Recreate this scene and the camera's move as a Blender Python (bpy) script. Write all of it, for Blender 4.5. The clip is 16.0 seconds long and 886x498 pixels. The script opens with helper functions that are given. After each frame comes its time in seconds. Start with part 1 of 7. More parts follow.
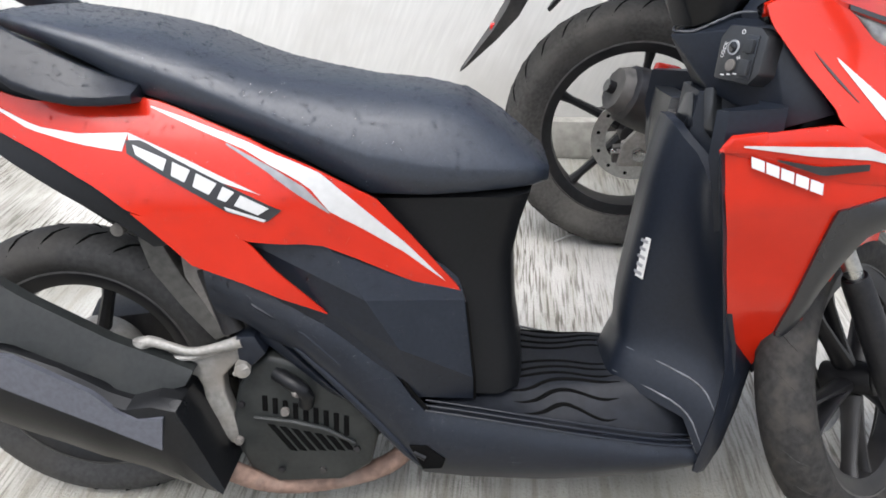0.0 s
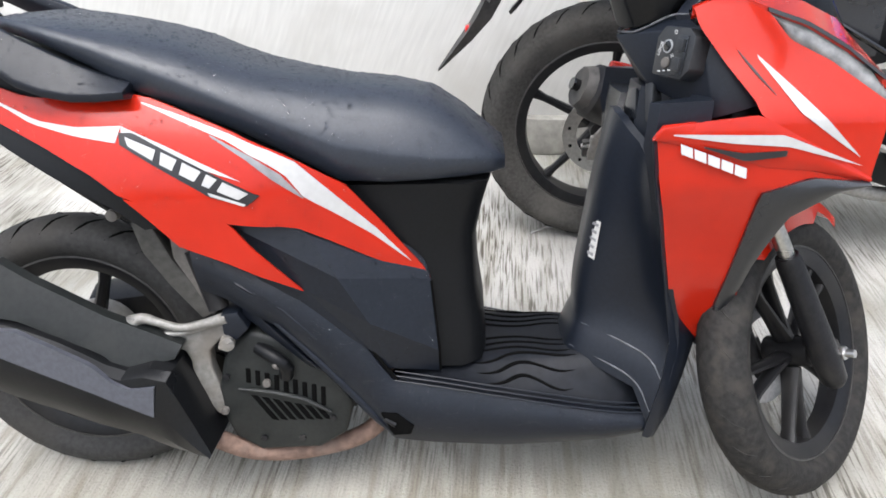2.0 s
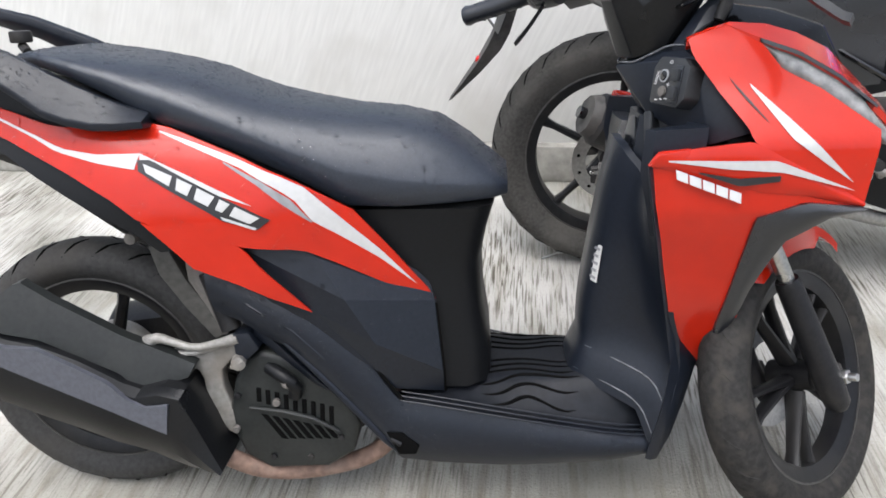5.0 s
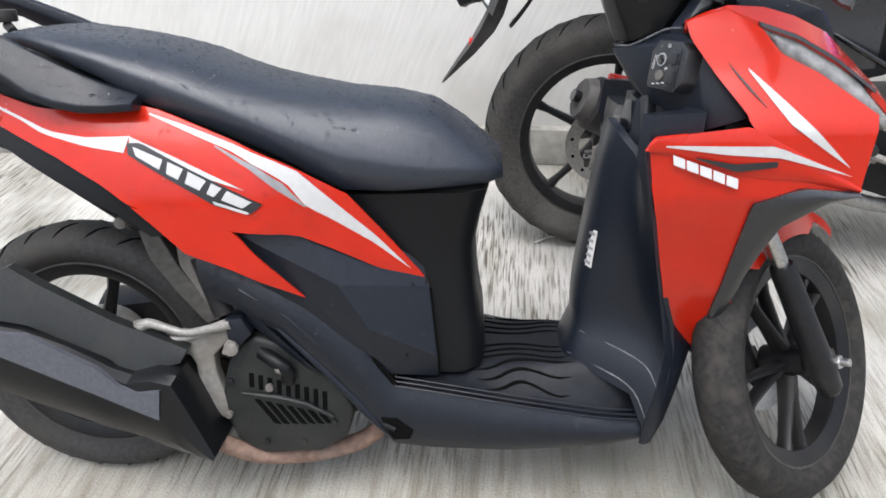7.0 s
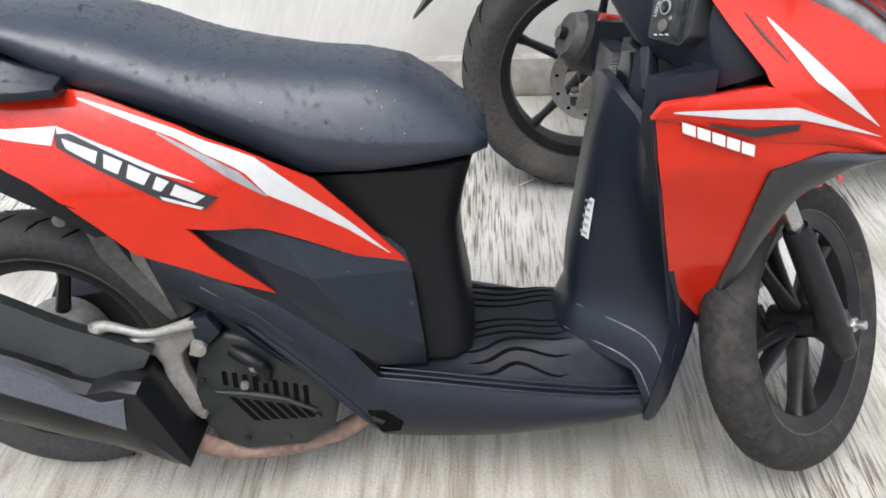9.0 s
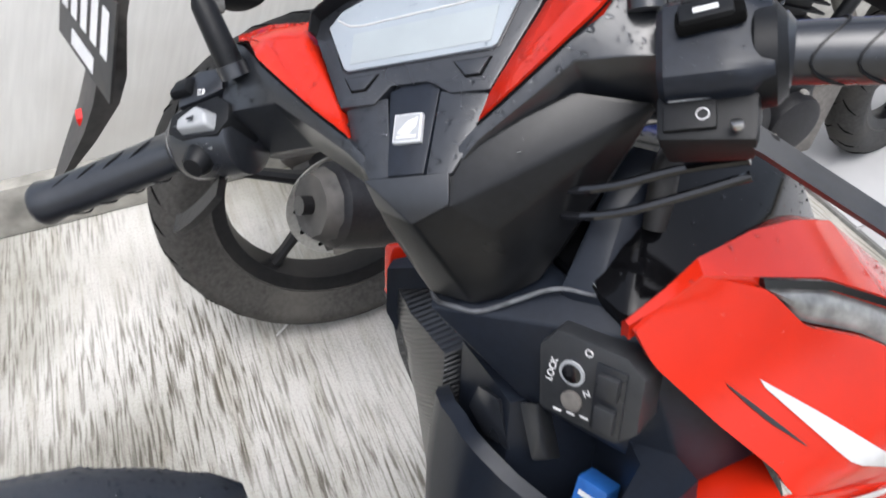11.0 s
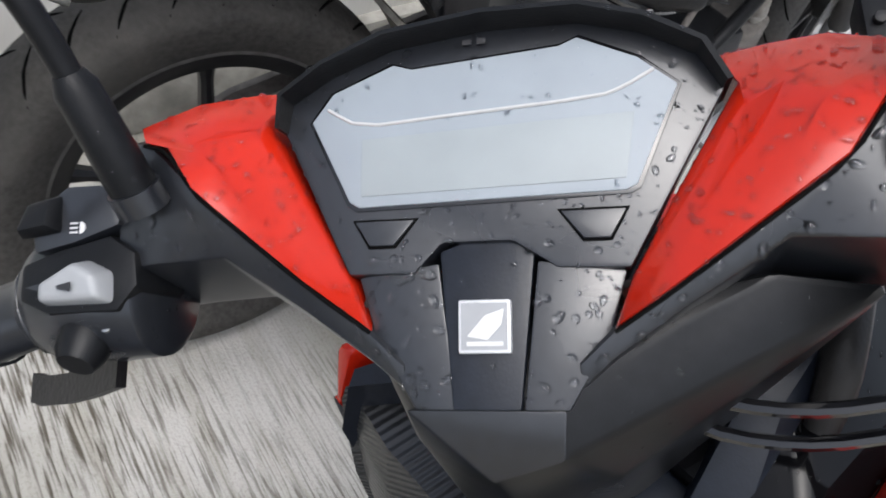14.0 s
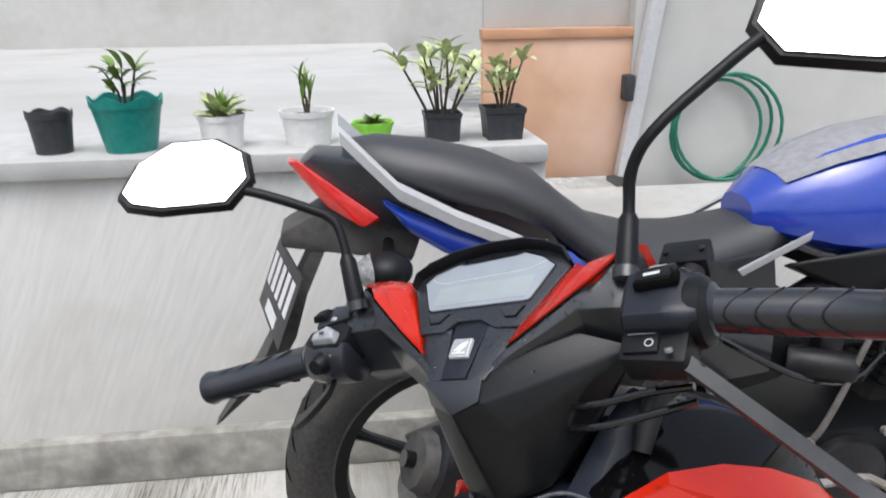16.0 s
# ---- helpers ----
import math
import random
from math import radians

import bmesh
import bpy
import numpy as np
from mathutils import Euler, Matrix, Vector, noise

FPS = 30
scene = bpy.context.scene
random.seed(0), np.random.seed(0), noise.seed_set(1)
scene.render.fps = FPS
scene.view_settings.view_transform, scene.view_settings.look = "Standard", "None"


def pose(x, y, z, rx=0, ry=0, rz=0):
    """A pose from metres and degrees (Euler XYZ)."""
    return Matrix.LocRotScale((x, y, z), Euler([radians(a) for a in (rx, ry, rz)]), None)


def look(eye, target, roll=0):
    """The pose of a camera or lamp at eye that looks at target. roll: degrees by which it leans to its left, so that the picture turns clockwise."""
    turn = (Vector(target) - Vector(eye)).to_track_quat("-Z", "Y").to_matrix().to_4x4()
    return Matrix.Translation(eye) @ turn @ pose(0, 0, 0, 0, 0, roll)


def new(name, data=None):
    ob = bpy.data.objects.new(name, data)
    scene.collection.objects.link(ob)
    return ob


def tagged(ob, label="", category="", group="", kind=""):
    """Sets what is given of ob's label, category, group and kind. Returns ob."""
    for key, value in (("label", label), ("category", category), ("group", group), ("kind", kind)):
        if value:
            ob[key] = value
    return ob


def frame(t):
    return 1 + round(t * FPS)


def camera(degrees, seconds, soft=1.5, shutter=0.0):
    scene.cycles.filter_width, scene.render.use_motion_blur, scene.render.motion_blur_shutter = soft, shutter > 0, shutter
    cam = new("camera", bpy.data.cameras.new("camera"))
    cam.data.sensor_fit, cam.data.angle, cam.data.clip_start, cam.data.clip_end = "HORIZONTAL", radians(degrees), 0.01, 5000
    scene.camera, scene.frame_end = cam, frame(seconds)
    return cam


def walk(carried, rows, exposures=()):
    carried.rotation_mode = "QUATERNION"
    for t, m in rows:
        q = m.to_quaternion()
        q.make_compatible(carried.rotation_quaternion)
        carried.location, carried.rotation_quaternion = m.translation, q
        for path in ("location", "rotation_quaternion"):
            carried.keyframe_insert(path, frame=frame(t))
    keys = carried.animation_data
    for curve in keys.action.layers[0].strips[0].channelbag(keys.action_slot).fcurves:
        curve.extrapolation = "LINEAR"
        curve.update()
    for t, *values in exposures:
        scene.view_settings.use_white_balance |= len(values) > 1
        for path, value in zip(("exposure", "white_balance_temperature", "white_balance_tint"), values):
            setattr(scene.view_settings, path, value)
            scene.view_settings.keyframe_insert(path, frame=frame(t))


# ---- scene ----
cam = camera(62.0, 16.0, soft=1.7, shutter=0.15)
PATH = [
    (0, (0.662, -0.932, 1.116), (0.586, 0.758, 0.049), -1.5),
    (0.5, (0.657, -1.018, 1.14), (0.588, 0.679, 0.085), -2.1),
    (1, (0.659, -1.091, 1.151), (0.672, 0.629, 0.131), -2.7),
    (1.5, (0.675, -1.09, 1.148), (0.682, 0.625, 0.119), -2.0),
    (2, (0.72, -1.034, 1.143), (0.644, 0.659, 0.081), -1.8),
    (2.5, (0.743, -1.03, 1.145), (0.626, 0.683, 0.12), -2.5),
    (3, (0.738, -1.049, 1.151), (0.624, 0.688, 0.165), -2.2),
    (3.5, (0.736, -1.056, 1.152), (0.612, 0.681, 0.169), -2.4),
    (4, (0.748, -1.063, 1.155), (0.605, 0.668, 0.165), -2.6),
    (4.5, (0.751, -1.066, 1.157), (0.602, 0.669, 0.172), -2.8),
    (5, (0.749, -1.067, 1.154), (0.616, 0.663, 0.158), -2.6),
    (7.5, (0.74, -1.047, 1.153), (0.635, 0.637, 0.08), -2.1),
    (8, (0.757, -1.026, 1.144), (0.579, 0.604, -0.002), -4.5),
    (8.2, (0.767, -1.016, 1.145), (0.558, 0.618, 0.011), -5.0),
    (10.3, (0.665, -0.479, 1.224), (0.914, 0.907, -0.196), -0.6),
    (10.5, (0.766, -0.402, 1.205), (1.027, 1.047, -0.149), 0.0),
    (10.6, (0.749, -0.369, 1.237), (1.139, 1.013, -0.155), 0.5),
    (11, (0.806, -0.183, 1.233), (1.407, 1.106, -0.174), -1.6),
    (11.5, (0.793, 0.004, 1.246), (1.818, 0.992, -0.159), 7.7),
    (12, (0.809, 0.126, 1.23), (1.957, 0.849, -0.24), 20.5),
    (12.5, (0.809, 0.151, 1.2), (1.955, 0.791, -0.309), 23.9),
    (13, (0.838, 0.194, 1.153), (1.94, 0.617, -0.462), 28.4),
    (13.5, (0.851, 0.19, 1.157), (1.893, 0.653, -0.486), 25.2),
    (14, (0.831, 0.088, 1.184), (1.71, 1.009, -0.358), 10.0),
    (14.5, (0.81, -0.018, 1.207), (1.569, 1.094, -0.272), 7.0),
    (15, (0.817, -0.126, 1.229), (1.486, 1.205, -0.106), 2.1),
    (15.3, (0.838, -0.218, 1.217), (1.184, 0.883, 0.424), -2.1),
    (15.5, (0.837, -0.275, 1.218), (1.130, 0.890, 0.498), -2.0),
    (15.8, (0.815, -0.357, 1.224), (1.106, 0.902, 0.684), 0.5),
    (16, (0.821, -0.415, 1.248), (1.080, 0.890, 0.813), -0.8),
]
walk(cam, [(t, look(eye, target, roll)) for t, eye, target, roll in PATH], exposures=((0, 1.0, 6150, 10), (2.5, 0.98, 6150, 10), (3.2, 0.87, 6150, 10), (5, 0.85, 6150, 10), (7.5, 0.88, 6150, 10), (8.2, 1.02, 6150, 10), (10.5, 0.92, 6150, 10), (11.5, 0.84, 6150, 10), (12.2, 0.52, 6150, 10), (13.6, 0.48, 6150, 10), (14, 0.53, 6150, 10), (14.5, 0.78, 6150, 10), (15.5, 0.84, 6150, 10), (16, 0.54, 6150, 10)))

# ---- world and light: an overcast, bright day ----
world = bpy.data.worlds.new("world")
scene.world = world
world.use_nodes = True
wn, wl = world.node_tree.nodes, world.node_tree.links
sky = wn.new("ShaderNodeTexSky")
sky.sky_type, sky.sun_disc = 'NISHITA', False
sky.sun_elevation, sky.sun_rotation = radians(70), radians(200)
sky.air_density, sky.dust_density, sky.ozone_density = 1.0, 6.0, 0.6
hsv = wn.new("ShaderNodeHueSaturation")
hsv.inputs["Saturation"].default_value = 0.52
wl.new(sky.outputs[0], hsv.inputs["Color"])
wl.new(hsv.outputs[0], wn["Background"].inputs[0])
wn["Background"].inputs[1].default_value = 0.15
sun = new("sun", bpy.data.lights.new("sun", 'SUN'))
sun.data.energy, sun.data.angle, sun.data.color = 0.85, radians(55), (1.0, 0.985, 0.965)
sun.matrix_world = look((-0.55, -1.5, 4.4), (0, 0, 0))

# ---- materials ----
def material(name, color, rough=0.5, metal=0.0, grain=60.0, vary=0.12, bump=0.0, bump_scale=300.0, coat=0.0, rough_vary=0.12, stretch=(1, 1, 1), stain=None, stain_scale=3.0, random_vary=0.0, spec=None, lean=0.0):
    """A painted, moulded or cast surface: colour with two scales of variation, roughness that varies, fine relief."""
    m = bpy.data.materials.new(name)
    m.use_nodes = True
    N, K = m.node_tree.nodes, m.node_tree.links
    b = N["Principled BSDF"]
    b.inputs["Metallic"].default_value = metal
    b.inputs["Coat Weight"].default_value = coat
    b.inputs["Coat Roughness"].default_value = 0.06
    if spec is not None:
        b.inputs["Specular IOR Level"].default_value = spec
    tc, mp = N.new("ShaderNodeTexCoord"), N.new("ShaderNodeMapping")
    mp.inputs["Scale"].default_value = stretch
    if lean:
        tilt = N.new("ShaderNodeMapping")
        tilt.inputs["Rotation"].default_value = (0, radians(lean), 0)
        K.new(tc.outputs["Object"], tilt.inputs[0])
        K.new(tilt.outputs[0], mp.inputs[0])
    else:
        K.new(tc.outputs["Object"], mp.inputs[0])
    fine, broad = N.new("ShaderNodeTexNoise"), N.new("ShaderNodeTexNoise")
    fine.inputs["Scale"].default_value, fine.inputs["Detail"].default_value = grain, 6
    broad.inputs["Scale"].default_value, broad.inputs["Detail"].default_value = stain_scale, 4
    K.new(mp.outputs[0], fine.inputs["Vector"])
    K.new(tc.outputs["Object"], broad.inputs["Vector"])
    ramp = N.new("ShaderNodeValToRGB")
    lo = [c * (1 - vary) for c in color]
    hi = [min(1, c * (1 + vary)) for c in color]
    ramp.color_ramp.elements[0].position, ramp.color_ramp.elements[1].position = 0.3, 0.7
    ramp.color_ramp.elements[0].color, ramp.color_ramp.elements[1].color = (*lo, 1), (*hi, 1)
    K.new(fine.outputs[0], ramp.inputs[0])
    out = ramp.outputs[0]
    if stain is not None:
        mask = N.new("ShaderNodeMapRange")
        mask.inputs[1].default_value, mask.inputs[2].default_value = 0.48, 0.72
        K.new(broad.outputs[0], mask.inputs[0])
        mix = N.new("ShaderNodeMix")
        mix.data_type = 'RGBA'
        K.new(mask.outputs[0], mix.inputs[0])
        K.new(out, mix.inputs[6])
        mix.inputs[7].default_value = (*stain, 1)
        out = mix.outputs[2]
    if random_vary:
        info, mr, mul = N.new("ShaderNodeObjectInfo"), N.new("ShaderNodeMapRange"), N.new("ShaderNodeMix")
        mr.inputs[3].default_value, mr.inputs[4].default_value = 1 - random_vary, 1.0
        K.new(info.outputs["Random"], mr.inputs[0])
        mul.data_type, mul.blend_type = 'RGBA', 'MULTIPLY'
        mul.inputs[0].default_value = 1
        K.new(out, mul.inputs[6])
        K.new(mr.outputs[0], mul.inputs[7])
        out = mul.outputs[2]
    K.new(out, b.inputs["Base Color"])
    rr = N.new("ShaderNodeMapRange")
    rr.inputs[3].default_value, rr.inputs[4].default_value = max(0.02, rough - rough_vary), min(1, rough + rough_vary)
    K.new(broad.outputs[0], rr.inputs[0])
    K.new(rr.outputs[0], b.inputs["Roughness"])
    if bump:
        bp, bn = N.new("ShaderNodeBump"), N.new("ShaderNodeTexNoise")
        bn.inputs["Scale"].default_value, bn.inputs["Detail"].default_value = bump_scale, 3
        K.new(mp.outputs[0], bn.inputs["Vector"])
        bp.inputs["Strength"].default_value, bp.inputs["Distance"].default_value = bump, 0.002
        K.new(bn.outputs[0], bp.inputs["Height"])
        K.new(bp.outputs[0], b.inputs["Normal"])
    return m



def ribbed(name, color):
    """Moulded plastic with fine slanting ribs."""
    m = material(name, color, 0.34, grain=160, vary=0.2, spec=0.8, coat=0.2)
    N, K = m.node_tree.nodes, m.node_tree.links
    tc, mp, wave, bp = N.new("ShaderNodeTexCoord"), N.new("ShaderNodeMapping"), N.new("ShaderNodeTexWave"), N.new("ShaderNodeBump")
    mp.inputs["Rotation"].default_value = (radians(35), 0, 0)
    wave.bands_direction = 'Z'
    wave.inputs["Scale"].default_value, wave.inputs["Distortion"].default_value = 70, 0.3
    K.new(tc.outputs["Object"], mp.inputs[0])
    K.new(mp.outputs[0], wave.inputs["Vector"])
    bp.inputs["Strength"].default_value, bp.inputs["Distance"].default_value = 0.4, 0.002
    K.new(wave.outputs["Fac"], bp.inputs["Height"])
    K.new(bp.outputs[0], N["Principled BSDF"].inputs["Normal"])
    return m


RED = material("red_paint", (0.445, 0.0155, 0.0040), 0.20, grain=25, vary=0.05, coat=0.36, rough_vary=0.06, stain_scale=6, spec=0.34)
WHITE_DECAL = material("silver_white_decal", (0.48, 0.48, 0.475), 0.35, grain=80, vary=0.06, coat=0.3)
BLACK_DECAL = material("black_decal", (0.02, 0.02, 0.022), 0.35, vary=0.2)
GREY_DECAL = material("grey_decal", (0.25, 0.25, 0.26), 0.35, vary=0.2)
PALE_SCUFF = material("pale_and_scuffed_edge", (0.11, 0.115, 0.125), 0.7, grain=90, vary=0.4, stain=(0.02, 0.021, 0.023), stain_scale=30)
DECK = material("scuffed_deck_plastic", (0.0075, 0.0088, 0.0120), 0.48, grain=60, vary=0.3, bump=0.12, bump_scale=500, rough_vary=0.15, stain=(0.015, 0.0160, 0.019), stain_scale=12, spec=0.24)
PANEL = material("wet_panel_plastic", (0.0080, 0.0105, 0.0165), 0.36, grain=160, vary=0.2, bump=0.06, bump_scale=700, rough_vary=0.12, stain_scale=9, spec=0.38)
PLASTIC = material("black_moulded_plastic", (0.0055, 0.006, 0.007), 0.42, grain=200, vary=0.2, bump=0.10, bump_scale=1100, rough_vary=0.14, stain_scale=9, spec=0.24)
SATIN = material("satin_black_plastic", (0.0115, 0.0130, 0.0165), 0.30, grain=160, vary=0.2, bump=0.02, bump_scale=1400, rough_vary=0.14, stain_scale=9, spec=0.75, coat=0.22)
NECK = material("dark_neck_plastic", (0.0065, 0.0070, 0.0080), 0.32, grain=160, vary=0.25, bump=0.03, bump_scale=900, rough_vary=0.14, stain_scale=12, spec=0.34)
KEYBLOCK = material("worn_grey_black_plastic", (0.019, 0.0205, 0.023), 0.4, grain=180, vary=0.2, bump=0.05, bump_scale=900, rough_vary=0.12, stain=(0.028, 0.029, 0.031), stain_scale=25, spec=0.6)
RIBBED = ribbed("ribbed_black_plastic", (0.010, 0.011, 0.0125))
WETBLACK = material("deep_black_cover", (0.003, 0.003, 0.0035), 0.07, vary=0.2, rough_vary=0.04, spec=0.22)
DUSTBLACK = material("dusty_black_plastic", (0.045, 0.043, 0.041), 0.7, grain=70, vary=0.3, stain=(0.085, 0.08, 0.072), stain_scale=11)
GLOSS = material("gloss_black_plastic", (0.005, 0.005, 0.006), 0.10, vary=0.2, coat=0.6, rough_vary=0.06)
SEAT = material("black_vinyl", (0.0200, 0.0255, 0.0370), 0.38, grain=260, vary=0.2, bump=0.16, bump_scale=1300, rough_vary=0.10, stain_scale=5, spec=0.62)
RUBBER = material("tyre_rubber", (0.040, 0.0395, 0.0385), 0.66, grain=120, vary=0.25, bump=0.2, bump_scale=400, stain=(0.05, 0.047, 0.042), stain_scale=7, spec=0.18)
DUSTY = material("dusty_tyre_rubber", (0.060, 0.058, 0.054), 0.85, grain=120, vary=0.25, bump=0.2, bump_scale=400, stain=(0.105, 0.10, 0.09), stain_scale=6, spec=0.25)
BIKESEAT = material("grey_worn_vinyl", (0.022, 0.023, 0.026), 0.5, grain=240, vary=0.2, bump=0.25, bump_scale=900, spec=0.8)
MUDDY = material("muddy_tyre_rubber", (0.024, 0.023, 0.022), 0.75, grain=90, vary=0.35, bump=0.4, bump_scale=260, stain=(0.045, 0.041, 0.036), stain_scale=34, spec=0.18)
# near-black for joints and grooves; in slots and recesses it paints their shade
GROOVE = material("groove_and_recess_shade", (0.0035, 0.0035, 0.0035), 0.9, vary=0.2, spec=0.05)
RIM = material("black_cast_wheel", (0.008, 0.008, 0.009), 0.38, grain=90, vary=0.25, spec=0.3, stain=(0.02, 0.019, 0.018), stain_scale=9)
RIM_EDGE = material("worn_rim_edge", (0.075, 0.073, 0.07), 0.5, 0.4, vary=0.25)
STEEL = material("bright_steel", (0.55, 0.55, 0.54), 0.3, 1.0, grain=150, vary=0.15)
COVERGREY = material("dusty_radiator_cover", (0.012, 0.0138, 0.0135), 0.5, grain=120, vary=0.3, stain=(0.022, 0.0235, 0.022), stain_scale=18, spec=0.4)
MUDGUARD = material("muddy_grey_plastic", (0.060, 0.058, 0.052), 0.75, grain=80, vary=0.3, stain=(0.095, 0.09, 0.08), stain_scale=14)
ALLOY = material("dull_cast_alloy", (0.265, 0.257, 0.238), 0.55, 0.35, grain=110, vary=0.2, bump=0.25, bump_scale=350, stain=(0.2, 0.175, 0.15), stain_scale=12)
DARKMETAL = material("dark_painted_metal", (0.011, 0.011, 0.0125), 0.45, 0.1, grain=140, vary=0.3, bump=0.2, bump_scale=300, stain=(0.045, 0.042, 0.038), stain_scale=9, spec=0.35)
DUST = material("dusty_fender_plastic", (0.125, 0.115, 0.105), 0.75, grain=90, vary=0.25, stain=(0.07, 0.065, 0.06), stain_scale=10)
PALEDUST = material("mud_caked_plastic", (0.23, 0.215, 0.18), 0.85, grain=60, vary=0.25, stain=(0.13, 0.12, 0.10), stain_scale=8)
SHIELD = material("muffler_shield_film", (0.10, 0.105, 0.125), 0.33, 0.25, grain=150, vary=0.12, rough_vary=0.08)
RUST = material("rusty_pipe", (0.20, 0.130, 0.100), 0.8, 0.1, grain=70, vary=0.3, bump=0.3, stain=(0.24, 0.185, 0.155), stain_scale=14)
LCD = material("meter_glass", (0.258, 0.290, 0.318), 0.5, grain=30, vary=0.06, coat=0.06, rough_vary=0.05)
LCD2 = material("meter_display_film", (0.276, 0.306, 0.316), 0.5, grain=30, vary=0.06, coat=0.06, rough_vary=0.05)
LENS = material("clear_lamp_lens", (0.21, 0.21, 0.205), 0.16, 0.2, grain=60, vary=0.4, coat=0.8)
SIGLENS = material("dusty_clear_lens", (0.24, 0.24, 0.235), 0.25, 0.1, grain=120, vary=0.4, coat=0.4)
REDLENS = material("red_lamp_lens", (0.6, 0.02, 0.015), 0.15, vary=0.15, coat=0.8)
MIRROR = material("mirror_glass", (0.86, 0.87, 0.88), 0.03, 1.0, vary=0.01, rough_vary=0.01)
DROP = material("rain_water", (0.9, 0.92, 0.95), 0.03, vary=0.02, rough_vary=0.02)
DROP.node_tree.nodes["Principled BSDF"].inputs["Transmission Weight"].default_value = 0.995
DROP.node_tree.nodes["Principled BSDF"].inputs["IOR"].default_value = 1.33
GREYBTN = material("grey_button", (0.30, 0.31, 0.32), 0.4, vary=0.06)
LETTER = material("white_print", (0.60, 0.60, 0.60), 0.5, vary=0.05)
PAPER = material("sticker_paper", (0.6, 0.6, 0.58), 0.5, vary=0.1)
BLUEPK = material("blue_wrapper", (0.02, 0.10, 0.34), 0.3, vary=0.2)
BLUE = material("blue_paint", (0.012, 0.045, 0.35), 0.2, vary=0.08, coat=0.9)
SILVERP = material("silver_paint", (0.6, 0.61, 0.62), 0.32, 0.2, vary=0.06)
PLATE = material("plate_paint", (0.02, 0.02, 0.021), 0.5, vary=0.15, stain=(0.05, 0.046, 0.04), stain_scale=20)
TEAL = material("teal_pot_plastic", (0.006, 0.20, 0.17), 0.45, vary=0.15)
WHITEPOT = material("white_pot_plastic", (0.72, 0.72, 0.70), 0.5, vary=0.06)
BLACKPOT = material("black_pot_plastic", (0.03, 0.032, 0.036), 0.55, vary=0.25)
LIMEPOT = material("lime_pot_plastic", (0.25, 0.60, 0.05), 0.45, vary=0.1)
SOIL = material("potting_soil", (0.035, 0.025, 0.018), 0.95, vary=0.4)
LEAF = material("green_leaf", (0.15, 0.24, 0.05), 0.5, grain=40, vary=0.4, random_vary=0.2)
PALELEAF = material("pale_variegated_leaf", (0.40, 0.46, 0.22), 0.5, grain=60, vary=0.4)
STEM = material("plant_stem", (0.06, 0.05, 0.03), 0.7, vary=0.3)
WALL = material("grey_plaster", (0.63, 0.625, 0.595), 0.9, grain=3, vary=0.06, bump=0.35, bump_scale=3, stretch=(26, 26, 2.4), stain=(0.53, 0.52, 0.485), stain_scale=2.6, lean=-24)
PLINTH = material("stained_concrete", (0.32, 0.31, 0.28), 0.9, grain=22, vary=0.25, bump=0.7, bump_scale=50, stain=(0.16, 0.155, 0.14), stain_scale=7)
LEDGE = material("pale_cement", (0.43, 0.43, 0.415), 0.9, grain=18, vary=0.1, bump=0.5, bump_scale=60, stain=(0.33, 0.33, 0.31), stain_scale=1.3)
TERRACE = material("worn_terrace_cement", (0.42, 0.42, 0.405), 0.9, grain=5, vary=0.05, stain=(0.36, 0.355, 0.335), stain_scale=0.9)
WHITEWALL = material("white_wall_paint", (0.50, 0.495, 0.47), 0.8, grain=10, vary=0.04, bump=0.3, bump_scale=40, stain=(0.43, 0.42, 0.39), stain_scale=2)
PEACH = material("peach_board", (0.56, 0.34, 0.22), 0.7, grain=8, vary=0.07, stain=(0.68, 0.47, 0.35), stain_scale=3)
PEACH_EDGE = material("darker_peach_edge", (0.50, 0.27, 0.15), 0.7, grain=8, vary=0.1)
HOSE = material("green_hose", (0.012, 0.16, 0.10), 0.4, vary=0.15)
TILE = material("white_floor_tile", (0.40, 0.40, 0.40), 0.3, grain=8, vary=0.03, rough_vary=0.08, random_vary=0.06, stain=(0.35, 0.35, 0.345), stain_scale=3)
GROUT = material("grey_grout", (0.25, 0.25, 0.24), 0.9, vary=0.2)
CLOTH = material("black_cloth", (0.018, 0.018, 0.018), 0.85, vary=0.3, bump=0.4)


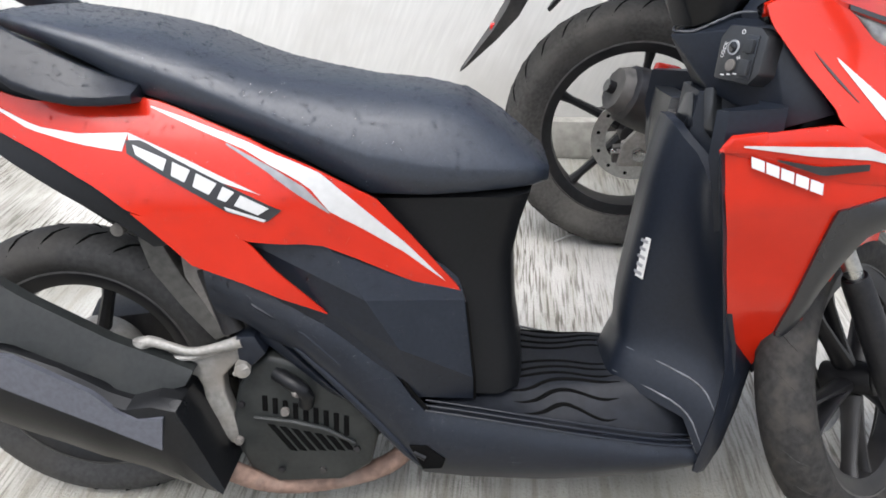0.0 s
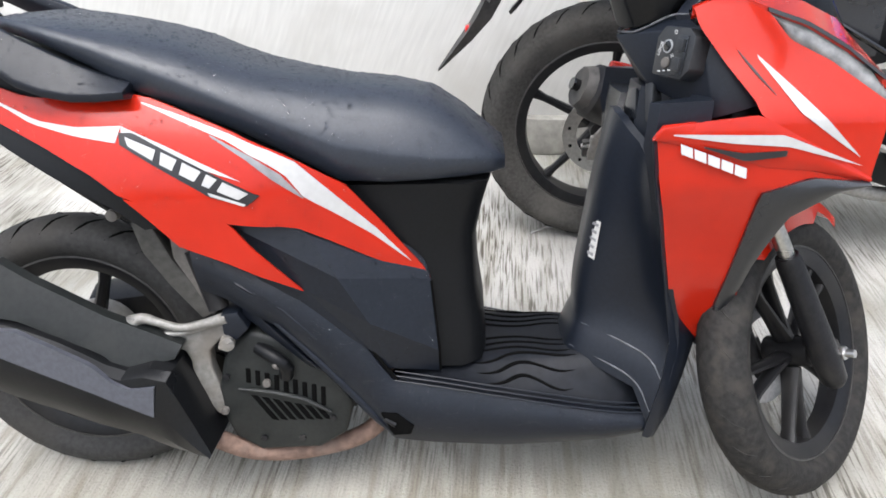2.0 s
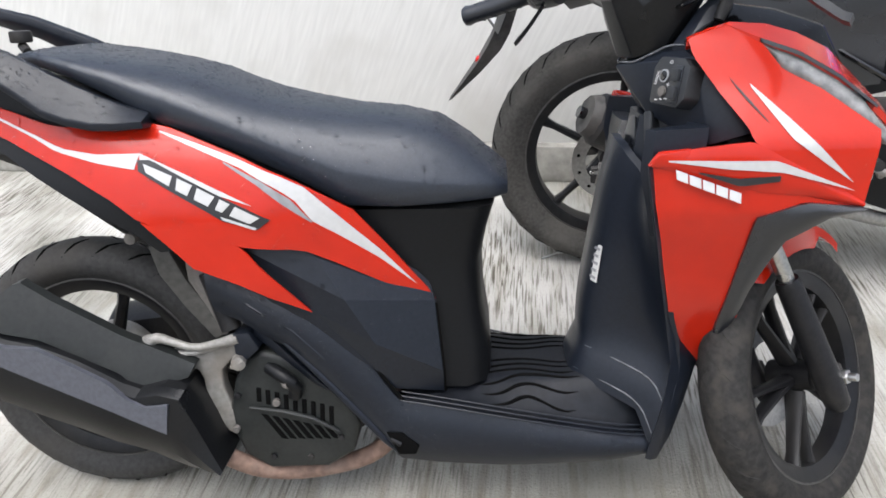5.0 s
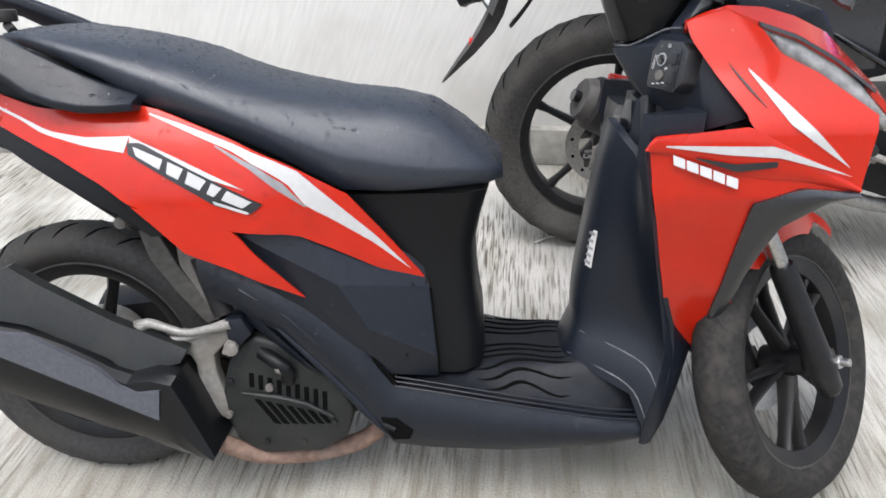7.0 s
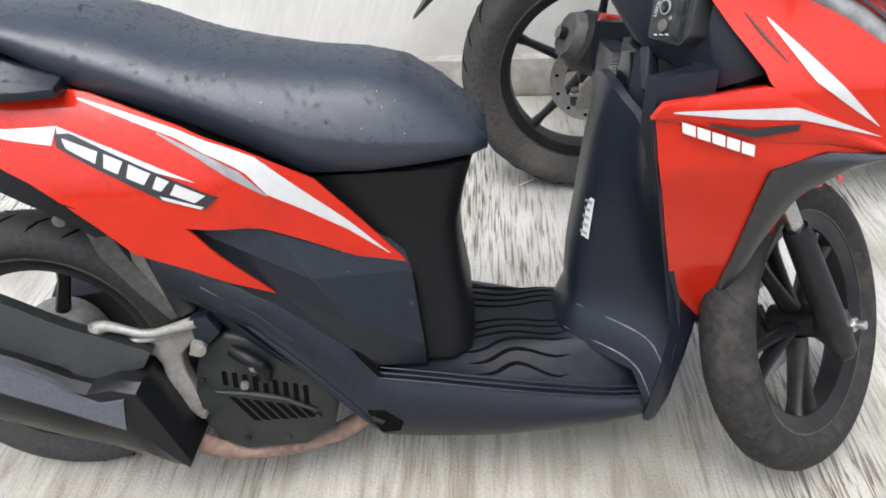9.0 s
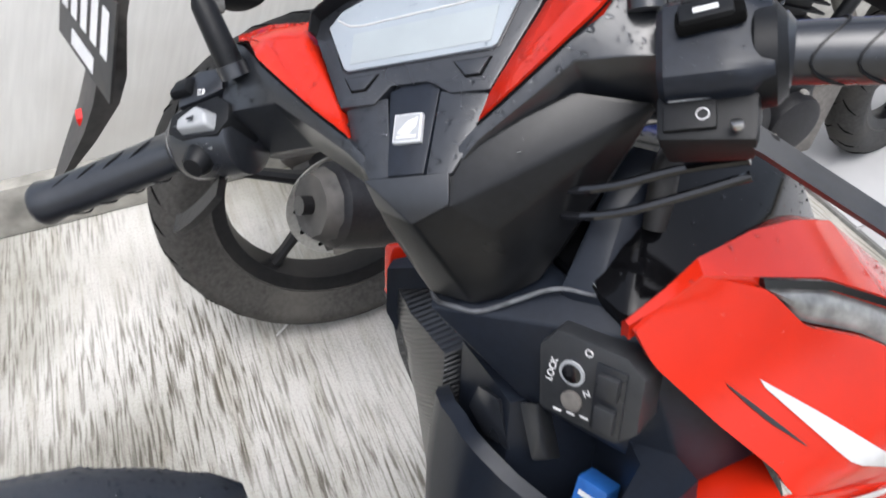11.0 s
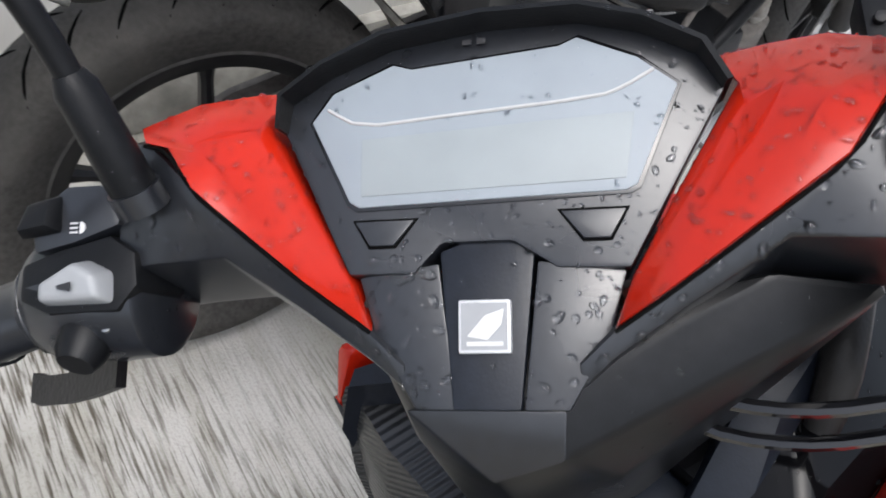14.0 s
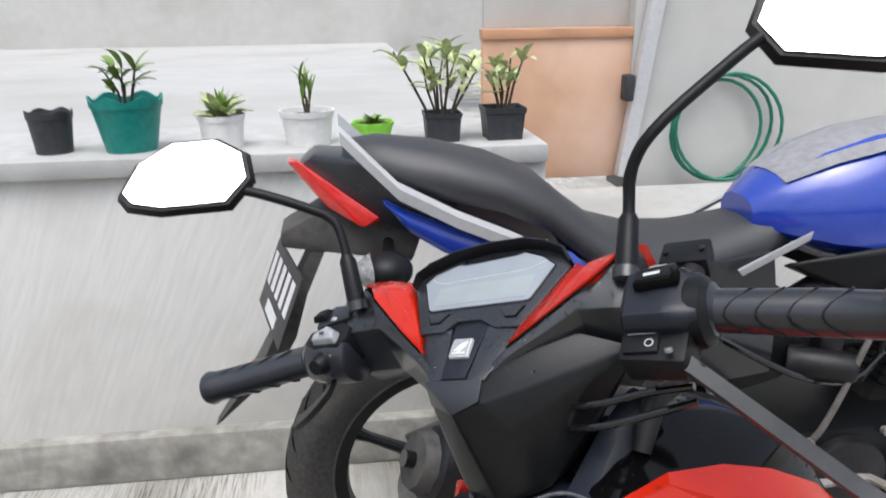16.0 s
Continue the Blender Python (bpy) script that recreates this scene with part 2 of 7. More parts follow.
def concrete():
    """Rough cement, brushed crosswise in long furrows, with dark stains and grit."""
    m = bpy.data.materials.new("brushed_concrete")
    m.use_nodes = True
    N, K = m.node_tree.nodes, m.node_tree.links
    b = N["Principled BSDF"]
    b.inputs["Roughness"].default_value = 0.85
    tc = N.new("ShaderNodeTexCoord")

    def noise_at(scale, stretch=(1, 1, 1), detail=6, turn=0.0, bend=0.0):
        mp, nz = N.new("ShaderNodeMapping"), N.new("ShaderNodeTexNoise")
        mp.inputs["Scale"].default_value = stretch
        mp.inputs["Rotation"].default_value = (0, 0, radians(turn))
        nz.inputs["Scale"].default_value, nz.inputs["Detail"].default_value = scale, detail
        nz.inputs["Distortion"].default_value = bend
        K.new(tc.outputs["Object"], mp.inputs[0])
        K.new(mp.outputs[0], nz.inputs["Vector"])
        return nz.outputs[0]

    def ramp(src, a, ca, bpos, cb):
        r = N.new("ShaderNodeValToRGB")
        e = r.color_ramp.elements
        e[0].position, e[0].color, e[1].position, e[1].color = a, (*ca, 1), bpos, (*cb, 1)
        K.new(src, r.inputs[0])
        return r.outputs[0]

    def mixed(fac, a, bb, kind='MIX'):
        x = N.new("ShaderNodeMix")
        x.data_type, x.blend_type = 'RGBA', kind
        if isinstance(fac, float):
            x.inputs[0].default_value = fac
        else:
            K.new(fac, x.inputs[0])
        K.new(a, x.inputs[6])
        K.new(bb, x.inputs[7])
        return x.outputs[2]

    warp = noise_at(2.3, detail=3)
    streak = noise_at(1.0, (170, 9, 1), 6, 3, 0.5)
    wide = noise_at(1.0, (30, 3.2, 1), 6, 5, 0.6)
    blotch = noise_at(2.2, detail=6)
    patch = noise_at(1.7, detail=4)
    grit = noise_at(170, detail=3)
    # pale trowelled cement, dark where the broom's furrows hold dirt
    smooth = ramp(blotch, 0.36, (0.36, 0.352, 0.320), 0.62, (0.52, 0.512, 0.482))
    furrow = ramp(streak, 0.37, (0.22, 0.20, 0.165), 0.52, (1, 1, 1))
    tone = ramp(wide, 0.32, (0.78, 0.76, 0.71), 0.50, (1, 1, 1))
    spots = ramp(grit, 0.32, (0.66, 0.64, 0.60), 0.46, (1, 1, 1))
    worn = ramp(patch, 0.39, (1, 1, 1), 0.55, (0.10, 0.10, 0.10))
    drift = ramp(warp, 0.38, (0.62, 0.61, 0.57), 0.52, (1, 1, 1))
    col = mixed(worn, smooth, furrow, 'MULTIPLY')
    col = mixed(0.75, col, tone, 'MULTIPLY')
    col = mixed(0.7, col, drift, 'MULTIPLY')
    col = mixed(0.5, col, spots, 'MULTIPLY')
    # browner and darker over the open yard, fainter towards the wall, with a ragged edge
    sep, edge, yard_fade = N.new("ShaderNodeSeparateXYZ"), N.new("ShaderNodeMath"), N.new("ShaderNodeMapRange")
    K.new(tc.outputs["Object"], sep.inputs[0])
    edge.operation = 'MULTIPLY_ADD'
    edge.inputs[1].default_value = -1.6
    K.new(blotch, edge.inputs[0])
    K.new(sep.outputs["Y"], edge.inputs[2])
    yard_fade.inputs[1].default_value, yard_fade.inputs[2].default_value = -0.35, -1.25
    K.new(edge.outputs[0], yard_fade.inputs[0])
    brown_tone = ramp(wide, 0.30, (0.44, 0.405, 0.33), 0.62, (0.72, 0.69, 0.62))
    browned = mixed(1.0, col, brown_tone, 'MULTIPLY')
    col = mixed(yard_fade.outputs[0], col, browned)
    K.new(col, b.inputs["Base Color"])
    bp = N.new("ShaderNodeBump")
    bp.inputs["Strength"].default_value, bp.inputs["Distance"].default_value = 0.5, 0.005
    add = N.new("ShaderNodeMath")
    add.operation = 'ADD'
    K.new(streak, add.inputs[0])
    K.new(grit, add.inputs[1])
    K.new(add.outputs[0], bp.inputs["Height"])
    K.new(bp.outputs[0], b.inputs["Normal"])
    return m


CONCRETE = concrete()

# ---- building helpers ----
I4 = Matrix.Identity(4)


def link_mesh(name, bm, mats, sharp=38):
    me = bpy.data.meshes.new(name)
    bm.normal_update()
    bm.to_mesh(me)
    bm.free()
    for p in me.polygons:
        p.use_smooth = True
    me.set_sharp_from_angle(angle=radians(sharp))
    for m in (mats if isinstance(mats, (list, tuple)) else [mats]):
        me.materials.append(m)
    return new(name, me)


def part(name, bm, mat, parent, label="", at=I4, sharp=38):
    """One mesh object under a thing or a part, placed in its parent's space."""
    ob = link_mesh(name, bm, mat, sharp)
    ob.parent = parent
    ob.matrix_basis = at
    return tagged(ob, label)


def thing(name, label, category, at=I4, group="", kind=""):
    ob = new(name)
    ob.matrix_world = at
    ob.empty_display_size = 0.05
    return tagged(ob, label, category, group, kind)


def solid(name, bm, mat, label, category, at=I4, group="", kind="", sharp=38):
    ob = link_mesh(name, bm, mat, sharp)
    ob.matrix_world = at
    return tagged(ob, label, category, group, kind)


def rounded(bm, width, segments=2, angle=30):
    edges = [e for e in bm.edges if len(e.link_faces) == 2 and e.calc_face_angle(0) > radians(angle)]
    if edges and width:
        bmesh.ops.bevel(bm, geom=edges, offset=width, segments=segments, affect='EDGES', clamp_overlap=True, profile=0.6)
    return bm


def box(x, y, z, sx, sy, sz, bevel=0.0, turn=None):
    bm = bmesh.new()
    bmesh.ops.create_cube(bm, size=1)
    bmesh.ops.scale(bm, vec=(sx, sy, sz), verts=bm.verts)
    rounded(bm, bevel)
    if turn is not None:
        bmesh.ops.transform(bm, matrix=turn, verts=bm.verts)
    bmesh.ops.translate(bm, vec=(x, y, z), verts=bm.verts)
    return bm


def prism(poly, a, b, plane="xz", bevel=0.0, segments=2):
    """A slab: an outline in a plane, from depth a to depth b along the third axis."""
    bm = bmesh.new()

    def put(p, d):
        return {"xz": (p[0], d, p[1]), "xy": (p[0], p[1], d), "yz": (d, p[0], p[1])}[plane]
    lo = [bm.verts.new(put(p, a)) for p in poly]
    hi = [bm.verts.new(put(p, b)) for p in poly]
    bm.faces.new(lo)
    bm.faces.new(hi[::-1])
    k = len(poly)
    for i in range(k):
        bm.faces.new((lo[i], hi[i], hi[(i + 1) % k], lo[(i + 1) % k]))
    bmesh.ops.recalc_face_normals(bm, faces=bm.faces)
    return rounded(bm, bevel, segments)


def hull(points, bevel=0.0, segments=2):
    bm = bmesh.new()
    for p in points:
        bm.verts.new(p)
    r = bmesh.ops.convex_hull(bm, input=bm.verts)
    bmesh.ops.delete(bm, geom=[v for v in bm.verts if not v.link_faces], context='VERTS')
    bmesh.ops.dissolve_limit(bm, angle_limit=radians(2), verts=bm.verts, edges=bm.edges)
    bmesh.ops.recalc_face_normals(bm, faces=bm.faces)
    return rounded(bm, bevel, segments, 18)


def sample(line, s):
    """The point at the share s of a polyline's length."""
    pts = [Vector(p) for p in line]
    lens = [(pts[i + 1] - pts[i]).length for i in range(len(pts) - 1)]
    d = s * sum(lens)
    for i, k in enumerate(lens):
        if d <= k or i == len(lens) - 1:
            return pts[i].lerp(pts[i + 1], min(1, d / k) if k else 0)
        d -= k


def table(x, rows):
    return float(np.interp(x, [a for a, _ in rows], [b for _, b in rows]))


def panel(up, lo, width, side=-1, out=0.0, thick=0.004, n=30, m=6, bulge=0.0):
    """A body panel between an upper and a lower edge, given in x and z; width(x, z) is its distance from the middle plane."""
    bm = bmesh.new()
    grid = []
    for i in range(n + 1):
        a, b = sample(up, i / n), sample(lo, i / n)
        row = []
        for j in range(m + 1):
            p = a.lerp(b, j / m)
            y = width(p.x, p.y) + out + bulge * 4 * (j / m) * (1 - j / m)
            row.append(bm.verts.new((p.x, side * y, p.y)))
        grid.append(row)
    for i in range(n):
        for j in range(m):
            q = (grid[i][j], grid[i + 1][j], grid[i + 1][j + 1], grid[i][j + 1])
            bm.faces.new(q if side < 0 else q[::-1])
    bmesh.ops.remove_doubles(bm, verts=bm.verts, dist=0.0004)
    bmesh.ops.dissolve_degenerate(bm, edges=bm.edges, dist=0.0002)
    inner = [v.co.copy() for v in bm.verts]
    geom = bmesh.ops.extrude_face_region(bm, geom=bm.faces[:])
    for v in geom["geom"]:
        if isinstance(v, bmesh.types.BMVert):
            v.co.y -= side * thick
    bmesh.ops.recalc_face_normals(bm, faces=bm.faces)
    return bm


def tube(points, radius, sides=12, closed=False, cap=True, smooth=0):
    """A round bar along points; radius may be one number or one a point."""
    pts = [Vector(p) for p in points]
    rad = list(radius) if isinstance(radius, (list, tuple)) else [radius] * len(pts)
    for _ in range(smooth):
        q, rr = [pts[0]], [rad[0]]
        for i in range(len(pts) - 1):
            q += [pts[i].lerp(pts[i + 1], 0.25), pts[i].lerp(pts[i + 1], 0.75)]
            rr += [rad[i] * 0.75 + rad[i + 1] * 0.25, rad[i] * 0.25 + rad[i + 1] * 0.75]
        pts, rad = q + [pts[-1]], rr + [rad[-1]]
    bm = bmesh.new()
    rings, k = [], len(pts)
    ref = Vector((0.13, 0.21, 0.97))
    for i, p in enumerate(pts):
        a = pts[(i - 1) % k] if closed or i else p
        b = pts[(i + 1) % k] if closed or i < k - 1 else p
        d = (b - a).normalized()
        u = d.cross(ref)
        if u.length < 1e-3:
            u = d.cross(Vector((1, 0, 0)))
        u.normalize()
        w = d.cross(u)
        rings.append([bm.verts.new(p + rad[i] * (math.cos(t) * u + math.sin(t) * w)) for t in [2 * math.pi * j / sides for j in range(sides)]])
    for i in range(k if closed else k - 1):
        A, B = rings[i], rings[(i + 1) % k]
        for j in range(sides):
            bm.faces.new((A[j], A[(j + 1) % sides], B[(j + 1) % sides], B[j]))
    if cap and not closed:
        bm.faces.new(rings[0][::-1])
        bm.faces.new(rings[-1])
    bmesh.ops.recalc_face_normals(bm, faces=bm.faces)
    return bm


def lathe(profile, segments=64, closed=True):
    """Turns a profile of (radius, y) round the y axis."""
    bm = bmesh.new()
    rings = []
    for i in range(segments):
        t = 2 * math.pi * i / segments
        rings.append([bm.verts.new((r * math.cos(t), y, r * math.sin(t))) for r, y in profile])
    k = len(profile)
    for i in range(segments):
        A, B = rings[i], rings[(i + 1) % segments]
        for j in range(k if closed else k - 1):
            bm.faces.new((A[j], A[(j + 1) % k], B[(j + 1) % k], B[j]))
    bmesh.ops.remove_doubles(bm, verts=bm.verts, dist=1e-5)
    bmesh.ops.recalc_face_normals(bm, faces=bm.faces)
    return bm


def loft(sections, cap=True, ring=True):
    bm = bmesh.new()
    rows = [[bm.verts.new(p) for p in s] for s in sections]
    k = len(rows[0])
    for A, B in zip(rows, rows[1:]):
        for j in range(k if ring else k - 1):
            bm.faces.new((A[j], A[(j + 1) % k], B[(j + 1) % k], B[j]))
    if cap and ring:
        bm.faces.new(rows[0][::-1])
        bm.faces.new(rows[-1])
    bmesh.ops.recalc_face_normals(bm, faces=bm.faces)
    return bm


def merged(*bms):
    out = bmesh.new()
    for b in bms:
        tmp = bpy.data.meshes.new("tmp")
        b.to_mesh(tmp)
        b.free()
        out.from_mesh(tmp)
        bpy.data.meshes.remove(tmp)
    return out


def moved(bm, m):
    bmesh.ops.transform(bm, matrix=m, verts=bm.verts)
    return bm


def disc(r, depth, bevel=0.0, segments=28):
    """A short cylinder along y."""
    bm = bmesh.new()
    bmesh.ops.create_cone(bm, cap_ends=True, segments=segments, radius1=r, radius2=r, depth=depth, matrix=pose(0, 0, 0, 90))
    return rounded(bm, bevel, 2, 60)

# ---- the place: ground, wall, ledge, tiles ----
WALLTURN = -4.5


def setting(name, bm, mat, label, category, at=I4):
    return solid(name, bm, mat, label, category, at, kind="structure")


bm = bmesh.new()
bmesh.ops.create_grid(bm, x_segments=2, y_segments=2, size=60)
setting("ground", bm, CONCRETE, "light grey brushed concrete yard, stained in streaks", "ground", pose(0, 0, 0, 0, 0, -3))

# wall frame: x along the wall, y away from the yard
WALLM = pose(0.0, 1.50, 0, 0, 0, WALLTURN)
setting("wall_back", box(-3.265, 0.22, 0.43, 9.47, 0.36, 0.86, 0.006), WALL, "low plastered grey retaining wall behind the motorcycles", "wall", WALLM)
setting("wall_low", box(4.735, 0.22, 0.297, 6.53, 0.36, 0.594, 0.006), WALL, "lower stretch of the plastered wall below the house", "wall", WALLM)
bm = box(0, 0.14, 0.07, 16, 0.28, 0.14, 0.012)
setting("plinth", bm, PLINTH, "dark stained concrete plinth at the foot of the wall", "plinth", WALLM)
setting("ledge", box(-3.03, 0.26, 0.885, 9.0, 0.50, 0.05, 0.012), LEDGE, "pale cement ledge on top of the wall", "ledge", WALLM)
setting("terrace", box(-6.8, 5.4, 0.80, 16.4, 10.0, 0.12), TERRACE, "pale cement ground of the terrace above the wall", "ground", WALLM)
setting("wall_far", box(-1.0, 7.5, 2.2, 22, 0.25, 2.9), WHITEWALL, "distant white painted wall", "wall", WALLM)
# raised house wall at the right with its sill
setting("wall_house", box(5.05, 0.82, 1.46, 6.2, 0.2, 1.74), WHITEWALL, "white painted house wall", "wall", WALLM)
setting("sill", box(3.9, 0.42, 0.612, 4.8, 0.46, 0.035, 0.006), LEDGE, "white cement sill under the house wall", "sill", WALLM)
setting("corner_trim", box(2.03, 0.69, 1.40, 0.05, 0.05, 1.5, 0.008, pose(0, 0, 0, 0, 8, 0)), SILVERP, "white corner trim of the house wall", "trim", WALLM)
board = solid("board", box(1.70, 0.76, 0.90, 0.56, 0.05, 0.50, 0.005), PEACH, "peach coloured board leaning behind the flower pots", "board", WALLM)
part("edge_strip", box(1.70, 0.755, 1.16, 0.57, 0.06, 0.035, 0.006), PEACH_EDGE, board, "darker edge strip")
solid("panel_sheet", box(1.71, 0.80, 1.46, 0.56, 0.04, 0.56, 0.005), WHITEWALL, "white sheet panel above the peach board", "panel", WALLM)

# tiled porch on the right, each tile a piece
porch = solid("porch_floor", box(5.0, 0.0, 0.004, 5.6, 4.4, 0.012), GROUT, "white tiled porch floor with grey joints", "floor", pose(0, 0.2, 0, 0, 0, WALLTURN), kind="structure")
tile_mesh = None
for i in range(8):
    for j in range(6):
        x, y = 2.50 + 0.605 * i, -1.60 + 0.605 * j
        if tile_mesh is None:
            t0 = part("tile", box(0, 0, 0, 0.598, 0.598, 0.010, 0.0015), TILE, porch, at=pose(x, y, 0.012))
            tile_mesh = t0.data
        else:
            o = new("tile", tile_mesh)
            o.parent = porch
            o.matrix_basis = pose(x, y, 0.012 + 0.0006 * random.random())

# garden hose, hung in loops on the house wall
loops = []
for k, (cx, cz, rx, rz) in enumerate(((2.290, 0.822, 0.190, 0.188), (2.268, 0.815, 0.160, 0.180), (2.305, 0.826, 0.196, 0.190))):
    loops += [(cx + (rx + 0.006 * math.sin(t * 2 + k)) * math.cos(t), 0.690 - 0.014 * k + 0.006 * math.sin(t), cz + rz * math.sin(t)) for t in [2 * math.pi * i / 26 - math.pi / 2 for i in range(26)]]
solid("garden_hose", tube(loops, 0.0065, 8), HOSE, "green garden hose hung in loops on the white wall", "hose", WALLM)
solid("wall_hook", box(1.925, 0.685, 0.975, 0.035, 0.05, 0.09, 0.008), BLACKPOT, "small black bracket on the wall corner", "bracket", WALLM)


# ---- flower pots on the ledge ----
def leaf(length, width, bend, fold=0.15):
    """A leaf from the origin along x, bending down."""
    bm = bmesh.new()
    rows = []
    for i in range(6):
        s = i / 5
        w = width * math.sin(math.pi * min(1, s * 0.92 + 0.06)) ** 0.8
        z = math.sin(s * bend) * length * 0.5 - bend * s * s * length * 0.35
        rows.append([bm.verts.new((length * s, e * w * 0.5, z + abs(e) * fold * w)) for e in (-1, 0, 1)])
    for A, B in zip(rows, rows[1:]):
        for j in range(2):
            bm.faces.new((A[j], A[j + 1], B[j + 1], B[j]))
    return bm


def pot(at, r_top, r_bot, h, mat, label, wavy=0.0, square=False, group="flower pots"):
    root = thing("flower_pot", label, "flower pot", at, group)
    seg = 4 if square else 40
    prof = [(r_bot * 0.2, 0), (r_bot, 0), (r_top * 0.93, h * 0.82), (r_top * 0.97, h * 0.83), (r_top, h), (r_top * 0.94, h), (r_top * 0.88, h * 0.84), (r_bot * 0.92, 0.012), (r_bot * 0.2, 0.012)]
    bm = bmesh.new()
    rings = []
    for i in range(seg):
        t = 2 * math.pi * (i + 0.5) / seg
        rings.append([bm.verts.new((r * math.cos(t) * (1.41 if square else 1), r * math.sin(t) * (1.41 if square else 1), z + (wavy * math.sin(6 * t) if z > h * 0.9 else 0))) for r, z in prof])
    for i in range(seg):
        A, B = rings[i], rings[(i + 1) % seg]
        for j in range(len(prof)):
            k = (j + 1) % len(prof)
            bm.faces.new((A[j], A[k], B[k], B[j]))
    bmesh.ops.recalc_face_normals(bm, faces=bm.faces)
    part("pot", bm, mat, root)
    part("soil", moved(disc(r_top * 0.86, 0.012, 0, 18), pose(0, 0, h * 0.78, 90)), SOIL, root, "dark potting soil")
    return root


def plant(root, h0, stems, leaves, mat, size, spread, rise, seed, upright=False):
    rng = random.Random(seed)
    for k in range(stems):
        a = 2 * math.pi * k / stems + rng.uniform(-0.4, 0.4)
        top = Vector((spread * math.cos(a) * rng.uniform(0.3, 1), spread * math.sin(a) * rng.uniform(0.3, 1), h0 + rise * rng.uniform(0.6, 1.0)))
        base = Vector((0.25 * top.x, 0.25 * top.y, h0 - 0.01))
        if rise > 0.04:
            part("stem", tube([base, base.lerp(top, 0.5) + Vector((0.01 * math.cos(a + 2), 0.01, 0)), top], [0.004, 0.0035, 0.002], 6), STEM, root)
        for i in range(leaves):
            s = rng.uniform(0.45, 1.0) if rise > 0.04 else 0.2
            p = base.lerp(top, s)
            t = rng.uniform(0, 6.28)
            tilt = rng.uniform(-75, -45) if upright else rng.uniform(-50, 10)
            part("leaf", leaf(size * rng.uniform(0.7, 1.15), size * (0.13 if upright else 0.38), rng.uniform(0.5, 1.2)), mat, root, at=Matrix.Translation(p) @ pose(0, 0, 0, 0, tilt, math.degrees(t)))


def ledge_at(x, y=0.13):
    return WALLM @ pose(x - 0.032, y, 0.91)


pot(ledge_at(0.24), 0.056, 0.043, 0.105, BLACKPOT, "empty black plastic flower pot with a torn rim", 0.004)
p = pot(ledge_at(0.43), 0.090, 0.062, 0.135, TEAL, "teal plastic flower pot with a scalloped rim and young shrub", 0.008)
plant(p, 0.11, 4, 5, LEAF, 0.065, 0.055, 0.125, 3)
p = pot(ledge_at(0.66), 0.062, 0.05, 0.085, WHITEPOT, "white plastic flower pot with a low spiky plant")
plant(p, 0.075, 9, 3, LEAF, 0.075, 0.02, 0.02, 5, True)
plant(p, 0.078, 8, 3, PALELEAF, 0.085, 0.02, 0.02, 6)
p = pot(ledge_at(0.88), 0.072, 0.055, 0.09, WHITEPOT, "white round flower pot with an upright leafy plant")
plant(p, 0.075, 3, 6, LEAF, 0.075, 0.035, 0.10, 7, True)
p = pot(ledge_at(1.05), 0.058, 0.042, 0.055, LIMEPOT, "lime green shallow flower pot with a small succulent")
plant(p, 0.05, 6, 4, LEAF, 0.04, 0.03, 0.015, 9)
p = pot(ledge_at(1.235), 0.050, 0.042, 0.075, BLACKPOT, "black square nursery pot with a pale variegated plant", 0, True)
plant(p, 0.07, 9, 7, PALELEAF, 0.065, 0.13, 0.19, 11)
p = pot(ledge_at(1.40), 0.056, 0.046, 0.085, BLACKPOT, "black square nursery pot with thin pale leaves", 0, True)
plant(p, 0.08, 6, 5, PALELEAF, 0.06, 0.07, 0.14, 13)

# ---- the red scooter, leaning on its side stand, bars turned to the left ----
# scooter space: x ahead from the rear axle, y to its left, z up
LEAN = pose(0, 0, 0, -10.5)
scooter = thing("scooter", "red and black scooter, rain-wet, leaning on its side stand", "scooter", LEAN)
UNLEAN = LEAN.inverted()


def width_rear(x, z):
    w = table(x, [(-0.5, 0.09), (-0.2, 0.15), (0.15, 0.195), (0.40, 0.20), (0.55, 0.155), (0.68, 0.115), (0.8, 0.11)])
    return w * (1 - 0.25 * ((z - 0.6) / 0.15) ** 2 if z > 0.6 else 1 - 0.12 * max(0, (0.5 - z) / 0.2))


def width_front(x, z):
    return table(z, [(0.1, 0.09), (0.3, 0.09), (0.45, 0.15), (0.62, 0.2), (0.72, 0.205), (0.8, 0.16), (0.87, 0.13), (1, 0.1)])


def width_skirt(x, z):
    return table(x, [(0.3, 0.15), (0.55, 0.165), (0.8, 0.16), (0.95, 0.135), (1.06, 0.088)]) - 0.06 * max(0, 0.20 - z)


def both(name, up, lo, width, mat, label="", **kw):
    made = []
    for s in (-1, 1):
        made.append(part(name, panel(up, lo, width, s, **kw), mat, scooter, label))
    return made


# red tail panels with their decals
tail_up = [(-0.36, 0.87), (-0.04, 0.780), (0.053, 0.754), (0.135, 0.750), (0.232, 0.757), (0.276, 0.742), (0.367, 0.708), (0.450, 0.668), (0.532, 0.618), (0.587, 0.547), (0.647, 0.464), (0.653, 0.450)]
tail_lo = [(-0.36, 0.80), (-0.033, 0.740), (0.088, 0.685), (0.162, 0.645), (0.203, 0.611), (0.359, 0.571), (0.451, 0.562), (0.500, 0.535), (0.575, 0.490), (0.653, 0.450)]
fin_up = [(0.203, 0.611), (0.359, 0.571), (0.382, 0.540), (0.413, 0.506), (0.456, 0.451)]
fin_lo = [(0.203, 0.611), (0.242, 0.573), (0.278, 0.535), (0.351, 0.507), (0.410, 0.478), (0.456, 0.451)]
tails = both("side_panel", tail_up, tail_lo, width_rear, RED, "glossy red side panel", n=44, m=10)
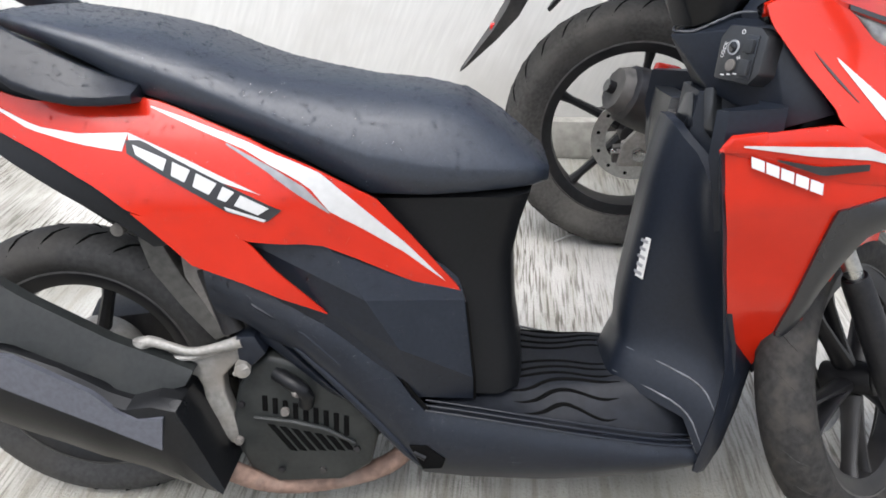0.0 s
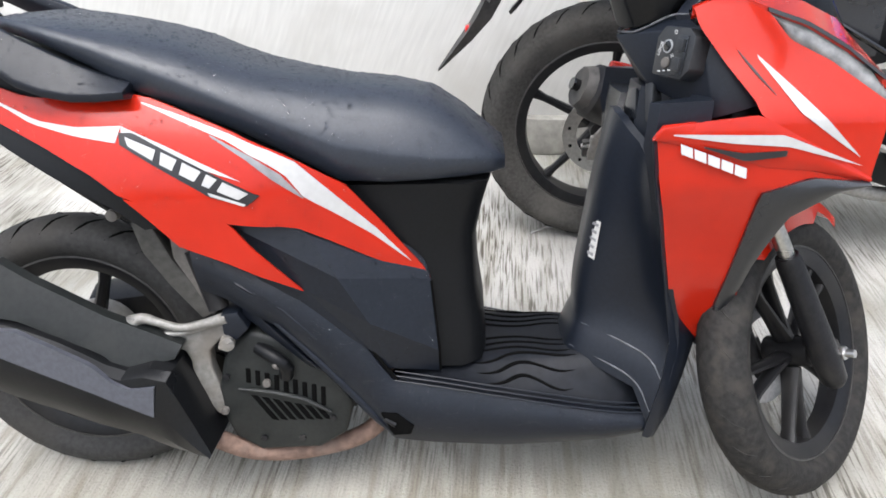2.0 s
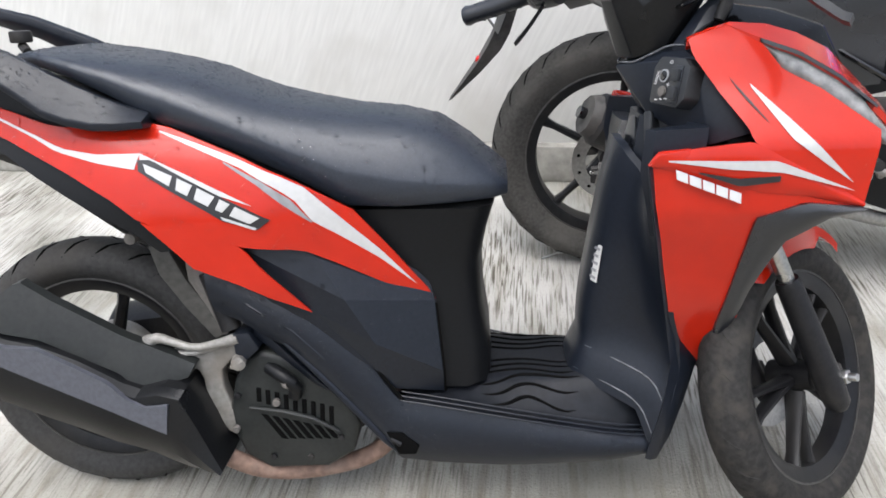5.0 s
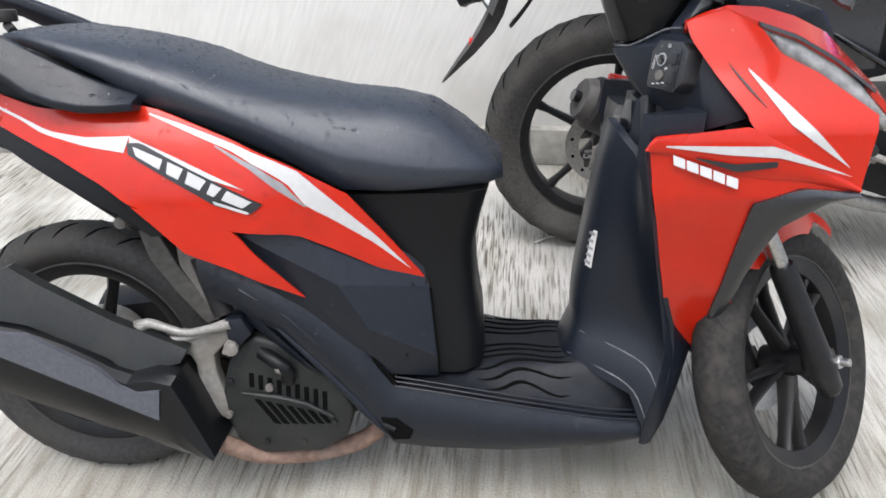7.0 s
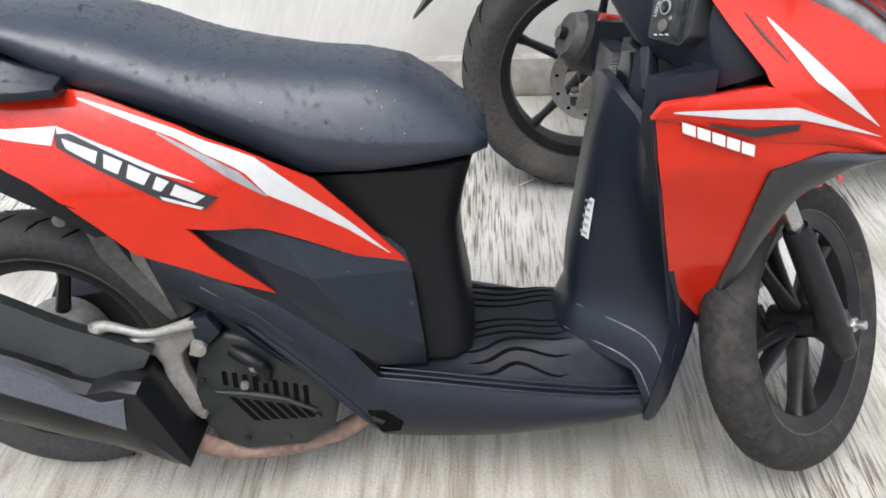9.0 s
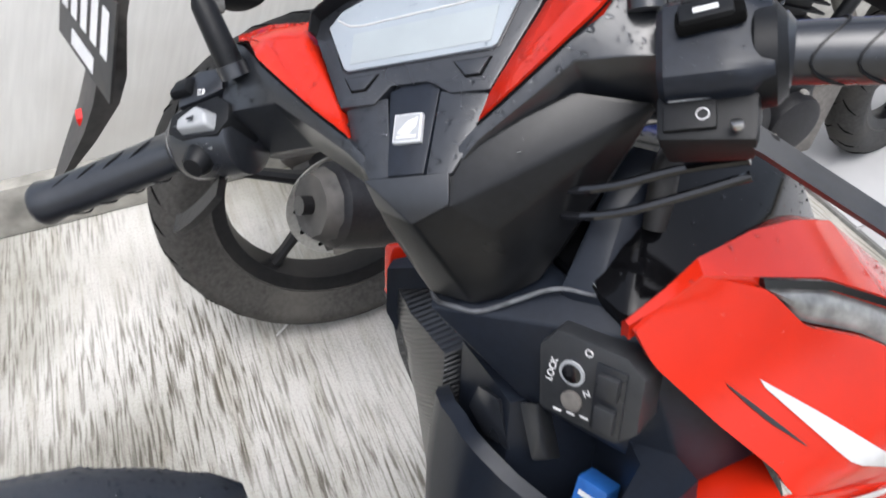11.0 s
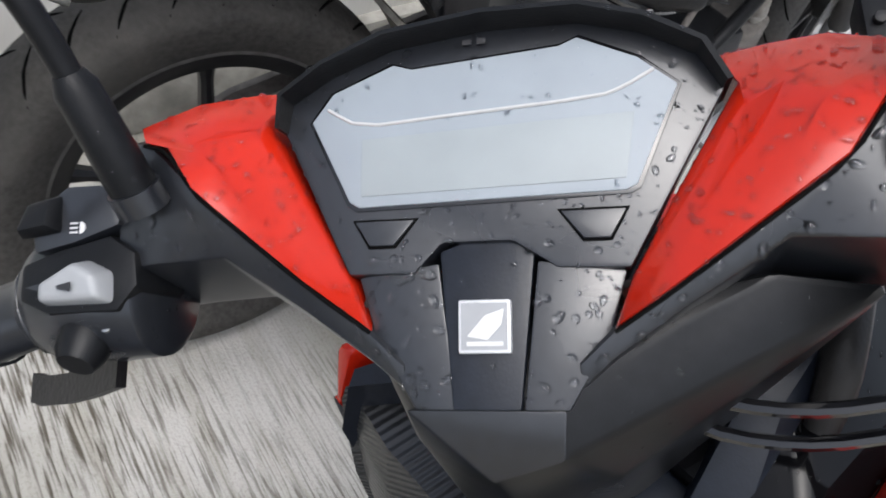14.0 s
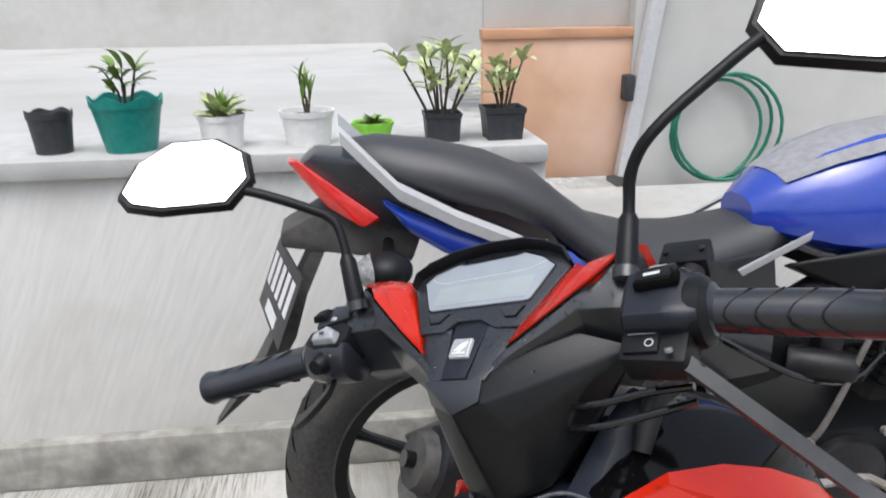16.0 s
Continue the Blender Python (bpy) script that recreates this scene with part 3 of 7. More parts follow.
both("side_panel_fin", fin_up, fin_lo, width_rear, RED, "glossy red pointed fin of the side panel", n=20)
for s, tail in zip((-1, 1), tails):
    def decal(name, up, lo, mat, out=0.0012, n=24):
        return part(name, panel(up, lo, width_rear, s, out, 0.001, n, 3), mat, tail)
    decal("stripe", [(0.236, 0.747), (0.295, 0.729), (0.367, 0.704), (0.426, 0.678), (0.462, 0.659), (0.505, 0.616), (0.570, 0.549), (0.624, 0.483)],
          [(0.236, 0.745), (0.296, 0.721), (0.367, 0.693), (0.417, 0.663), (0.445, 0.644), (0.471, 0.606), (0.511, 0.579), (0.569, 0.535), (0.624, 0.483)], WHITE_DECAL)
    decal("stripe", [(-0.20, 0.825), (-0.037, 0.766), (0.026, 0.742), (0.076, 0.722), (0.135, 0.714), (0.207, 0.715)],
          [(-0.20, 0.823), (-0.037, 0.763), (0.026, 0.738), (0.067, 0.718), (0.135, 0.702), (0.199, 0.692)], WHITE_DECAL)
    decal("stripe", [(0.207, 0.715), (0.279, 0.685), (0.383, 0.637)], [(0.208, 0.702), (0.279, 0.669), (0.383, 0.637)], WHITE_DECAL)
    decal("stripe", [(0.340, 0.702), (0.400, 0.672), (0.440, 0.643), (0.470, 0.606)], [(0.340, 0.700), (0.395, 0.666), (0.430, 0.635), (0.470, 0.604)], GREY_DECAL)
    # maker's mark: a black plate with plain silver bars
    decal("name_plate", [(0.204, 0.706), (0.225, 0.706), (0.279, 0.679), (0.340, 0.649), (0.410, 0.615)], [(0.206, 0.690), (0.252, 0.663), (0.312, 0.629), (0.336, 0.614), (0.390, 0.600)], BLACK_DECAL, 0.002)
    for a, b in ((0.03, 0.26), (0.30, 0.42), (0.46, 0.60), (0.64, 0.72), (0.76, 0.95)):
        top, bot = [(0.208, 0.703), (0.279, 0.675), (0.340, 0.645), (0.404, 0.614)], [(0.210, 0.693), (0.262, 0.664), (0.322, 0.634), (0.388, 0.606)]
        decal("name_bar", [tuple(sample(top, a)), tuple(sample(top, b))], [tuple(sample(bot, a + 0.02)), tuple(sample(bot, b + 0.0))], WHITE_DECAL, 0.003, 6)
    decal("name_bar", [(0.334, 0.621), (0.389, 0.603)], [(0.337, 0.616), (0.386, 0.600)], WHITE_DECAL, 0.003, 6)
# black strip along the lower edge of the tail
both("tail_strip", [(-0.36, 0.798), (-0.033, 0.738), (0.088, 0.683), (0.162, 0.643), (0.203, 0.609), (0.250, 0.563)], [(-0.36, 0.74), (-0.031, 0.713), (0.029, 0.676), (0.095, 0.639), (0.178, 0.596), (0.225, 0.560)], lambda x, z: width_rear(x, z) - 0.008, PLASTIC, thick=0.03)
# dark inner tail, closing the body under the seat
part("tail_body", hull([(x, s * w, z) for s in (-1, 1) for x, w, z in ((-0.34, 0.07, 0.83), (-0.34, 0.06, 0.78), (0.02, 0.11, 0.82), (0.05, 0.12, 0.69), (0.30, 0.13, 0.76), (0.30, 0.13, 0.56), (0.52, 0.09, 0.60), (0.50, 0.09, 0.50))], 0.01), PLASTIC, scooter, "black inner tail body")

# black lower side panels
SIDE = [(0.35, -0.176, 0.563), (0.46, -0.172, 0.558), (0.513, -0.188, 0.477), (0.558, -0.186, 0.398), (0.458, -0.176, 0.452), (0.653, -0.126, 0.449), (0.666, -0.15, 0.329), (0.556, -0.17, 0.34), (0.582, -0.16, 0.301), (0.665, -0.138, 0.285), (0.300, -0.168, 0.578), (0.345, -0.168, 0.505), (0.415, -0.170, 0.440), (0.460, -0.160, 0.600), (0.640, -0.112, 0.490)]
for s in (-1, 1):
    # three flat facets: a dark pointed one, the broad one above the crease, a low one turned down
    bm = bmesh.new()
    v = [bm.verts.new((x, -s * y, z)) for x, y, z in SIDE]
    for f in ((0, 1, 2), (0, 2, 4), (4, 2, 3), (1, 5, 2), (2, 5, 6), (2, 6, 3), (3, 6, 9), (3, 9, 8), (3, 8, 7), (4, 3, 7), (0, 11, 10), (0, 4, 11), (4, 12, 11), (4, 7, 12), (1, 0, 10, 13), (5, 1, 13, 14)):
        bm.faces.new([v[k] for k in (f if s < 0 else f[::-1])])
    bmesh.ops.subdivide_edges(bm, edges=bm.edges[:], cuts=3, use_grid_fill=True)
    ext = bmesh.ops.extrude_face_region(bm, geom=bm.faces[:])
    for q in ext["geom"]:
        if isinstance(q, bmesh.types.BMVert):
            q.co.y -= s * 0.012
    bmesh.ops.recalc_face_normals(bm, faces=bm.faces)
    part("lower_side_panel", bm, PANEL, scooter, "faceted black plastic panel below the red fin", sharp=7)
COVER_UP = [(0.274, 0.528), (0.327, 0.502), (0.399, 0.468), (0.450, 0.446), (0.488, 0.411), (0.542, 0.354), (0.568, 0.311), (0.591, 0.279), (0.655, 0.268), (0.767, 0.246), (0.863, 0.226), (0.959, 0.206), (1.012, 0.197)]
COVER_LO = [(0.285, 0.440), (0.323, 0.428), (0.364, 0.402), (0.410, 0.381), (0.462, 0.318), (0.516, 0.252), (0.562, 0.196), (0.585, 0.164), (0.655, 0.155), (0.767, 0.149), (0.863, 0.150), (0.959, 0.153), (1.030, 0.157)]


def width_cover(x, z):
    return table(x, [(0.27, 0.148), (0.40, 0.166), (0.55, 0.166), (0.80, 0.162), (0.95, 0.150), (1.03, 0.132)]) - 0.05 * max(0, 0.21 - z)


both("frame_cover", COVER_UP, COVER_LO, width_cover, PANEL, "wet satin black frame cover, running on as the side skirt", n=80, m=12, bulge=0.013, thick=0.02)
for s in (-1, 1):
    # shadow gaps along the panel joints, and the stepped flank inside the cover
    part("cover_crease", hull([(x, s * (width_cover(x, z) + d), z + e) for x, z in ((0.345, 0.462), (0.420, 0.418), (0.470, 0.366)) for d, e in ((0.000, 0.016), (0.0145, 0.000), (0.000, -0.020))], 0.002), PANEL, scooter, "wet moulded crease of the frame cover", sharp=20)
    part("panel_gap", tube([(x + 0.004, s * (width_cover(x, z) + 0.001), z + 0.004) for x, z in COVER_UP[3:8]], 0.0032, 6), GROOVE, scooter)
    part("panel_gap", tube([(0.655, s * 0.127, 0.446), (0.667, s * 0.151, 0.330), (0.667, s * 0.139, 0.286)], 0.0022, 6), GROOVE, scooter)
    part("cover_edge", tube([(x, s * (width_cover(x, z) + 0.002), z) for x, z in ((0.40, 0.392), (0.455, 0.335), (0.512, 0.268), (0.556, 0.212), (0.582, 0.180))], [0.003, 0.007, 0.008, 0.008, 0.004], 8, smooth=1), PANEL, scooter)

# black body under the seat, down to the foot board
front_edge = [(0.755, 0.608), (0.739, 0.555), (0.729, 0.506), (0.732, 0.423), (0.742, 0.354), (0.745, 0.285)]
sections = []
for x, z in front_edge:
    x0 = table(z, [(0.28, 0.66), (0.45, 0.653), (0.54, 0.584), (0.62, 0.52)])
    w = table(z, [(0.28, 0.125), (0.45, 0.112), (0.62, 0.125)])
    sections.append([(x0 - 0.06, -w, z), (x - 0.04, -w, z), (x - 0.008, -w * 0.8, z), (x, -w * 0.4, z), (x, w * 0.4, z), (x - 0.008, w * 0.8, z), (x - 0.04, w, z), (x0 - 0.06, w, z)])
part("seat_base", loft(sections), PLASTIC, scooter, "black plastic body under the seat nose", sharp=50)

# seat
rows = [(-0.03, 0.858, 0.852, 0.842, 0.06), (0.0, 0.866, 0.860, 0.848, 0.095), (0.04, 0.868, 0.861, 0.846, 0.118), (0.10, 0.862, 0.847, 0.828, 0.136), (0.16, 0.853, 0.830, 0.800, 0.143), (0.22, 0.842, 0.808, 0.764, 0.147),
        (0.28, 0.826, 0.785, 0.742, 0.149), (0.335, 0.803, 0.762, 0.718, 0.150), (0.38, 0.788, 0.742, 0.698, 0.150), (0.44, 0.774, 0.716, 0.668, 0.150), (0.52, 0.760, 0.686, 0.622, 0.148), (0.60, 0.752, 0.668, 0.618, 0.143),
        (0.66, 0.738, 0.658, 0.619, 0.134), (0.71, 0.704, 0.652, 0.620, 0.121), (0.75, 0.668, 0.646, 0.621, 0.104), (0.775, 0.645, 0.638, 0.623, 0.082)]
sections = []
for x, zc, zr, zl, w in rows:
    drop = zc - zr
    half = [(0, zc), (0.30, zc - 0.02 * drop), (0.55, zc - 0.10 * drop), (0.74, zc - 0.28 * drop), (0.88, zc - 0.56 * drop), (0.965, zr + 0.004), (0.992, zr - 0.10 * (zr - zl)), (1.0, zr - 0.22 * (zr - zl)), (0.985, zr - 0.5 * (zr - zl)), (0.95, zl), (0.90, zl - 0.004)]
    ring = [(x, -w * a, z) for a, z in half] + [(x, w * a, z) for a, z in half[:0:-1]]
    sections.append(ring)
seat = loft(sections)
part("seat", seat, SEAT, scooter, "long black vinyl seat beaded with rain", sharp=70)

# grab rail round the tail
for s in (-1, 1):
    up = [(-0.22, 0.938), (-0.10, 0.908), (0.018, 0.861), (0.096, 0.818), (0.16, 0.788), (0.222, 0.768)]
    lo = [(-0.22, 0.925), (-0.10, 0.885), (0.010, 0.826), (0.077, 0.772), (0.154, 0.757), (0.222, 0.762)]
    sections = []
    for i in range(13):
        a, b = sample(up, i / 12), sample(lo, i / 12)
        sections.append([(a.x, s * 0.130, a.y + 0.004), (a.x, s * 0.146, a.y + 0.006), (b.x, s * 0.176, b.y + 0.004), (b.x, s * 0.174, b.y - 0.008), (b.x, s * 0.140, b.y - 0.012), (a.x, s * 0.128, a.y - 0.012)])
    part("grab_rail", rounded(loft(sections), 0.003, 2, 25), PANEL, scooter, "wet black plastic grab rail", sharp=30)
part("grab_rail_end", tube([(-0.22, -0.145, 0.932), (-0.27, -0.11, 0.945), (-0.28, 0, 0.95), (-0.27, 0.11, 0.945), (-0.22, 0.145, 0.932)], 0.016, 10, smooth=2), SATIN, scooter)
part("helmet_hook", merged(moved(disc(0.018, 0.02, 0.004), pose(-0.05, 0.0, 0.885, 90)), tube([(-0.05, 0.0, 0.87), (-0.03, -0.02, 0.86)], 0.008)), DARKMETAL, scooter, "dark plastic lock cover behind the seat")

# foot board: falls towards its outer edge and the front; moulded wavy ribs, skirts
DECK_EDGE = [(0.585, 0.282), (0.655, 0.276), (0.767, 0.250), (0.863, 0.228), (0.959, 0.207), (1.007, 0.199), (1.07, 0.19)]


def deck(x, y):
    k = min(1, max(0, (abs(y) - 0.075) / (width_skirt(x, 0.28) - 0.079)))
    return 0.284 + (table(x, DECK_EDGE) - 0.284) * k * k * (3 - 2 * k)


bm = bmesh.new()
grid = []
for i in range(25):
    x = 0.60 + 0.44 * i / 24
    w = width_skirt(x, 0.28) - 0.004
    grid.append([bm.verts.new((x, w * (j / 14 - 1), deck(x, w * (j / 14 - 1)))) for j in range(29)])
for A, B in zip(grid, grid[1:]):
    for j in range(28):
        bm.faces.new((A[j], A[j + 1], B[j + 1], B[j]))
geom = bmesh.ops.extrude_face_region(bm, geom=bm.faces[:])
for v in geom["geom"]:
    if isinstance(v, bmesh.types.BMVert):
        v.co.z -= 0.02
bmesh.ops.recalc_face_normals(bm, faces=bm.faces)
board = part("foot_board", bm, DECK, scooter, "black ribbed foot board, scuffed and dusty")
rib_rng = random.Random(4)
for k in range(6):
    for s in (-1, 1):
        r = rib_rng.uniform(-0.006, 0.006)
        y0 = 0.030 + 0.019 * k
        pts = [(0.675 + 0.012 * k, y0 + 0.016), (0.72 + 0.010 * k, y0 + 0.010 + r), (0.77 + 0.006 * k, y0 - 0.008), (0.82 + r, y0 - 0.010), (0.87, y0 + 0.002 - r), (0.915 - 0.004 * k, y0 - 0.006)]
        part("groove", tube([(a, s * b, deck(a, b) - 0.0012) for a, b in pts], [0.0008, 0.0034, 0.0040, 0.0036, 0.0034, 0.0008], 6, smooth=2), GROOVE, board)
for s in (-1, 1):
    for k in range(3):
        part("rib", tube([(x, s * (width_cover(x, 0.25) + 0.004 - 0.009 * k), z + 0.004 + 0.0035 * k) for x, z in COVER_UP[7:]], 0.0015, 6, smooth=1), PANEL, board)
# moulded inner shell: foot ramp, toe step and the hollow wall of the leg shield, from the middle outwards
SHELL_F = (0.0, 0.20, 0.42, 0.63, 0.83, 1.0)
SHELL = [  # height or None, reach to the side, x for each share of it
    ((0.284, 0.283, 0.276, 0.267, 0.241, 0.190), 0.148, (0.884, 0.885, 0.889, 0.932, 0.996, 1.016)),
    ((0.300, 0.299, 0.291, 0.281, 0.256, 0.207), 0.148, (0.888, 0.889, 0.894, 0.940, 1.003, 1.022)),
    ((0.333, 0.331, 0.322, 0.307, 0.286, 0.252), 0.145, (0.899, 0.900, 0.907, 0.960, 1.016, 1.033)),
    ((0.344, 0.342, 0.333, 0.318, 0.297, 0.266), 0.143, (0.903, 0.904, 0.914, 0.970, 1.024, 1.038)),
    ((0.37, 0.37, 0.37, 0.36, 0.35, 0.33), 0.130, (0.903, 0.904, 0.918, 0.988, 1.036, 1.050)),
    ((0.42,) * 6, 0.140, (0.906, 0.907, 0.925, 0.994, 1.022, 1.032)),
    ((0.50,) * 6, 0.162, (0.918, 0.919, 0.945, 0.990, 1.006, 1.012)),
    ((0.57,) * 6, 0.182, (0.928, 0.930, 0.960, 0.988, 0.996, 0.997)),
    ((0.63, 0.63, 0.615, 0.605, 0.61, 0.63), 0.193, (0.938, 0.941, 0.974, 0.990, 0.990, 0.985)),
    ((0.70, 0.695, 0.66, 0.63, 0.64, 0.66), 0.198, (0.954, 0.957, 0.984, 0.992, 0.987, 0.980)),
]
shell_rows = []
for zs, reach, xs in SHELL:
    half = [(xs[i], -reach * SHELL_F[i], zs[i]) for i in range(6)]
    shell_rows.append([(x, y, z) for x, y, z in half[::-1]] + [(x, -y, z) for x, y, z in half[1:]])
bm = loft(shell_rows, ring=False)
bmesh.ops.subdivide_edges(bm, edges=bm.edges[:], cuts=1, use_grid_fill=True, smooth=0.6)
ext = bmesh.ops.extrude_face_region(bm, geom=bm.faces[:])
for v in ext["geom"]:
    if isinstance(v, bmesh.types.BMVert):
        v.co.x += 0.014
bmesh.ops.recalc_face_normals(bm, faces=bm.faces)
part("toe_board", bm, PANEL, scooter, "moulded black toe board and inner leg shield with worn edges", sharp=45)
for s in (-1, 1):
    # scuffed edges of the toe step
    for row, r in ((1, 0.0016), (3, 0.0016)):
        zs, reach, xs = SHELL[row]
        part("scuffed_edge", tube([(xs[i] - 0.001, s * reach * SHELL_F[i], zs[i] + 0.0005) for i in (2, 3, 4, 5)], [0.0006, r, r, 0.0008], 6, smooth=2), PALE_SCUFF, scooter, "pale scuffed moulding edge")
    # rounded outer border between the inner wall and the fairing
    border = []
    for (xi, yi, zi), (xo, yo, zo) in (((1.014, 0.143, 0.158), (1.034, 0.140, 0.152)), ((1.018, 0.149, 0.190), (1.054, 0.140, 0.200)), ((1.034, 0.146, 0.253), (1.076, 0.128, 0.266)), ((1.040, 0.143, 0.290), (1.098, 0.104, 0.326)), ((1.047, 0.132, 0.335), (1.064, 0.122, 0.371)), ((1.031, 0.140, 0.420), (1.037, 0.140, 0.430)), ((1.011, 0.162, 0.500), (1.018, 0.166, 0.505)), ((0.995, 0.184, 0.575), (1.002, 0.189, 0.580)), ((0.981, 0.198, 0.640), (0.988, 0.201, 0.645)), ((0.974, 0.203, 0.690), (0.980, 0.205, 0.694))):
        mx, my, mz = (xi + xo) / 2 - 0.003, (yi + yo) / 2 + 0.007, (zi + zo) / 2
        border.append([(xi, s * yi, zi), (xi - 0.001, s * (yi + 0.005), zi), (mx, s * my, mz), (xo, s * yo, zo), (xo + 0.004, s * (yo - 0.03), zo), (xi + 0.012, s * (yi - 0.03), zi)])
    part("shield_border", loft(border), PANEL, scooter, "rounded black border of the leg shield", sharp=60)
part("belly", hull([(x, s * w, z) for s in (-1, 1) for x, w, z in ((0.58, 0.12, 0.26), (0.58, 0.10, 0.15), (1.03, 0.075, 0.15), (1.04, 0.08, 0.28), (0.80, 0.12, 0.145))], 0.01), PLASTIC, scooter, "black belly under the foot board")
# a flat dark slab: the recess's shade is put into its colour
part("peg_recess", prism([(0.566, 0.226), (0.594, 0.226), (0.622, 0.200), (0.616, 0.184), (0.586, 0.182)], -0.1805, -0.160, "xz", 0.002), GROOVE, scooter, "dark recess behind the folded foot peg")
part("foot_peg", tube([(0.572, -0.179, 0.214), (0.590, -0.179, 0.203)], [0.004, 0.005], 10), DARKMETAL, scooter, "dull folded foot peg")

# leg shield: black inner shell, from the foot board to the key panel
sections = []
for z in (0.575, 0.60, 0.64, 0.68, 0.74):
    xo = table(z, [(0.27, 1.085), (0.32, 1.10), (0.37, 1.065), (0.43, 1.035), (0.53, 1.012), (0.62, 0.992), (0.69, 0.976), (0.74, 0.985)])
    xc = table(z, [(0.27, 0.93), (0.36, 0.906), (0.42, 0.914), (0.50, 0.937), (0.60, 0.968), (0.70, 0.985), (0.74, 0.99)])
    w = width_front(1.0, z) - 0.004
    wc = table(z, [(0.27, 0.085), (0.38, 0.08), (0.5, 0.075), (0.74, 0.07)])
    # the pockets are hollows on either side of the column
    hollow = table(z, [(0.54, 0.0), (0.60, 0.065), (0.74, 0.065)])
    outer = [(xo, -w), (xo - 0.012, -w * 0.94), (min(xo - 0.01, xc + 0.055) + hollow, -w * 0.74), (xc + 0.012 + hollow * 0.9, -wc * 0.98), (xc, -wc * 0.6), (xc, 0), (xc, wc * 0.6), (xc + 0.012 + hollow * 0.9, wc * 0.98), (min(xo - 0.01, xc + 0.055) + hollow, w * 0.74), (xo - 0.012, w * 0.94), (xo, w)]
    back = [(xo + 0.08, w * 0.9), (xo + 0.09, 0), (xo + 0.08, -w * 0.9)]
    sections.append([(x, y, z) for x, y in outer + back])
part("leg_shield", loft(sections), PANEL, scooter, "black plastic inner leg shield", sharp=28)

# key panel with its lip, pockets beside it, switch block
part("shield_flank", loft([[(xa - 0.004, ya - 0.014, z), (xa - 0.008, ya - 0.004, z), (xa, ya + 0.003, z), (xa + 0.02, ya, z), (xb + 0.03, yb, z), (xb - 0.002, yb + 0.004, z), ((xa + xb) / 2 - 0.008, (ya + yb) / 2, z)] for xa, ya, xb, yb, z in (
    (0.986, 0.208, 0.982, 0.060, 0.712), (0.981, 0.200, 0.970, 0.048, 0.680), (0.979, 0.186, 0.958, 0.042, 0.62), (0.988, 0.170, 0.942, 0.040, 0.55), (0.997, 0.154, 0.926, 0.042, 0.47), (0.990, 0.138, 0.912, 0.045, 0.39))]), RIBBED, scooter, "ribbed black flank of the leg shield", sharp=20)
def backed(points):
    """The points and a set of them sunk into the shell behind."""
    return points + [(x + 0.022, y + 0.012, z - 0.024) for x, y, z in points]


hook = part("bag_hook", hull(backed([(1.003, -0.062, 0.750), (0.993, -0.050, 0.746), (1.008, -0.069, 0.688), (0.994, -0.064, 0.690), (1.001, -0.067, 0.716)]), 0.003), KEYBLOCK, scooter, "dark grey plastic bag hook")
part("hook_web", hull(backed([(0.984, -0.032, 0.738), (0.979, -0.006, 0.733), (0.974, 0.008, 0.700), (0.976, -0.012, 0.680), (0.983, -0.046, 0.690)]), 0.003), SATIN, hook, "smooth web beside the hook")
part("key_panel", hull([(0.980, -0.017, 0.815), (0.955, 0.016, 0.813), (1.028, -0.051, 0.842), (1.0, 0.06, 0.828), (1.044, -0.074, 0.844), (1.052, -0.118, 0.836), (1.036, 0.121, 0.845), (1.09, -0.150, 0.785), (1.09, 0.150, 0.785), (1.127, -0.168, 0.730), (1.127, 0.168, 0.730), (1.07, -0.155, 0.710), (1.07, 0.150, 0.710), (1.047, -0.112, 0.718), (1.047, 0.10, 0.718), (1.0, -0.045, 0.742), (1.0, 0.03, 0.742)], 0.006), PANEL, scooter, "black plastic key panel")
# thin pale line drawn along the lip of the key panel
part("panel_lip", tube([(1.043, -0.078, 0.850), (1.027, -0.053, 0.849), (1.004, -0.037, 0.835), (0.979, -0.018, 0.820), (0.970, -0.002, 0.819), (0.957, 0.018, 0.818), (0.975, 0.05, 0.826), (1.01, 0.09, 0.838)], [0.0012, 0.0018, 0.0018, 0.0018, 0.0018, 0.0018, 0.0018, 0.0018], 8, smooth=2), PALE_SCUFF, scooter, "pale lip of the key panel")
part("column_collar", hull([(1.027, -0.056, 0.847), (1.043, -0.080, 0.849), (1.079, -0.060, 0.901), (1.066, -0.046, 0.900), (1.118, -0.053, 0.927), (1.102, -0.031, 0.930), (1.06, -0.095, 0.80), (1.10, -0.06, 0.82), (1.05, -0.04, 0.80), (1.13, -0.03, 0.85)], 0.004), PANEL, scooter, "dark grey collar round the steering column", sharp=20)
part("hose_sleeve", tube([(1.092, -0.075, 0.885), (1.100, -0.070, 0.905), (1.112, -0.060, 0.925), (1.135, -0.050, 0.930)], [0.008, 0.010, 0.010, 0.008], 10, smooth=1), DARKMETAL, scooter, "dull grey hose sleeve")
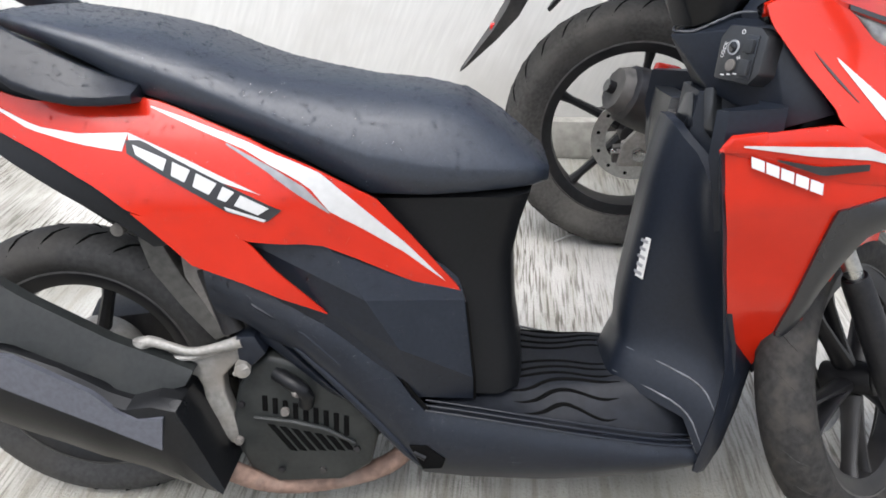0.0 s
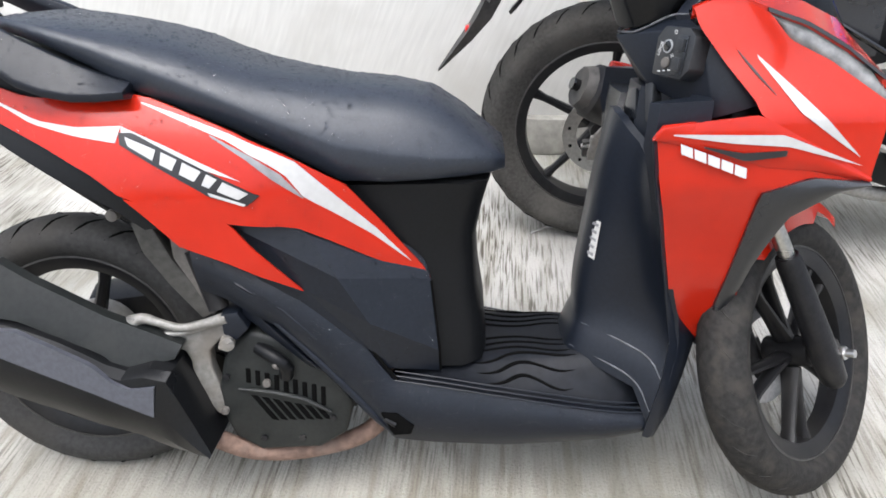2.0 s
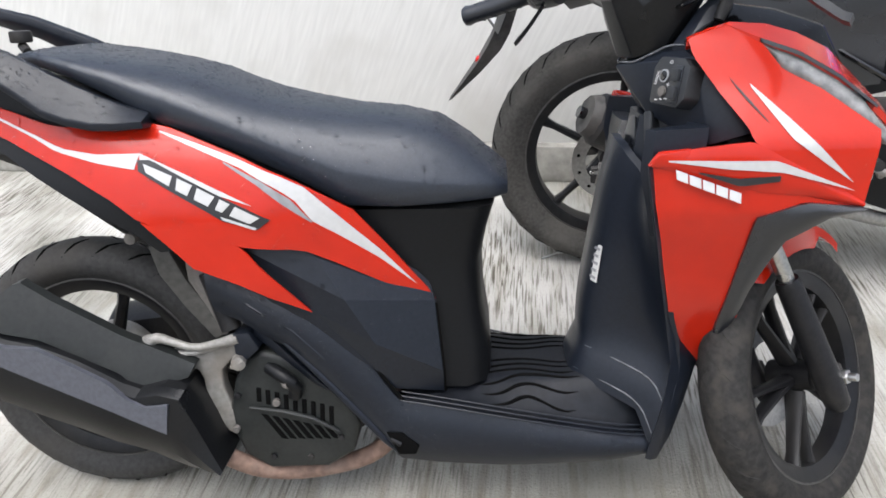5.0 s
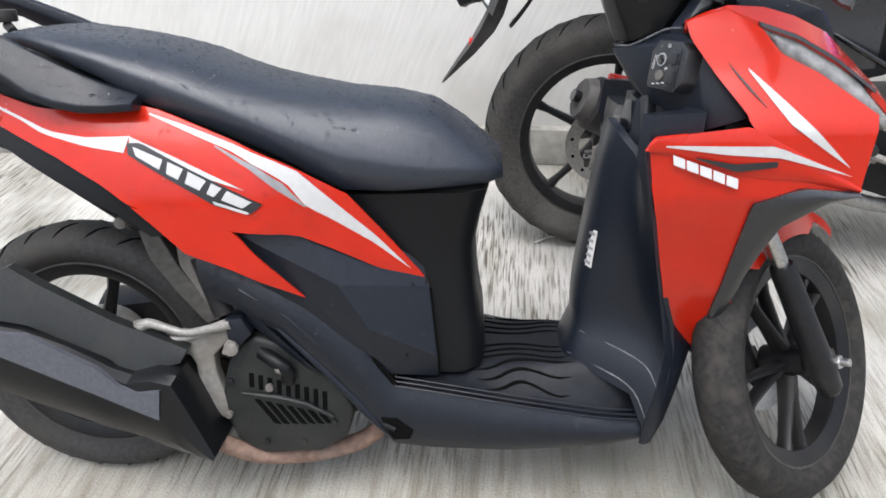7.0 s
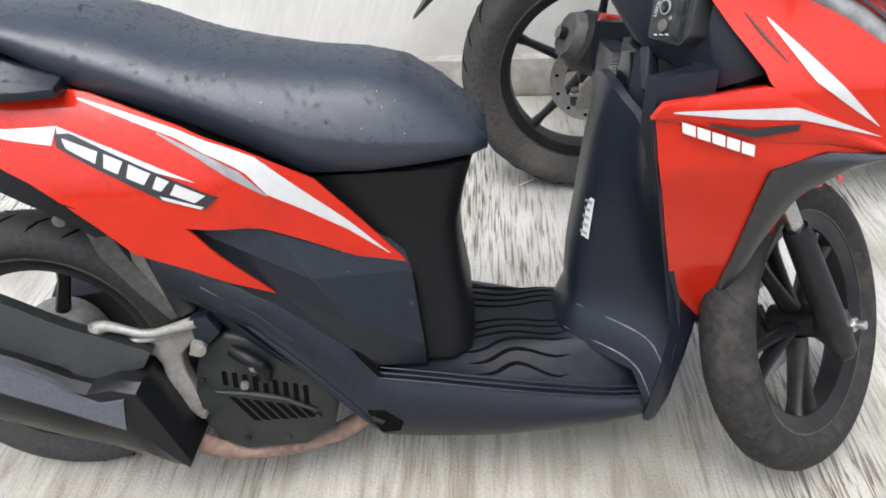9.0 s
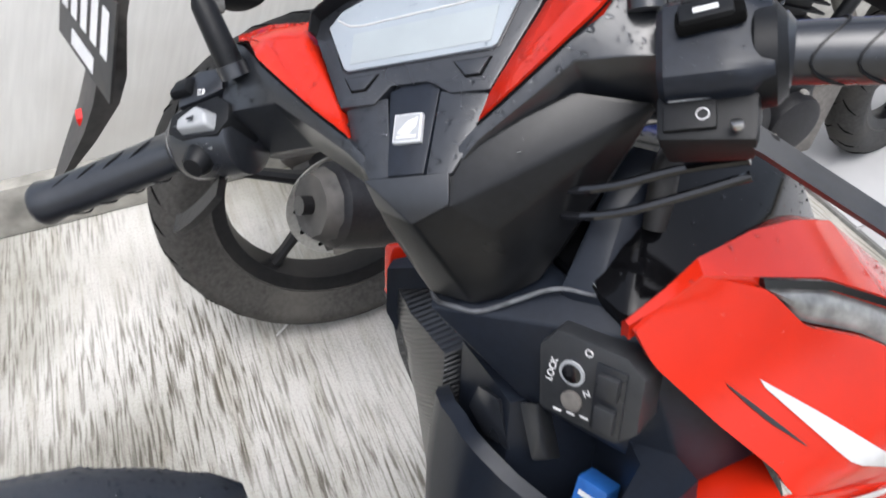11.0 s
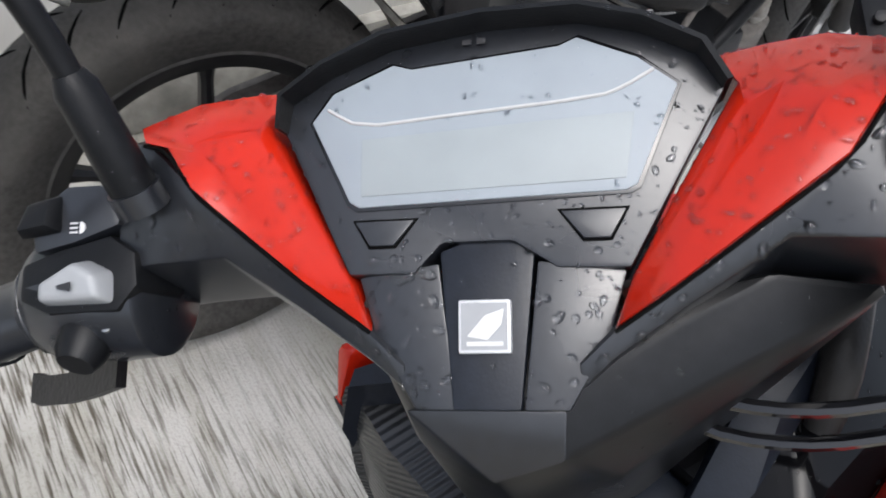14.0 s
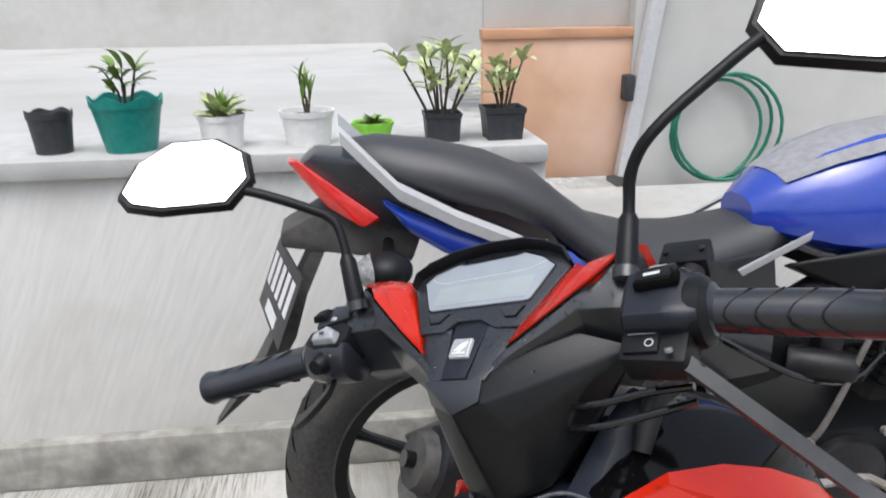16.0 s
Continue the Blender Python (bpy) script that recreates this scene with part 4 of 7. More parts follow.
# switch block on the key panel, facing back and right
KU, KV, KN = Vector((0.427, -0.904, 0.0)), Vector((0.154, 0.073, 0.985)), Vector((-0.890, -0.420, 0.170))
KEYM = Matrix.Translation((1.026, -0.101, 0.796)) @ Matrix((KU, KV, KN)).transposed().to_4x4() @ Matrix.Scale(0.90, 4)
lock = part("key_switch", prism([(-0.040, -0.038), (0.030, -0.040), (0.046, -0.022), (0.046, 0.030), (0.030, 0.042), (-0.030, 0.042), (-0.044, 0.022)], -0.05, 0.012, "xy", 0.004), KEYBLOCK, scooter, "black key switch block with white print", at=KEYM)
part("keyhole", moved(disc(0.0085, 0.004, 0.001), pose(-0.012, 0.010, 0.0135, 90)), GLOSS, lock)
part("keyhole_ring", moved(lathe([(0.0085, 0), (0.011, 0), (0.011, 0.002), (0.0085, 0.002)], 28), pose(-0.012, 0.010, 0.0125, 90)), GREYBTN, lock)
part("shutter_button", moved(disc(0.009, 0.005, 0.001), pose(-0.010, -0.016, 0.013, 90)), DUST, lock)
part("rocker_frame", prism([(0.008, -0.032), (0.033, -0.032), (0.033, 0.030), (0.008, 0.030)], 0.012, 0.0145, "xy", 0.001), SATIN, lock)
part("rocker", box(0.0205, -0.016, 0.016, 0.017, 0.022, 0.008, 0.002), KEYBLOCK, lock)
part("rocker", box(0.0205, 0.014, 0.0165, 0.017, 0.020, 0.007, 0.002), KEYBLOCK, lock)


def letters(text, size, at, mat, parent, name="letters"):
    c = bpy.data.curves.new("text", 'FONT')
    c.body, c.size, c.extrude, c.align_x, c.align_y = text, size, 0.0003, 'CENTER', 'CENTER'
    tmp = new("text", c)
    me = tmp.to_mesh().copy()
    bpy.data.objects.remove(tmp)
    me.materials.append(mat)
    ob = new(name, me)
    ob.parent = parent
    ob.matrix_basis = at
    return ob


letters("LOCK", 0.0088, pose(-0.030, 0.005, 0.0128, 0, 0, 80), LETTER, lock)
letters("O", 0.0095, pose(0.000, 0.033, 0.0128), LETTER, lock)
letters("N", 0.0085, pose(0.002, -0.004, 0.0128, 0, 0, 30), LETTER, lock)
for k in range(3):
    part("print_bar", box(-0.022 + 0.012 * k, -0.031 + 0.002 * k, 0.0128, 0.007, 0.0018, 0.0006), LETTER, lock)
# sticker on the edge of the leg shield, carton in the pocket
stick = part("sticker", box(0, 0, 0, 0.0012, 0.027, 0.066, 0), PAPER, scooter, "white warning sticker with small grey print", at=pose(0.9265, -0.0495, 0.487, 0, 8, 24))
for k in range(5):
    part("print_bar", box(-0.0010, -0.001, 0.026 - 0.013 * k, 0.0006, 0.018 - 0.004 * (k % 2), 0.005), GREY_DECAL, stick)
pk = part("carton", hull([(x, y, z) for x in (-0.011, 0.011) for y in (-0.014, 0.014) for z in (-0.03, 0.024)], 0.003), BLUEPK, scooter, "small blue carton tucked into the front pocket", at=pose(1.020, -0.112, 0.672, 0, 24, 20))
part("print_bar", box(-0.0116, 0.002, 0.012, 0.001, 0.014, 0.004), LETTER, pk)
part("print_bar", box(-0.0116, -0.002, 0.002, 0.001, 0.018, 0.003), LETTER, pk)

# red front fairing
wing_l = [(0.974, 0.694), (0.979, 0.673), (0.992, 0.621), (1.012, 0.532), (1.035, 0.432), (1.065, 0.369), (1.102, 0.319)]
wing_r = [(1.282, 0.627), (1.202, 0.635), (1.135, 0.611), (1.129, 0.562), (1.120, 0.478), (1.109, 0.363), (1.102, 0.319)]
wings = both("front_fairing", wing_l, wing_r, width_front, RED, "glossy red front fairing", n=36, m=10)
# the shoulder between the wing and the cheek
shoulders = both("fairing_shoulder", [(0.974, 0.694), (0.987, 0.709), (1.050, 0.718), (1.120, 0.725), (1.203, 0.680), (1.285, 0.634)], [(0.974, 0.692), (1.02, 0.682), (1.10, 0.662), (1.135, 0.651), (1.203, 0.645), (1.283, 0.627)], lambda x, z: width_front(x, z) + 0.0015, RED, "red shoulder of the front fairing", n=30, m=6, bulge=0.004)
for s in (-1, 1):
    part("shoulder_tip", hull([(0.972, s * 0.200, 0.694), (0.976, s * 0.209, 0.690), (0.984, s * 0.214, 0.746 if s > 0 else 0.711), (0.988, s * 0.198, 0.750 if s > 0 else 0.713), (1.03, s * 0.208, 0.740 if s > 0 else 0.717), (1.04, s * 0.208, 0.690), (1.04, s * 0.192, 0.724 if s > 0 else 0.716)], 0.004), RED, scooter, "rounded red tip of the fairing shoulder")
    part("shoulder_top", hull([(x, s * y, z - d) for d in (0, 0.012) for x, y, z in ((0.978, 0.203, 0.701), (0.99, 0.207, 0.711), (1.05, 0.2055, 0.7185), (1.115, 0.2005, 0.7245), (1.145, 0.138, 0.712), (1.07, 0.150, 0.705), (1.005, 0.168, 0.699), (0.985, 0.185, 0.697))], 0.003), RED, scooter, "red top of the fairing shoulder")
cheeks = both("cheek", [(1.034, 0.863), (1.062, 0.873), (1.089, 0.880), (1.140, 0.853), (1.166, 0.819), (1.219, 0.792), (1.255, 0.766), (1.294, 0.738)], [(1.034, 0.862), (1.041, 0.839), (1.078, 0.787), (1.114, 0.742), (1.120, 0.725), (1.203, 0.680), (1.285, 0.634)], width_front, RED, "glossy red cheek of the front fairing", n=36, m=10)
for s, wing, sh, ch in zip((-1, 1), wings, shoulders, cheeks):
    part("stripe", panel([(1.119, 0.801), (1.162, 0.763), (1.213, 0.715), (1.264, 0.664)], [(1.121, 0.795), (1.174, 0.727), (1.224, 0.691), (1.264, 0.664)], width_front, s, 0.0015, 0.001, 20, 3), WHITE_DECAL, ch)
    part("stripe", panel([(1.092, 0.808), (1.108, 0.790), (1.120, 0.776), (1.142, 0.750)], [(1.092, 0.807), (1.104, 0.790), (1.117, 0.774), (1.142, 0.749)], width_front, s, 0.0012, 0.001, 12, 2), BLACK_DECAL, ch)
    part("stripe", panel([(1.001, 0.701), (1.084, 0.699), (1.154, 0.698), (1.266, 0.653)], [(1.001, 0.699), (1.085, 0.687), (1.164, 0.681), (1.266, 0.653)], lambda x, z: width_front(x, z) + 0.0055, s, 0.0015, 0.001, 20, 3), WHITE_DECAL, sh)
    part("stripe", panel([(1.045, 0.683), (1.10, 0.673), (1.16, 0.676)], [(1.045, 0.681), (1.105, 0.661), (1.16, 0.668)], lambda x, z: width_front(x, z) + 0.0055, s, 0.0017, 0.001, 12, 2), BLACK_DECAL, sh)
    # maker's mark as five plain white blocks
    for k in range(5):
        a = 0.01 + k * 0.198
        top, bot = [(1.011, 0.688), (1.110, 0.650)], [(1.012, 0.674), (1.110, 0.635)]
        part("name_block", panel([tuple(sample(top, a)), tuple(sample(top, a + 0.172))], [tuple(sample(bot, a + 0.012)), tuple(sample(bot, a + 0.184))], lambda x, z: width_front(x, z) + 0.006, s, 0.0016, 0.001, 3, 2), LETTER, wing)
    # head lamp in its slit, red brow above it
    lamp = part("headlight", panel([(1.136, 0.856), (1.190, 0.837), (1.243, 0.806), (1.292, 0.765), (1.33, 0.73)], [(1.142, 0.850), (1.168, 0.818), (1.219, 0.792), (1.255, 0.766), (1.33, 0.705)], lambda x, z: width_front(x, z) - 0.008 - 0.9 * max(0, x - 1.28), s, 0.0, 0.02, 24, 4, 0.006), LENS, scooter, "clear head lamp lens")
    part("lamp_trim", panel([(1.136, 0.862), (1.190, 0.843), (1.243, 0.812), (1.292, 0.771)], [(1.136, 0.856), (1.190, 0.837), (1.243, 0.806), (1.292, 0.765)], width_front, s, 0.001, 0.015, 18, 2), GLOSS, lamp)
    outer = [(1.034, 0.126, 0.863), (1.062, 0.1295, 0.873), (1.089, 0.128, 0.881), (1.136, 0.131, 0.862), (1.190, 0.139, 0.844), (1.243, 0.153, 0.813), (1.292, 0.168, 0.772), (1.335, 0.150, 0.736)]
    ridge = [(1.034, 0.122, 0.864), (1.065, 0.121, 0.876), (1.095, 0.115, 0.884), (1.150, 0.106, 0.880), (1.199, 0.098, 0.866), (1.25, 0.090, 0.842), (1.30, 0.085, 0.796), (1.342, 0.080, 0.758)]
    inner = [(1.036, 0.116, 0.858), (1.070, 0.112, 0.866), (1.110, 0.106, 0.870), (1.160, 0.092, 0.862), (1.205, 0.075, 0.852), (1.242, 0.060, 0.834), (1.29, 0.040, 0.790), (1.35, 0.020, 0.750)]
    part("brow", loft([[(a, s * b, c) for a, b, c in trio] + [(t[0], s * t[1], t[2] - 0.012) for t in trio[::-1]] for trio in zip(outer, ridge, inner)]), RED, scooter, "red upper edge of the fairing above the head lamp", sharp=35)
    part("signal_lamp", hull([(1.284, s * 0.196, 0.69), (1.30, s * 0.185, 0.665), (1.283, s * 0.198, 0.66), (1.33, s * 0.12, 0.675), (1.33, s * 0.12, 0.64), (1.30, s * 0.15, 0.70)], 0.004), LENS, scooter, "clear front signal lamp")
    part("lower_cowl", panel([(1.098, 0.316), (1.109, 0.363), (1.113, 0.42), (1.120, 0.478), (1.129, 0.562), (1.135, 0.611), (1.202, 0.635), (1.282, 0.628)], [(1.100, 0.312), (1.126, 0.385), (1.143, 0.44), (1.150, 0.48), (1.163, 0.520), (1.184, 0.571), (1.239, 0.610), (1.285, 0.622)], lambda x, z: width_front(x, z) + 0.004, s, 0.002, 0.03, 24, 4, 0.006), SATIN, scooter, "black lower cowl of the fairing")
part("nose", hull([(x, s * y, z) for s in (-1, 1) for x, y, z in ((1.275, 0.185, 0.64), (1.28, 0.17, 0.73), (1.33, 0.10, 0.74), (1.36, 0.03, 0.71), (1.34, 0.06, 0.62), (1.25, 0.10, 0.80))], 0.01), RED, scooter, "red nose of the front fairing")
part("windscreen_cover", hull([(x, s * y, z) for s in (-1, 1) for x, y, z in ((1.088, 0.048, 0.890), (1.055, 0.082, 0.858), (1.042, 0.114, 0.855), (1.13, 0.104, 0.868), (1.2, 0.080, 0.860), (1.243, 0.058, 0.840), (1.33, 0.028, 0.765), (1.12, 0.035, 0.908), (1.19, 0.03, 0.898), (1.265, 0.035, 0.872), (1.07, 0.10, 0.76), (1.28, 0.07, 0.70))], 0.006), WETBLACK, scooter, "glossy black upper front cover, wet")
part("inner_front", hull([(x, s * y, z) for s in (-1, 1) for x, y, z in ((1.08, 0.07, 0.34), (1.10, 0.13, 0.55), (1.10, 0.13, 0.72), (1.24, 0.12, 0.72), (1.22, 0.13, 0.62), (1.15, 0.07, 0.50))], 0.01), PLASTIC, scooter, "black inner front shell")


# ---- wheels ----
def wheel(hub, at, R, width, rim_r, spokes, tyre_mat, parent, label, tread=26, pairs=False, cut=1.0):
    """A cast wheel turning about y: tyre with tread grooves, rim, spokes, hub."""
    root = part("wheel", disc(0.027 if pairs else 0.036, width * 0.95, 0.004), RIM, parent, label, at=at)
    groove_mat = tyre_mat if cut < 0.7 else GROOVE
    w = width / 2
    prof = [(R, 0), (R - 0.004, w * 0.45), (R - 0.018, w * 0.82), (R - 0.035, w * 0.98), (R - 0.052, w * 0.92), (rim_r + 0.002, w * 0.62), (rim_r - 0.004, w * 0.5)]
    prof = prof + [(r, -y) for r, y in prof[:0:-1]]
    tyre = part("tyre", lathe(prof, 72), tyre_mat, root, "worn dusty black tyre", sharp=60)
    for k in range(tread):
        t = 2 * math.pi * k / tread
        for s in (-1, 1):
            pts = []
            for j in range(5):
                q = j / 4
                y = w * (0.12 + 0.74 * q)
                r = table(y, [(0, R), (w * 0.45, R - 0.004), (w * 0.82, R - 0.018), (w * 0.98, R - 0.035)])
                a = t + s * 0.03 + 0.16 * q
                pts.append((r * math.cos(a), s * y, r * math.sin(a)))
            part("groove", tube(pts, [cut * q for q in (0.0008, 0.0022, 0.0026, 0.002, 0.0006)], 5), groove_mat, tyre)
    rw = w * 0.62
    rim = part("rim", lathe([(rim_r + 0.004, rw), (rim_r + 0.004, rw - 0.005), (rim_r - 0.014, rw - 0.012), (rim_r - 0.018, 0.2 * rw), (rim_r - 0.018, -0.2 * rw), (rim_r - 0.014, -rw + 0.012), (rim_r + 0.004, -rw + 0.005), (rim_r + 0.004, -rw), (rim_r - 0.006, -rw), (rim_r - 0.026, -rw + 0.010), (rim_r - 0.030, 0), (rim_r - 0.026, rw - 0.010), (rim_r - 0.006, rw)], 72), RIM, root, "black cast rim", sharp=30)
    part("rim_edge", merged(*[lathe([(rim_r + 0.0048, q * (rw + 0.0008)), (rim_r - 0.0005, q * (rw + 0.0016)), (rim_r - 0.0005, q * (rw - 0.001))], 72) for q in (-1, 1)]), RIM_EDGE, rim, "scuffed bare rim edge")
    for k in range(spokes):
        for off in ((-0.16, 0.16) if pairs else (0,)):
            a = 2 * math.pi * k / spokes + 0.35
            p0 = Vector((0.030 * math.cos(a), 0, 0.030 * math.sin(a)))
            p1 = Vector(((rim_r - 0.022) * math.cos(a + off), 0, (rim_r - 0.022) * math.sin(a + off)))
            d = (p1 - p0).normalized()
            u = Vector((-d.z, 0, d.x))
            secs = []
            slim = 0.68 if pairs else 1.0
            for q, hw, hy in ((0, 0.016 * slim, 0.018), (0.35, 0.011 * slim, 0.014), (0.8, 0.009 * slim, 0.012), (1.0, 0.014 * slim, 0.015)):
                c = p0.lerp(p1, q)
                secs.append([c + u * hw + Vector((0, -hy * 0.5, 0)), c + u * hw * 0.4 + Vector((0, -hy, 0)), c - u * hw * 0.4 + Vector((0, -hy, 0)), c - u * hw + Vector((0, -hy * 0.5, 0)), c - u * hw + Vector((0, hy * 0.5, 0)), c - u * hw * 0.4 + Vector((0, hy, 0)), c + u * hw * 0.4 + Vector((0, hy, 0)), c + u * hw + Vector((0, hy * 0.5, 0))])
            part("spoke", loft(secs), RIM, root)
    return root


rear = wheel(None, pose(0.0, 0, 0.262, 0, 20, 0), 0.262, 0.098, 0.190, 5, RUBBER, scooter, "rear wheel with a worn road tyre")
part("brake_drum", moved(lathe([(0.0, 0.045), (0.075, 0.045), (0.078, 0.03), (0.078, -0.02), (0.0, -0.02)], 32), I4), ALLOY, rear, "dull alloy brake drum")

# engine, swing arm, exhaust
arm_plate = prism([(0.189, 0.360), (0.234, 0.360), (0.315, 0.384), (0.316, 0.352), (0.295, 0.343), (0.276, 0.323), (0.275, 0.293), (0.284, 0.250), (0.305, 0.222), (0.299, 0.204), (0.275, 0.196), (0.257, 0.225), (0.242, 0.270), (0.241, 0.306), (0.233, 0.323), (0.185, 0.336)], -0.140, -0.112, "xz", 0.005, 3)
arm_tube = tube([(0.161, -0.148, 0.384), (0.176, -0.148, 0.391), (0.205, -0.148, 0.380), (0.236, -0.148, 0.370), (0.275, -0.148, 0.378), (0.317, -0.148, 0.390)], [0.011, 0.009, 0.007, 0.007, 0.008, 0.011], 10, smooth=1)
arm_rim = tube([(0.189, -0.144, 0.358), (0.234, -0.146, 0.360), (0.312, -0.146, 0.382)], 0.005, 8)
arm = part("swing_arm", merged(arm_plate, arm_tube, arm_rim, tube([(0.160, -0.146, 0.392), (0.158, -0.150, 0.352), (0.157, -0.150, 0.342)], [0.012, 0.013, 0.011], 14), moved(disc(0.015, 0.050, 0.004, 20), pose(0.152, -0.142, 0.343))), ALLOY, scooter, "dusty cast alloy swing arm")
part("muffler_strut", prism([(0.180, 0.288), (0.205, 0.291), (0.223, 0.245), (0.261, 0.180), (0.268, 0.150), (0.226, 0.160), (0.204, 0.221)], -0.128, -0.10, "xz", 0.005), DUST, scooter, "dusty grey muffler strut")
for x, z, r in ((0.152, 0.343, 0.007), (0.290, 0.208, 0.007)):
    part("bolt", moved(disc(r, 0.014, 0.002, 8), pose(x, -0.160 if x < 0.2 else -0.144, z)), DUST, arm)
cover = part("radiator_cover", prism([(0.297, 0.304), (0.324, 0.345), (0.348, 0.362), (0.393, 0.350), (0.448, 0.325), (0.490, 0.280), (0.515, 0.220), (0.500, 0.160), (0.450, 0.128), (0.344, 0.122), (0.300, 0.150), (0.286, 0.190), (0.282, 0.247)], -0.142, -0.02, "xz", 0.010, 3), COVERGREY, scooter, "dusty black slotted radiator cover")
part("cover_ridge", hull([(0.345, -0.150, 0.412), (0.379, -0.160, 0.392), (0.408, -0.160, 0.360), (0.443, -0.158, 0.318), (0.474, -0.152, 0.286), (0.340, -0.140, 0.392), (0.372, -0.150, 0.372), (0.402, -0.150, 0.342), (0.440, -0.145, 0.300), (0.380, -0.10, 0.39), (0.46, -0.10, 0.30)], 0.004), PANEL, cover, "wet black ridge above the cover")
part("cover_box", prism([(0.308, 0.400), (0.337, 0.403), (0.353, 0.373), (0.329, 0.350), (0.309, 0.362)], -0.156, -0.09, "xz", 0.005), PANEL, cover, "black box on the cover")
for k in range(9):
    # upright slots in the upper row, slanting ones below the rib
    x, zt, zb = 0.334 + 0.0158 * k, 0.291 - 0.0045 * k, 0.262 - 0.0058 * k
    part("slot", prism([(x, zt), (x + 0.0085, zt - 0.001), (x + 0.0065, zb), (x - 0.002, zb + 0.001)], -0.1435, -0.13, "xz", 0.0012), GROOVE, cover)
for k in range(7):
    x, z, h = 0.337 + 0.0185 * k, 0.238 - 0.0042 * k, 0.050 - 0.0045 * k
    part("slot", prism([(x, z), (x + 0.012, z - 0.002), (x + 0.012 + h * 0.65, z - 0.002 - h), (x + h * 0.65, z - h)], -0.1435, -0.13, "xz", 0.0012), GROOVE, cover)
part("cover_rib", tube([(0.318, -0.145, 0.252), (0.38, -0.146, 0.245), (0.43, -0.146, 0.232), (0.476, -0.145, 0.205)], [0.003, 0.005, 0.005, 0.003], 8), COVERGREY, cover)
for x, z in ((0.352, 0.150), (0.420, 0.150), (0.300, 0.275), (0.478, 0.192)):
    part("cover_bolt", moved(disc(0.006, 0.008, 0.0015, 10), pose(x, -0.143, z)), DARKMETAL, cover)
eng = part("engine_block", hull([(0.28, -0.10, 0.36), (0.45, -0.10, 0.40), (0.52, -0.06, 0.34), (0.52, 0.10, 0.34), (0.26, 0.10, 0.38), (0.26, 0.10, 0.16), (0.52, 0.10, 0.17), (0.52, -0.08, 0.17), (0.28, -0.09, 0.16)], 0.012), DARKMETAL, scooter, "dark engine block")
part("oil_cap", merged(moved(disc(0.0125, 0.020, 0.003, 20), pose(0.315, -0.158, 0.349, 0, 0, 12)), tube([(0.303, -0.164, 0.342), (0.327, -0.164, 0.356)], 0.004, 8)), ALLOY, eng, "dull alloy drain cap")
part("hose_joint", tube([(0.36, -0.14, 0.33), (0.39, -0.158, 0.322), (0.41, -0.158, 0.305), (0.405, -0.15, 0.28)], 0.012, 10, smooth=1), PLASTIC, eng)
part("hose_clip", moved(disc(0.010, 0.010, 0.002, 12), pose(0.396, -0.160, 0.310, 0, 20, 60)), DUST, eng)
part("hose_clip", moved(disc(0.007, 0.010, 0.002, 10), pose(0.370, -0.150, 0.266, 0, 0, 10)), DUST, eng)
part("rear_case", hull([(-0.06, 0.06, 0.20), (-0.07, 0.14, 0.22), (-0.05, 0.14, 0.34), (0.30, 0.14, 0.36), (0.30, 0.14, 0.17), (0.30, 0.06, 0.18), (0.28, 0.06, 0.36), (-0.04, 0.06, 0.32)], 0.02), DARKMETAL, scooter, "dark belt case beside the rear wheel")
part("exhaust_pipe", tube([(0.56, 0.0, 0.25), (0.57, -0.05, 0.16), (0.53, -0.08, 0.112), (0.42, -0.10, 0.092), (0.33, -0.125, 0.105), (0.27, -0.15, 0.150), (0.22, -0.155, 0.20)], 0.017, 12, smooth=2), RUST, scooter, "rusty exhaust pipe under the engine")
muf_up = [(-0.13, 0.445), (-0.075, 0.415), (-0.010, 0.402), (0.060, 0.372), (0.118, 0.338), (0.142, 0.318), (0.195, 0.328), (0.230, 0.325), (0.252, 0.268), (0.283, 0.168)]
muf_lo = [(-0.150, 0.315), (-0.105, 0.282), (-0.02, 0.243), (0.04, 0.222), (0.095, 0.198), (0.15, 0.178), (0.19, 0.162), (0.224, 0.152), (0.26, 0.150), (0.278, 0.158)]
sections = []
for i in range(15):
    a, b = sample(muf_up, i / 14), sample(muf_lo, i / 14)
    c = (a + b) / 2
    h = a - b
    ring = []
    for f, y in ((0.5, -0.160), (0.485, -0.198), (0.42, -0.215), (0.10, -0.222), (-0.16, -0.216), (-0.38, -0.198), (-0.5, -0.160), (-0.46, -0.115), (-0.2, -0.090), (0.2, -0.090), (0.45, -0.110)):
        ring.append((c.x + h.x * f, y, c.y + h.y * f))
    sections.append(ring)
muf = part("muffler", loft(sections), NECK, scooter, "black muffler with a grey cover plate", sharp=22)
part("heat_shield", panel([(-0.09, 0.470), (-0.045, 0.500), (0.003, 0.468), (0.123, 0.400), (0.200, 0.366), (0.240, 0.347)], [(-0.12, 0.448), (-0.069, 0.418), (-0.012, 0.404), (0.119, 0.340), (0.142, 0.312), (0.228, 0.326)], lambda x, z: 0.196 - 0.35 * max(0, z - 0.37 + 0.5 * x), -1, 0, 0.02, 26, 5, 0.001), COVERGREY, muf, "matt brown-black heat shield")
part("cover_plate", panel([(-0.125, 0.440), (-0.054, 0.409), (0.002, 0.405), (0.112, 0.343), (0.140, 0.312), (0.170, 0.298), (0.209, 0.302)], [(-0.13, 0.40), (-0.062, 0.373), (0.025, 0.331), (0.113, 0.289), (0.150, 0.27), (0.198, 0.247), (0.200, 0.246)], lambda x, z: 0.221, -1, 0.002, 0.010, 28, 4), SHIELD, muf, "smooth grey cover plate")
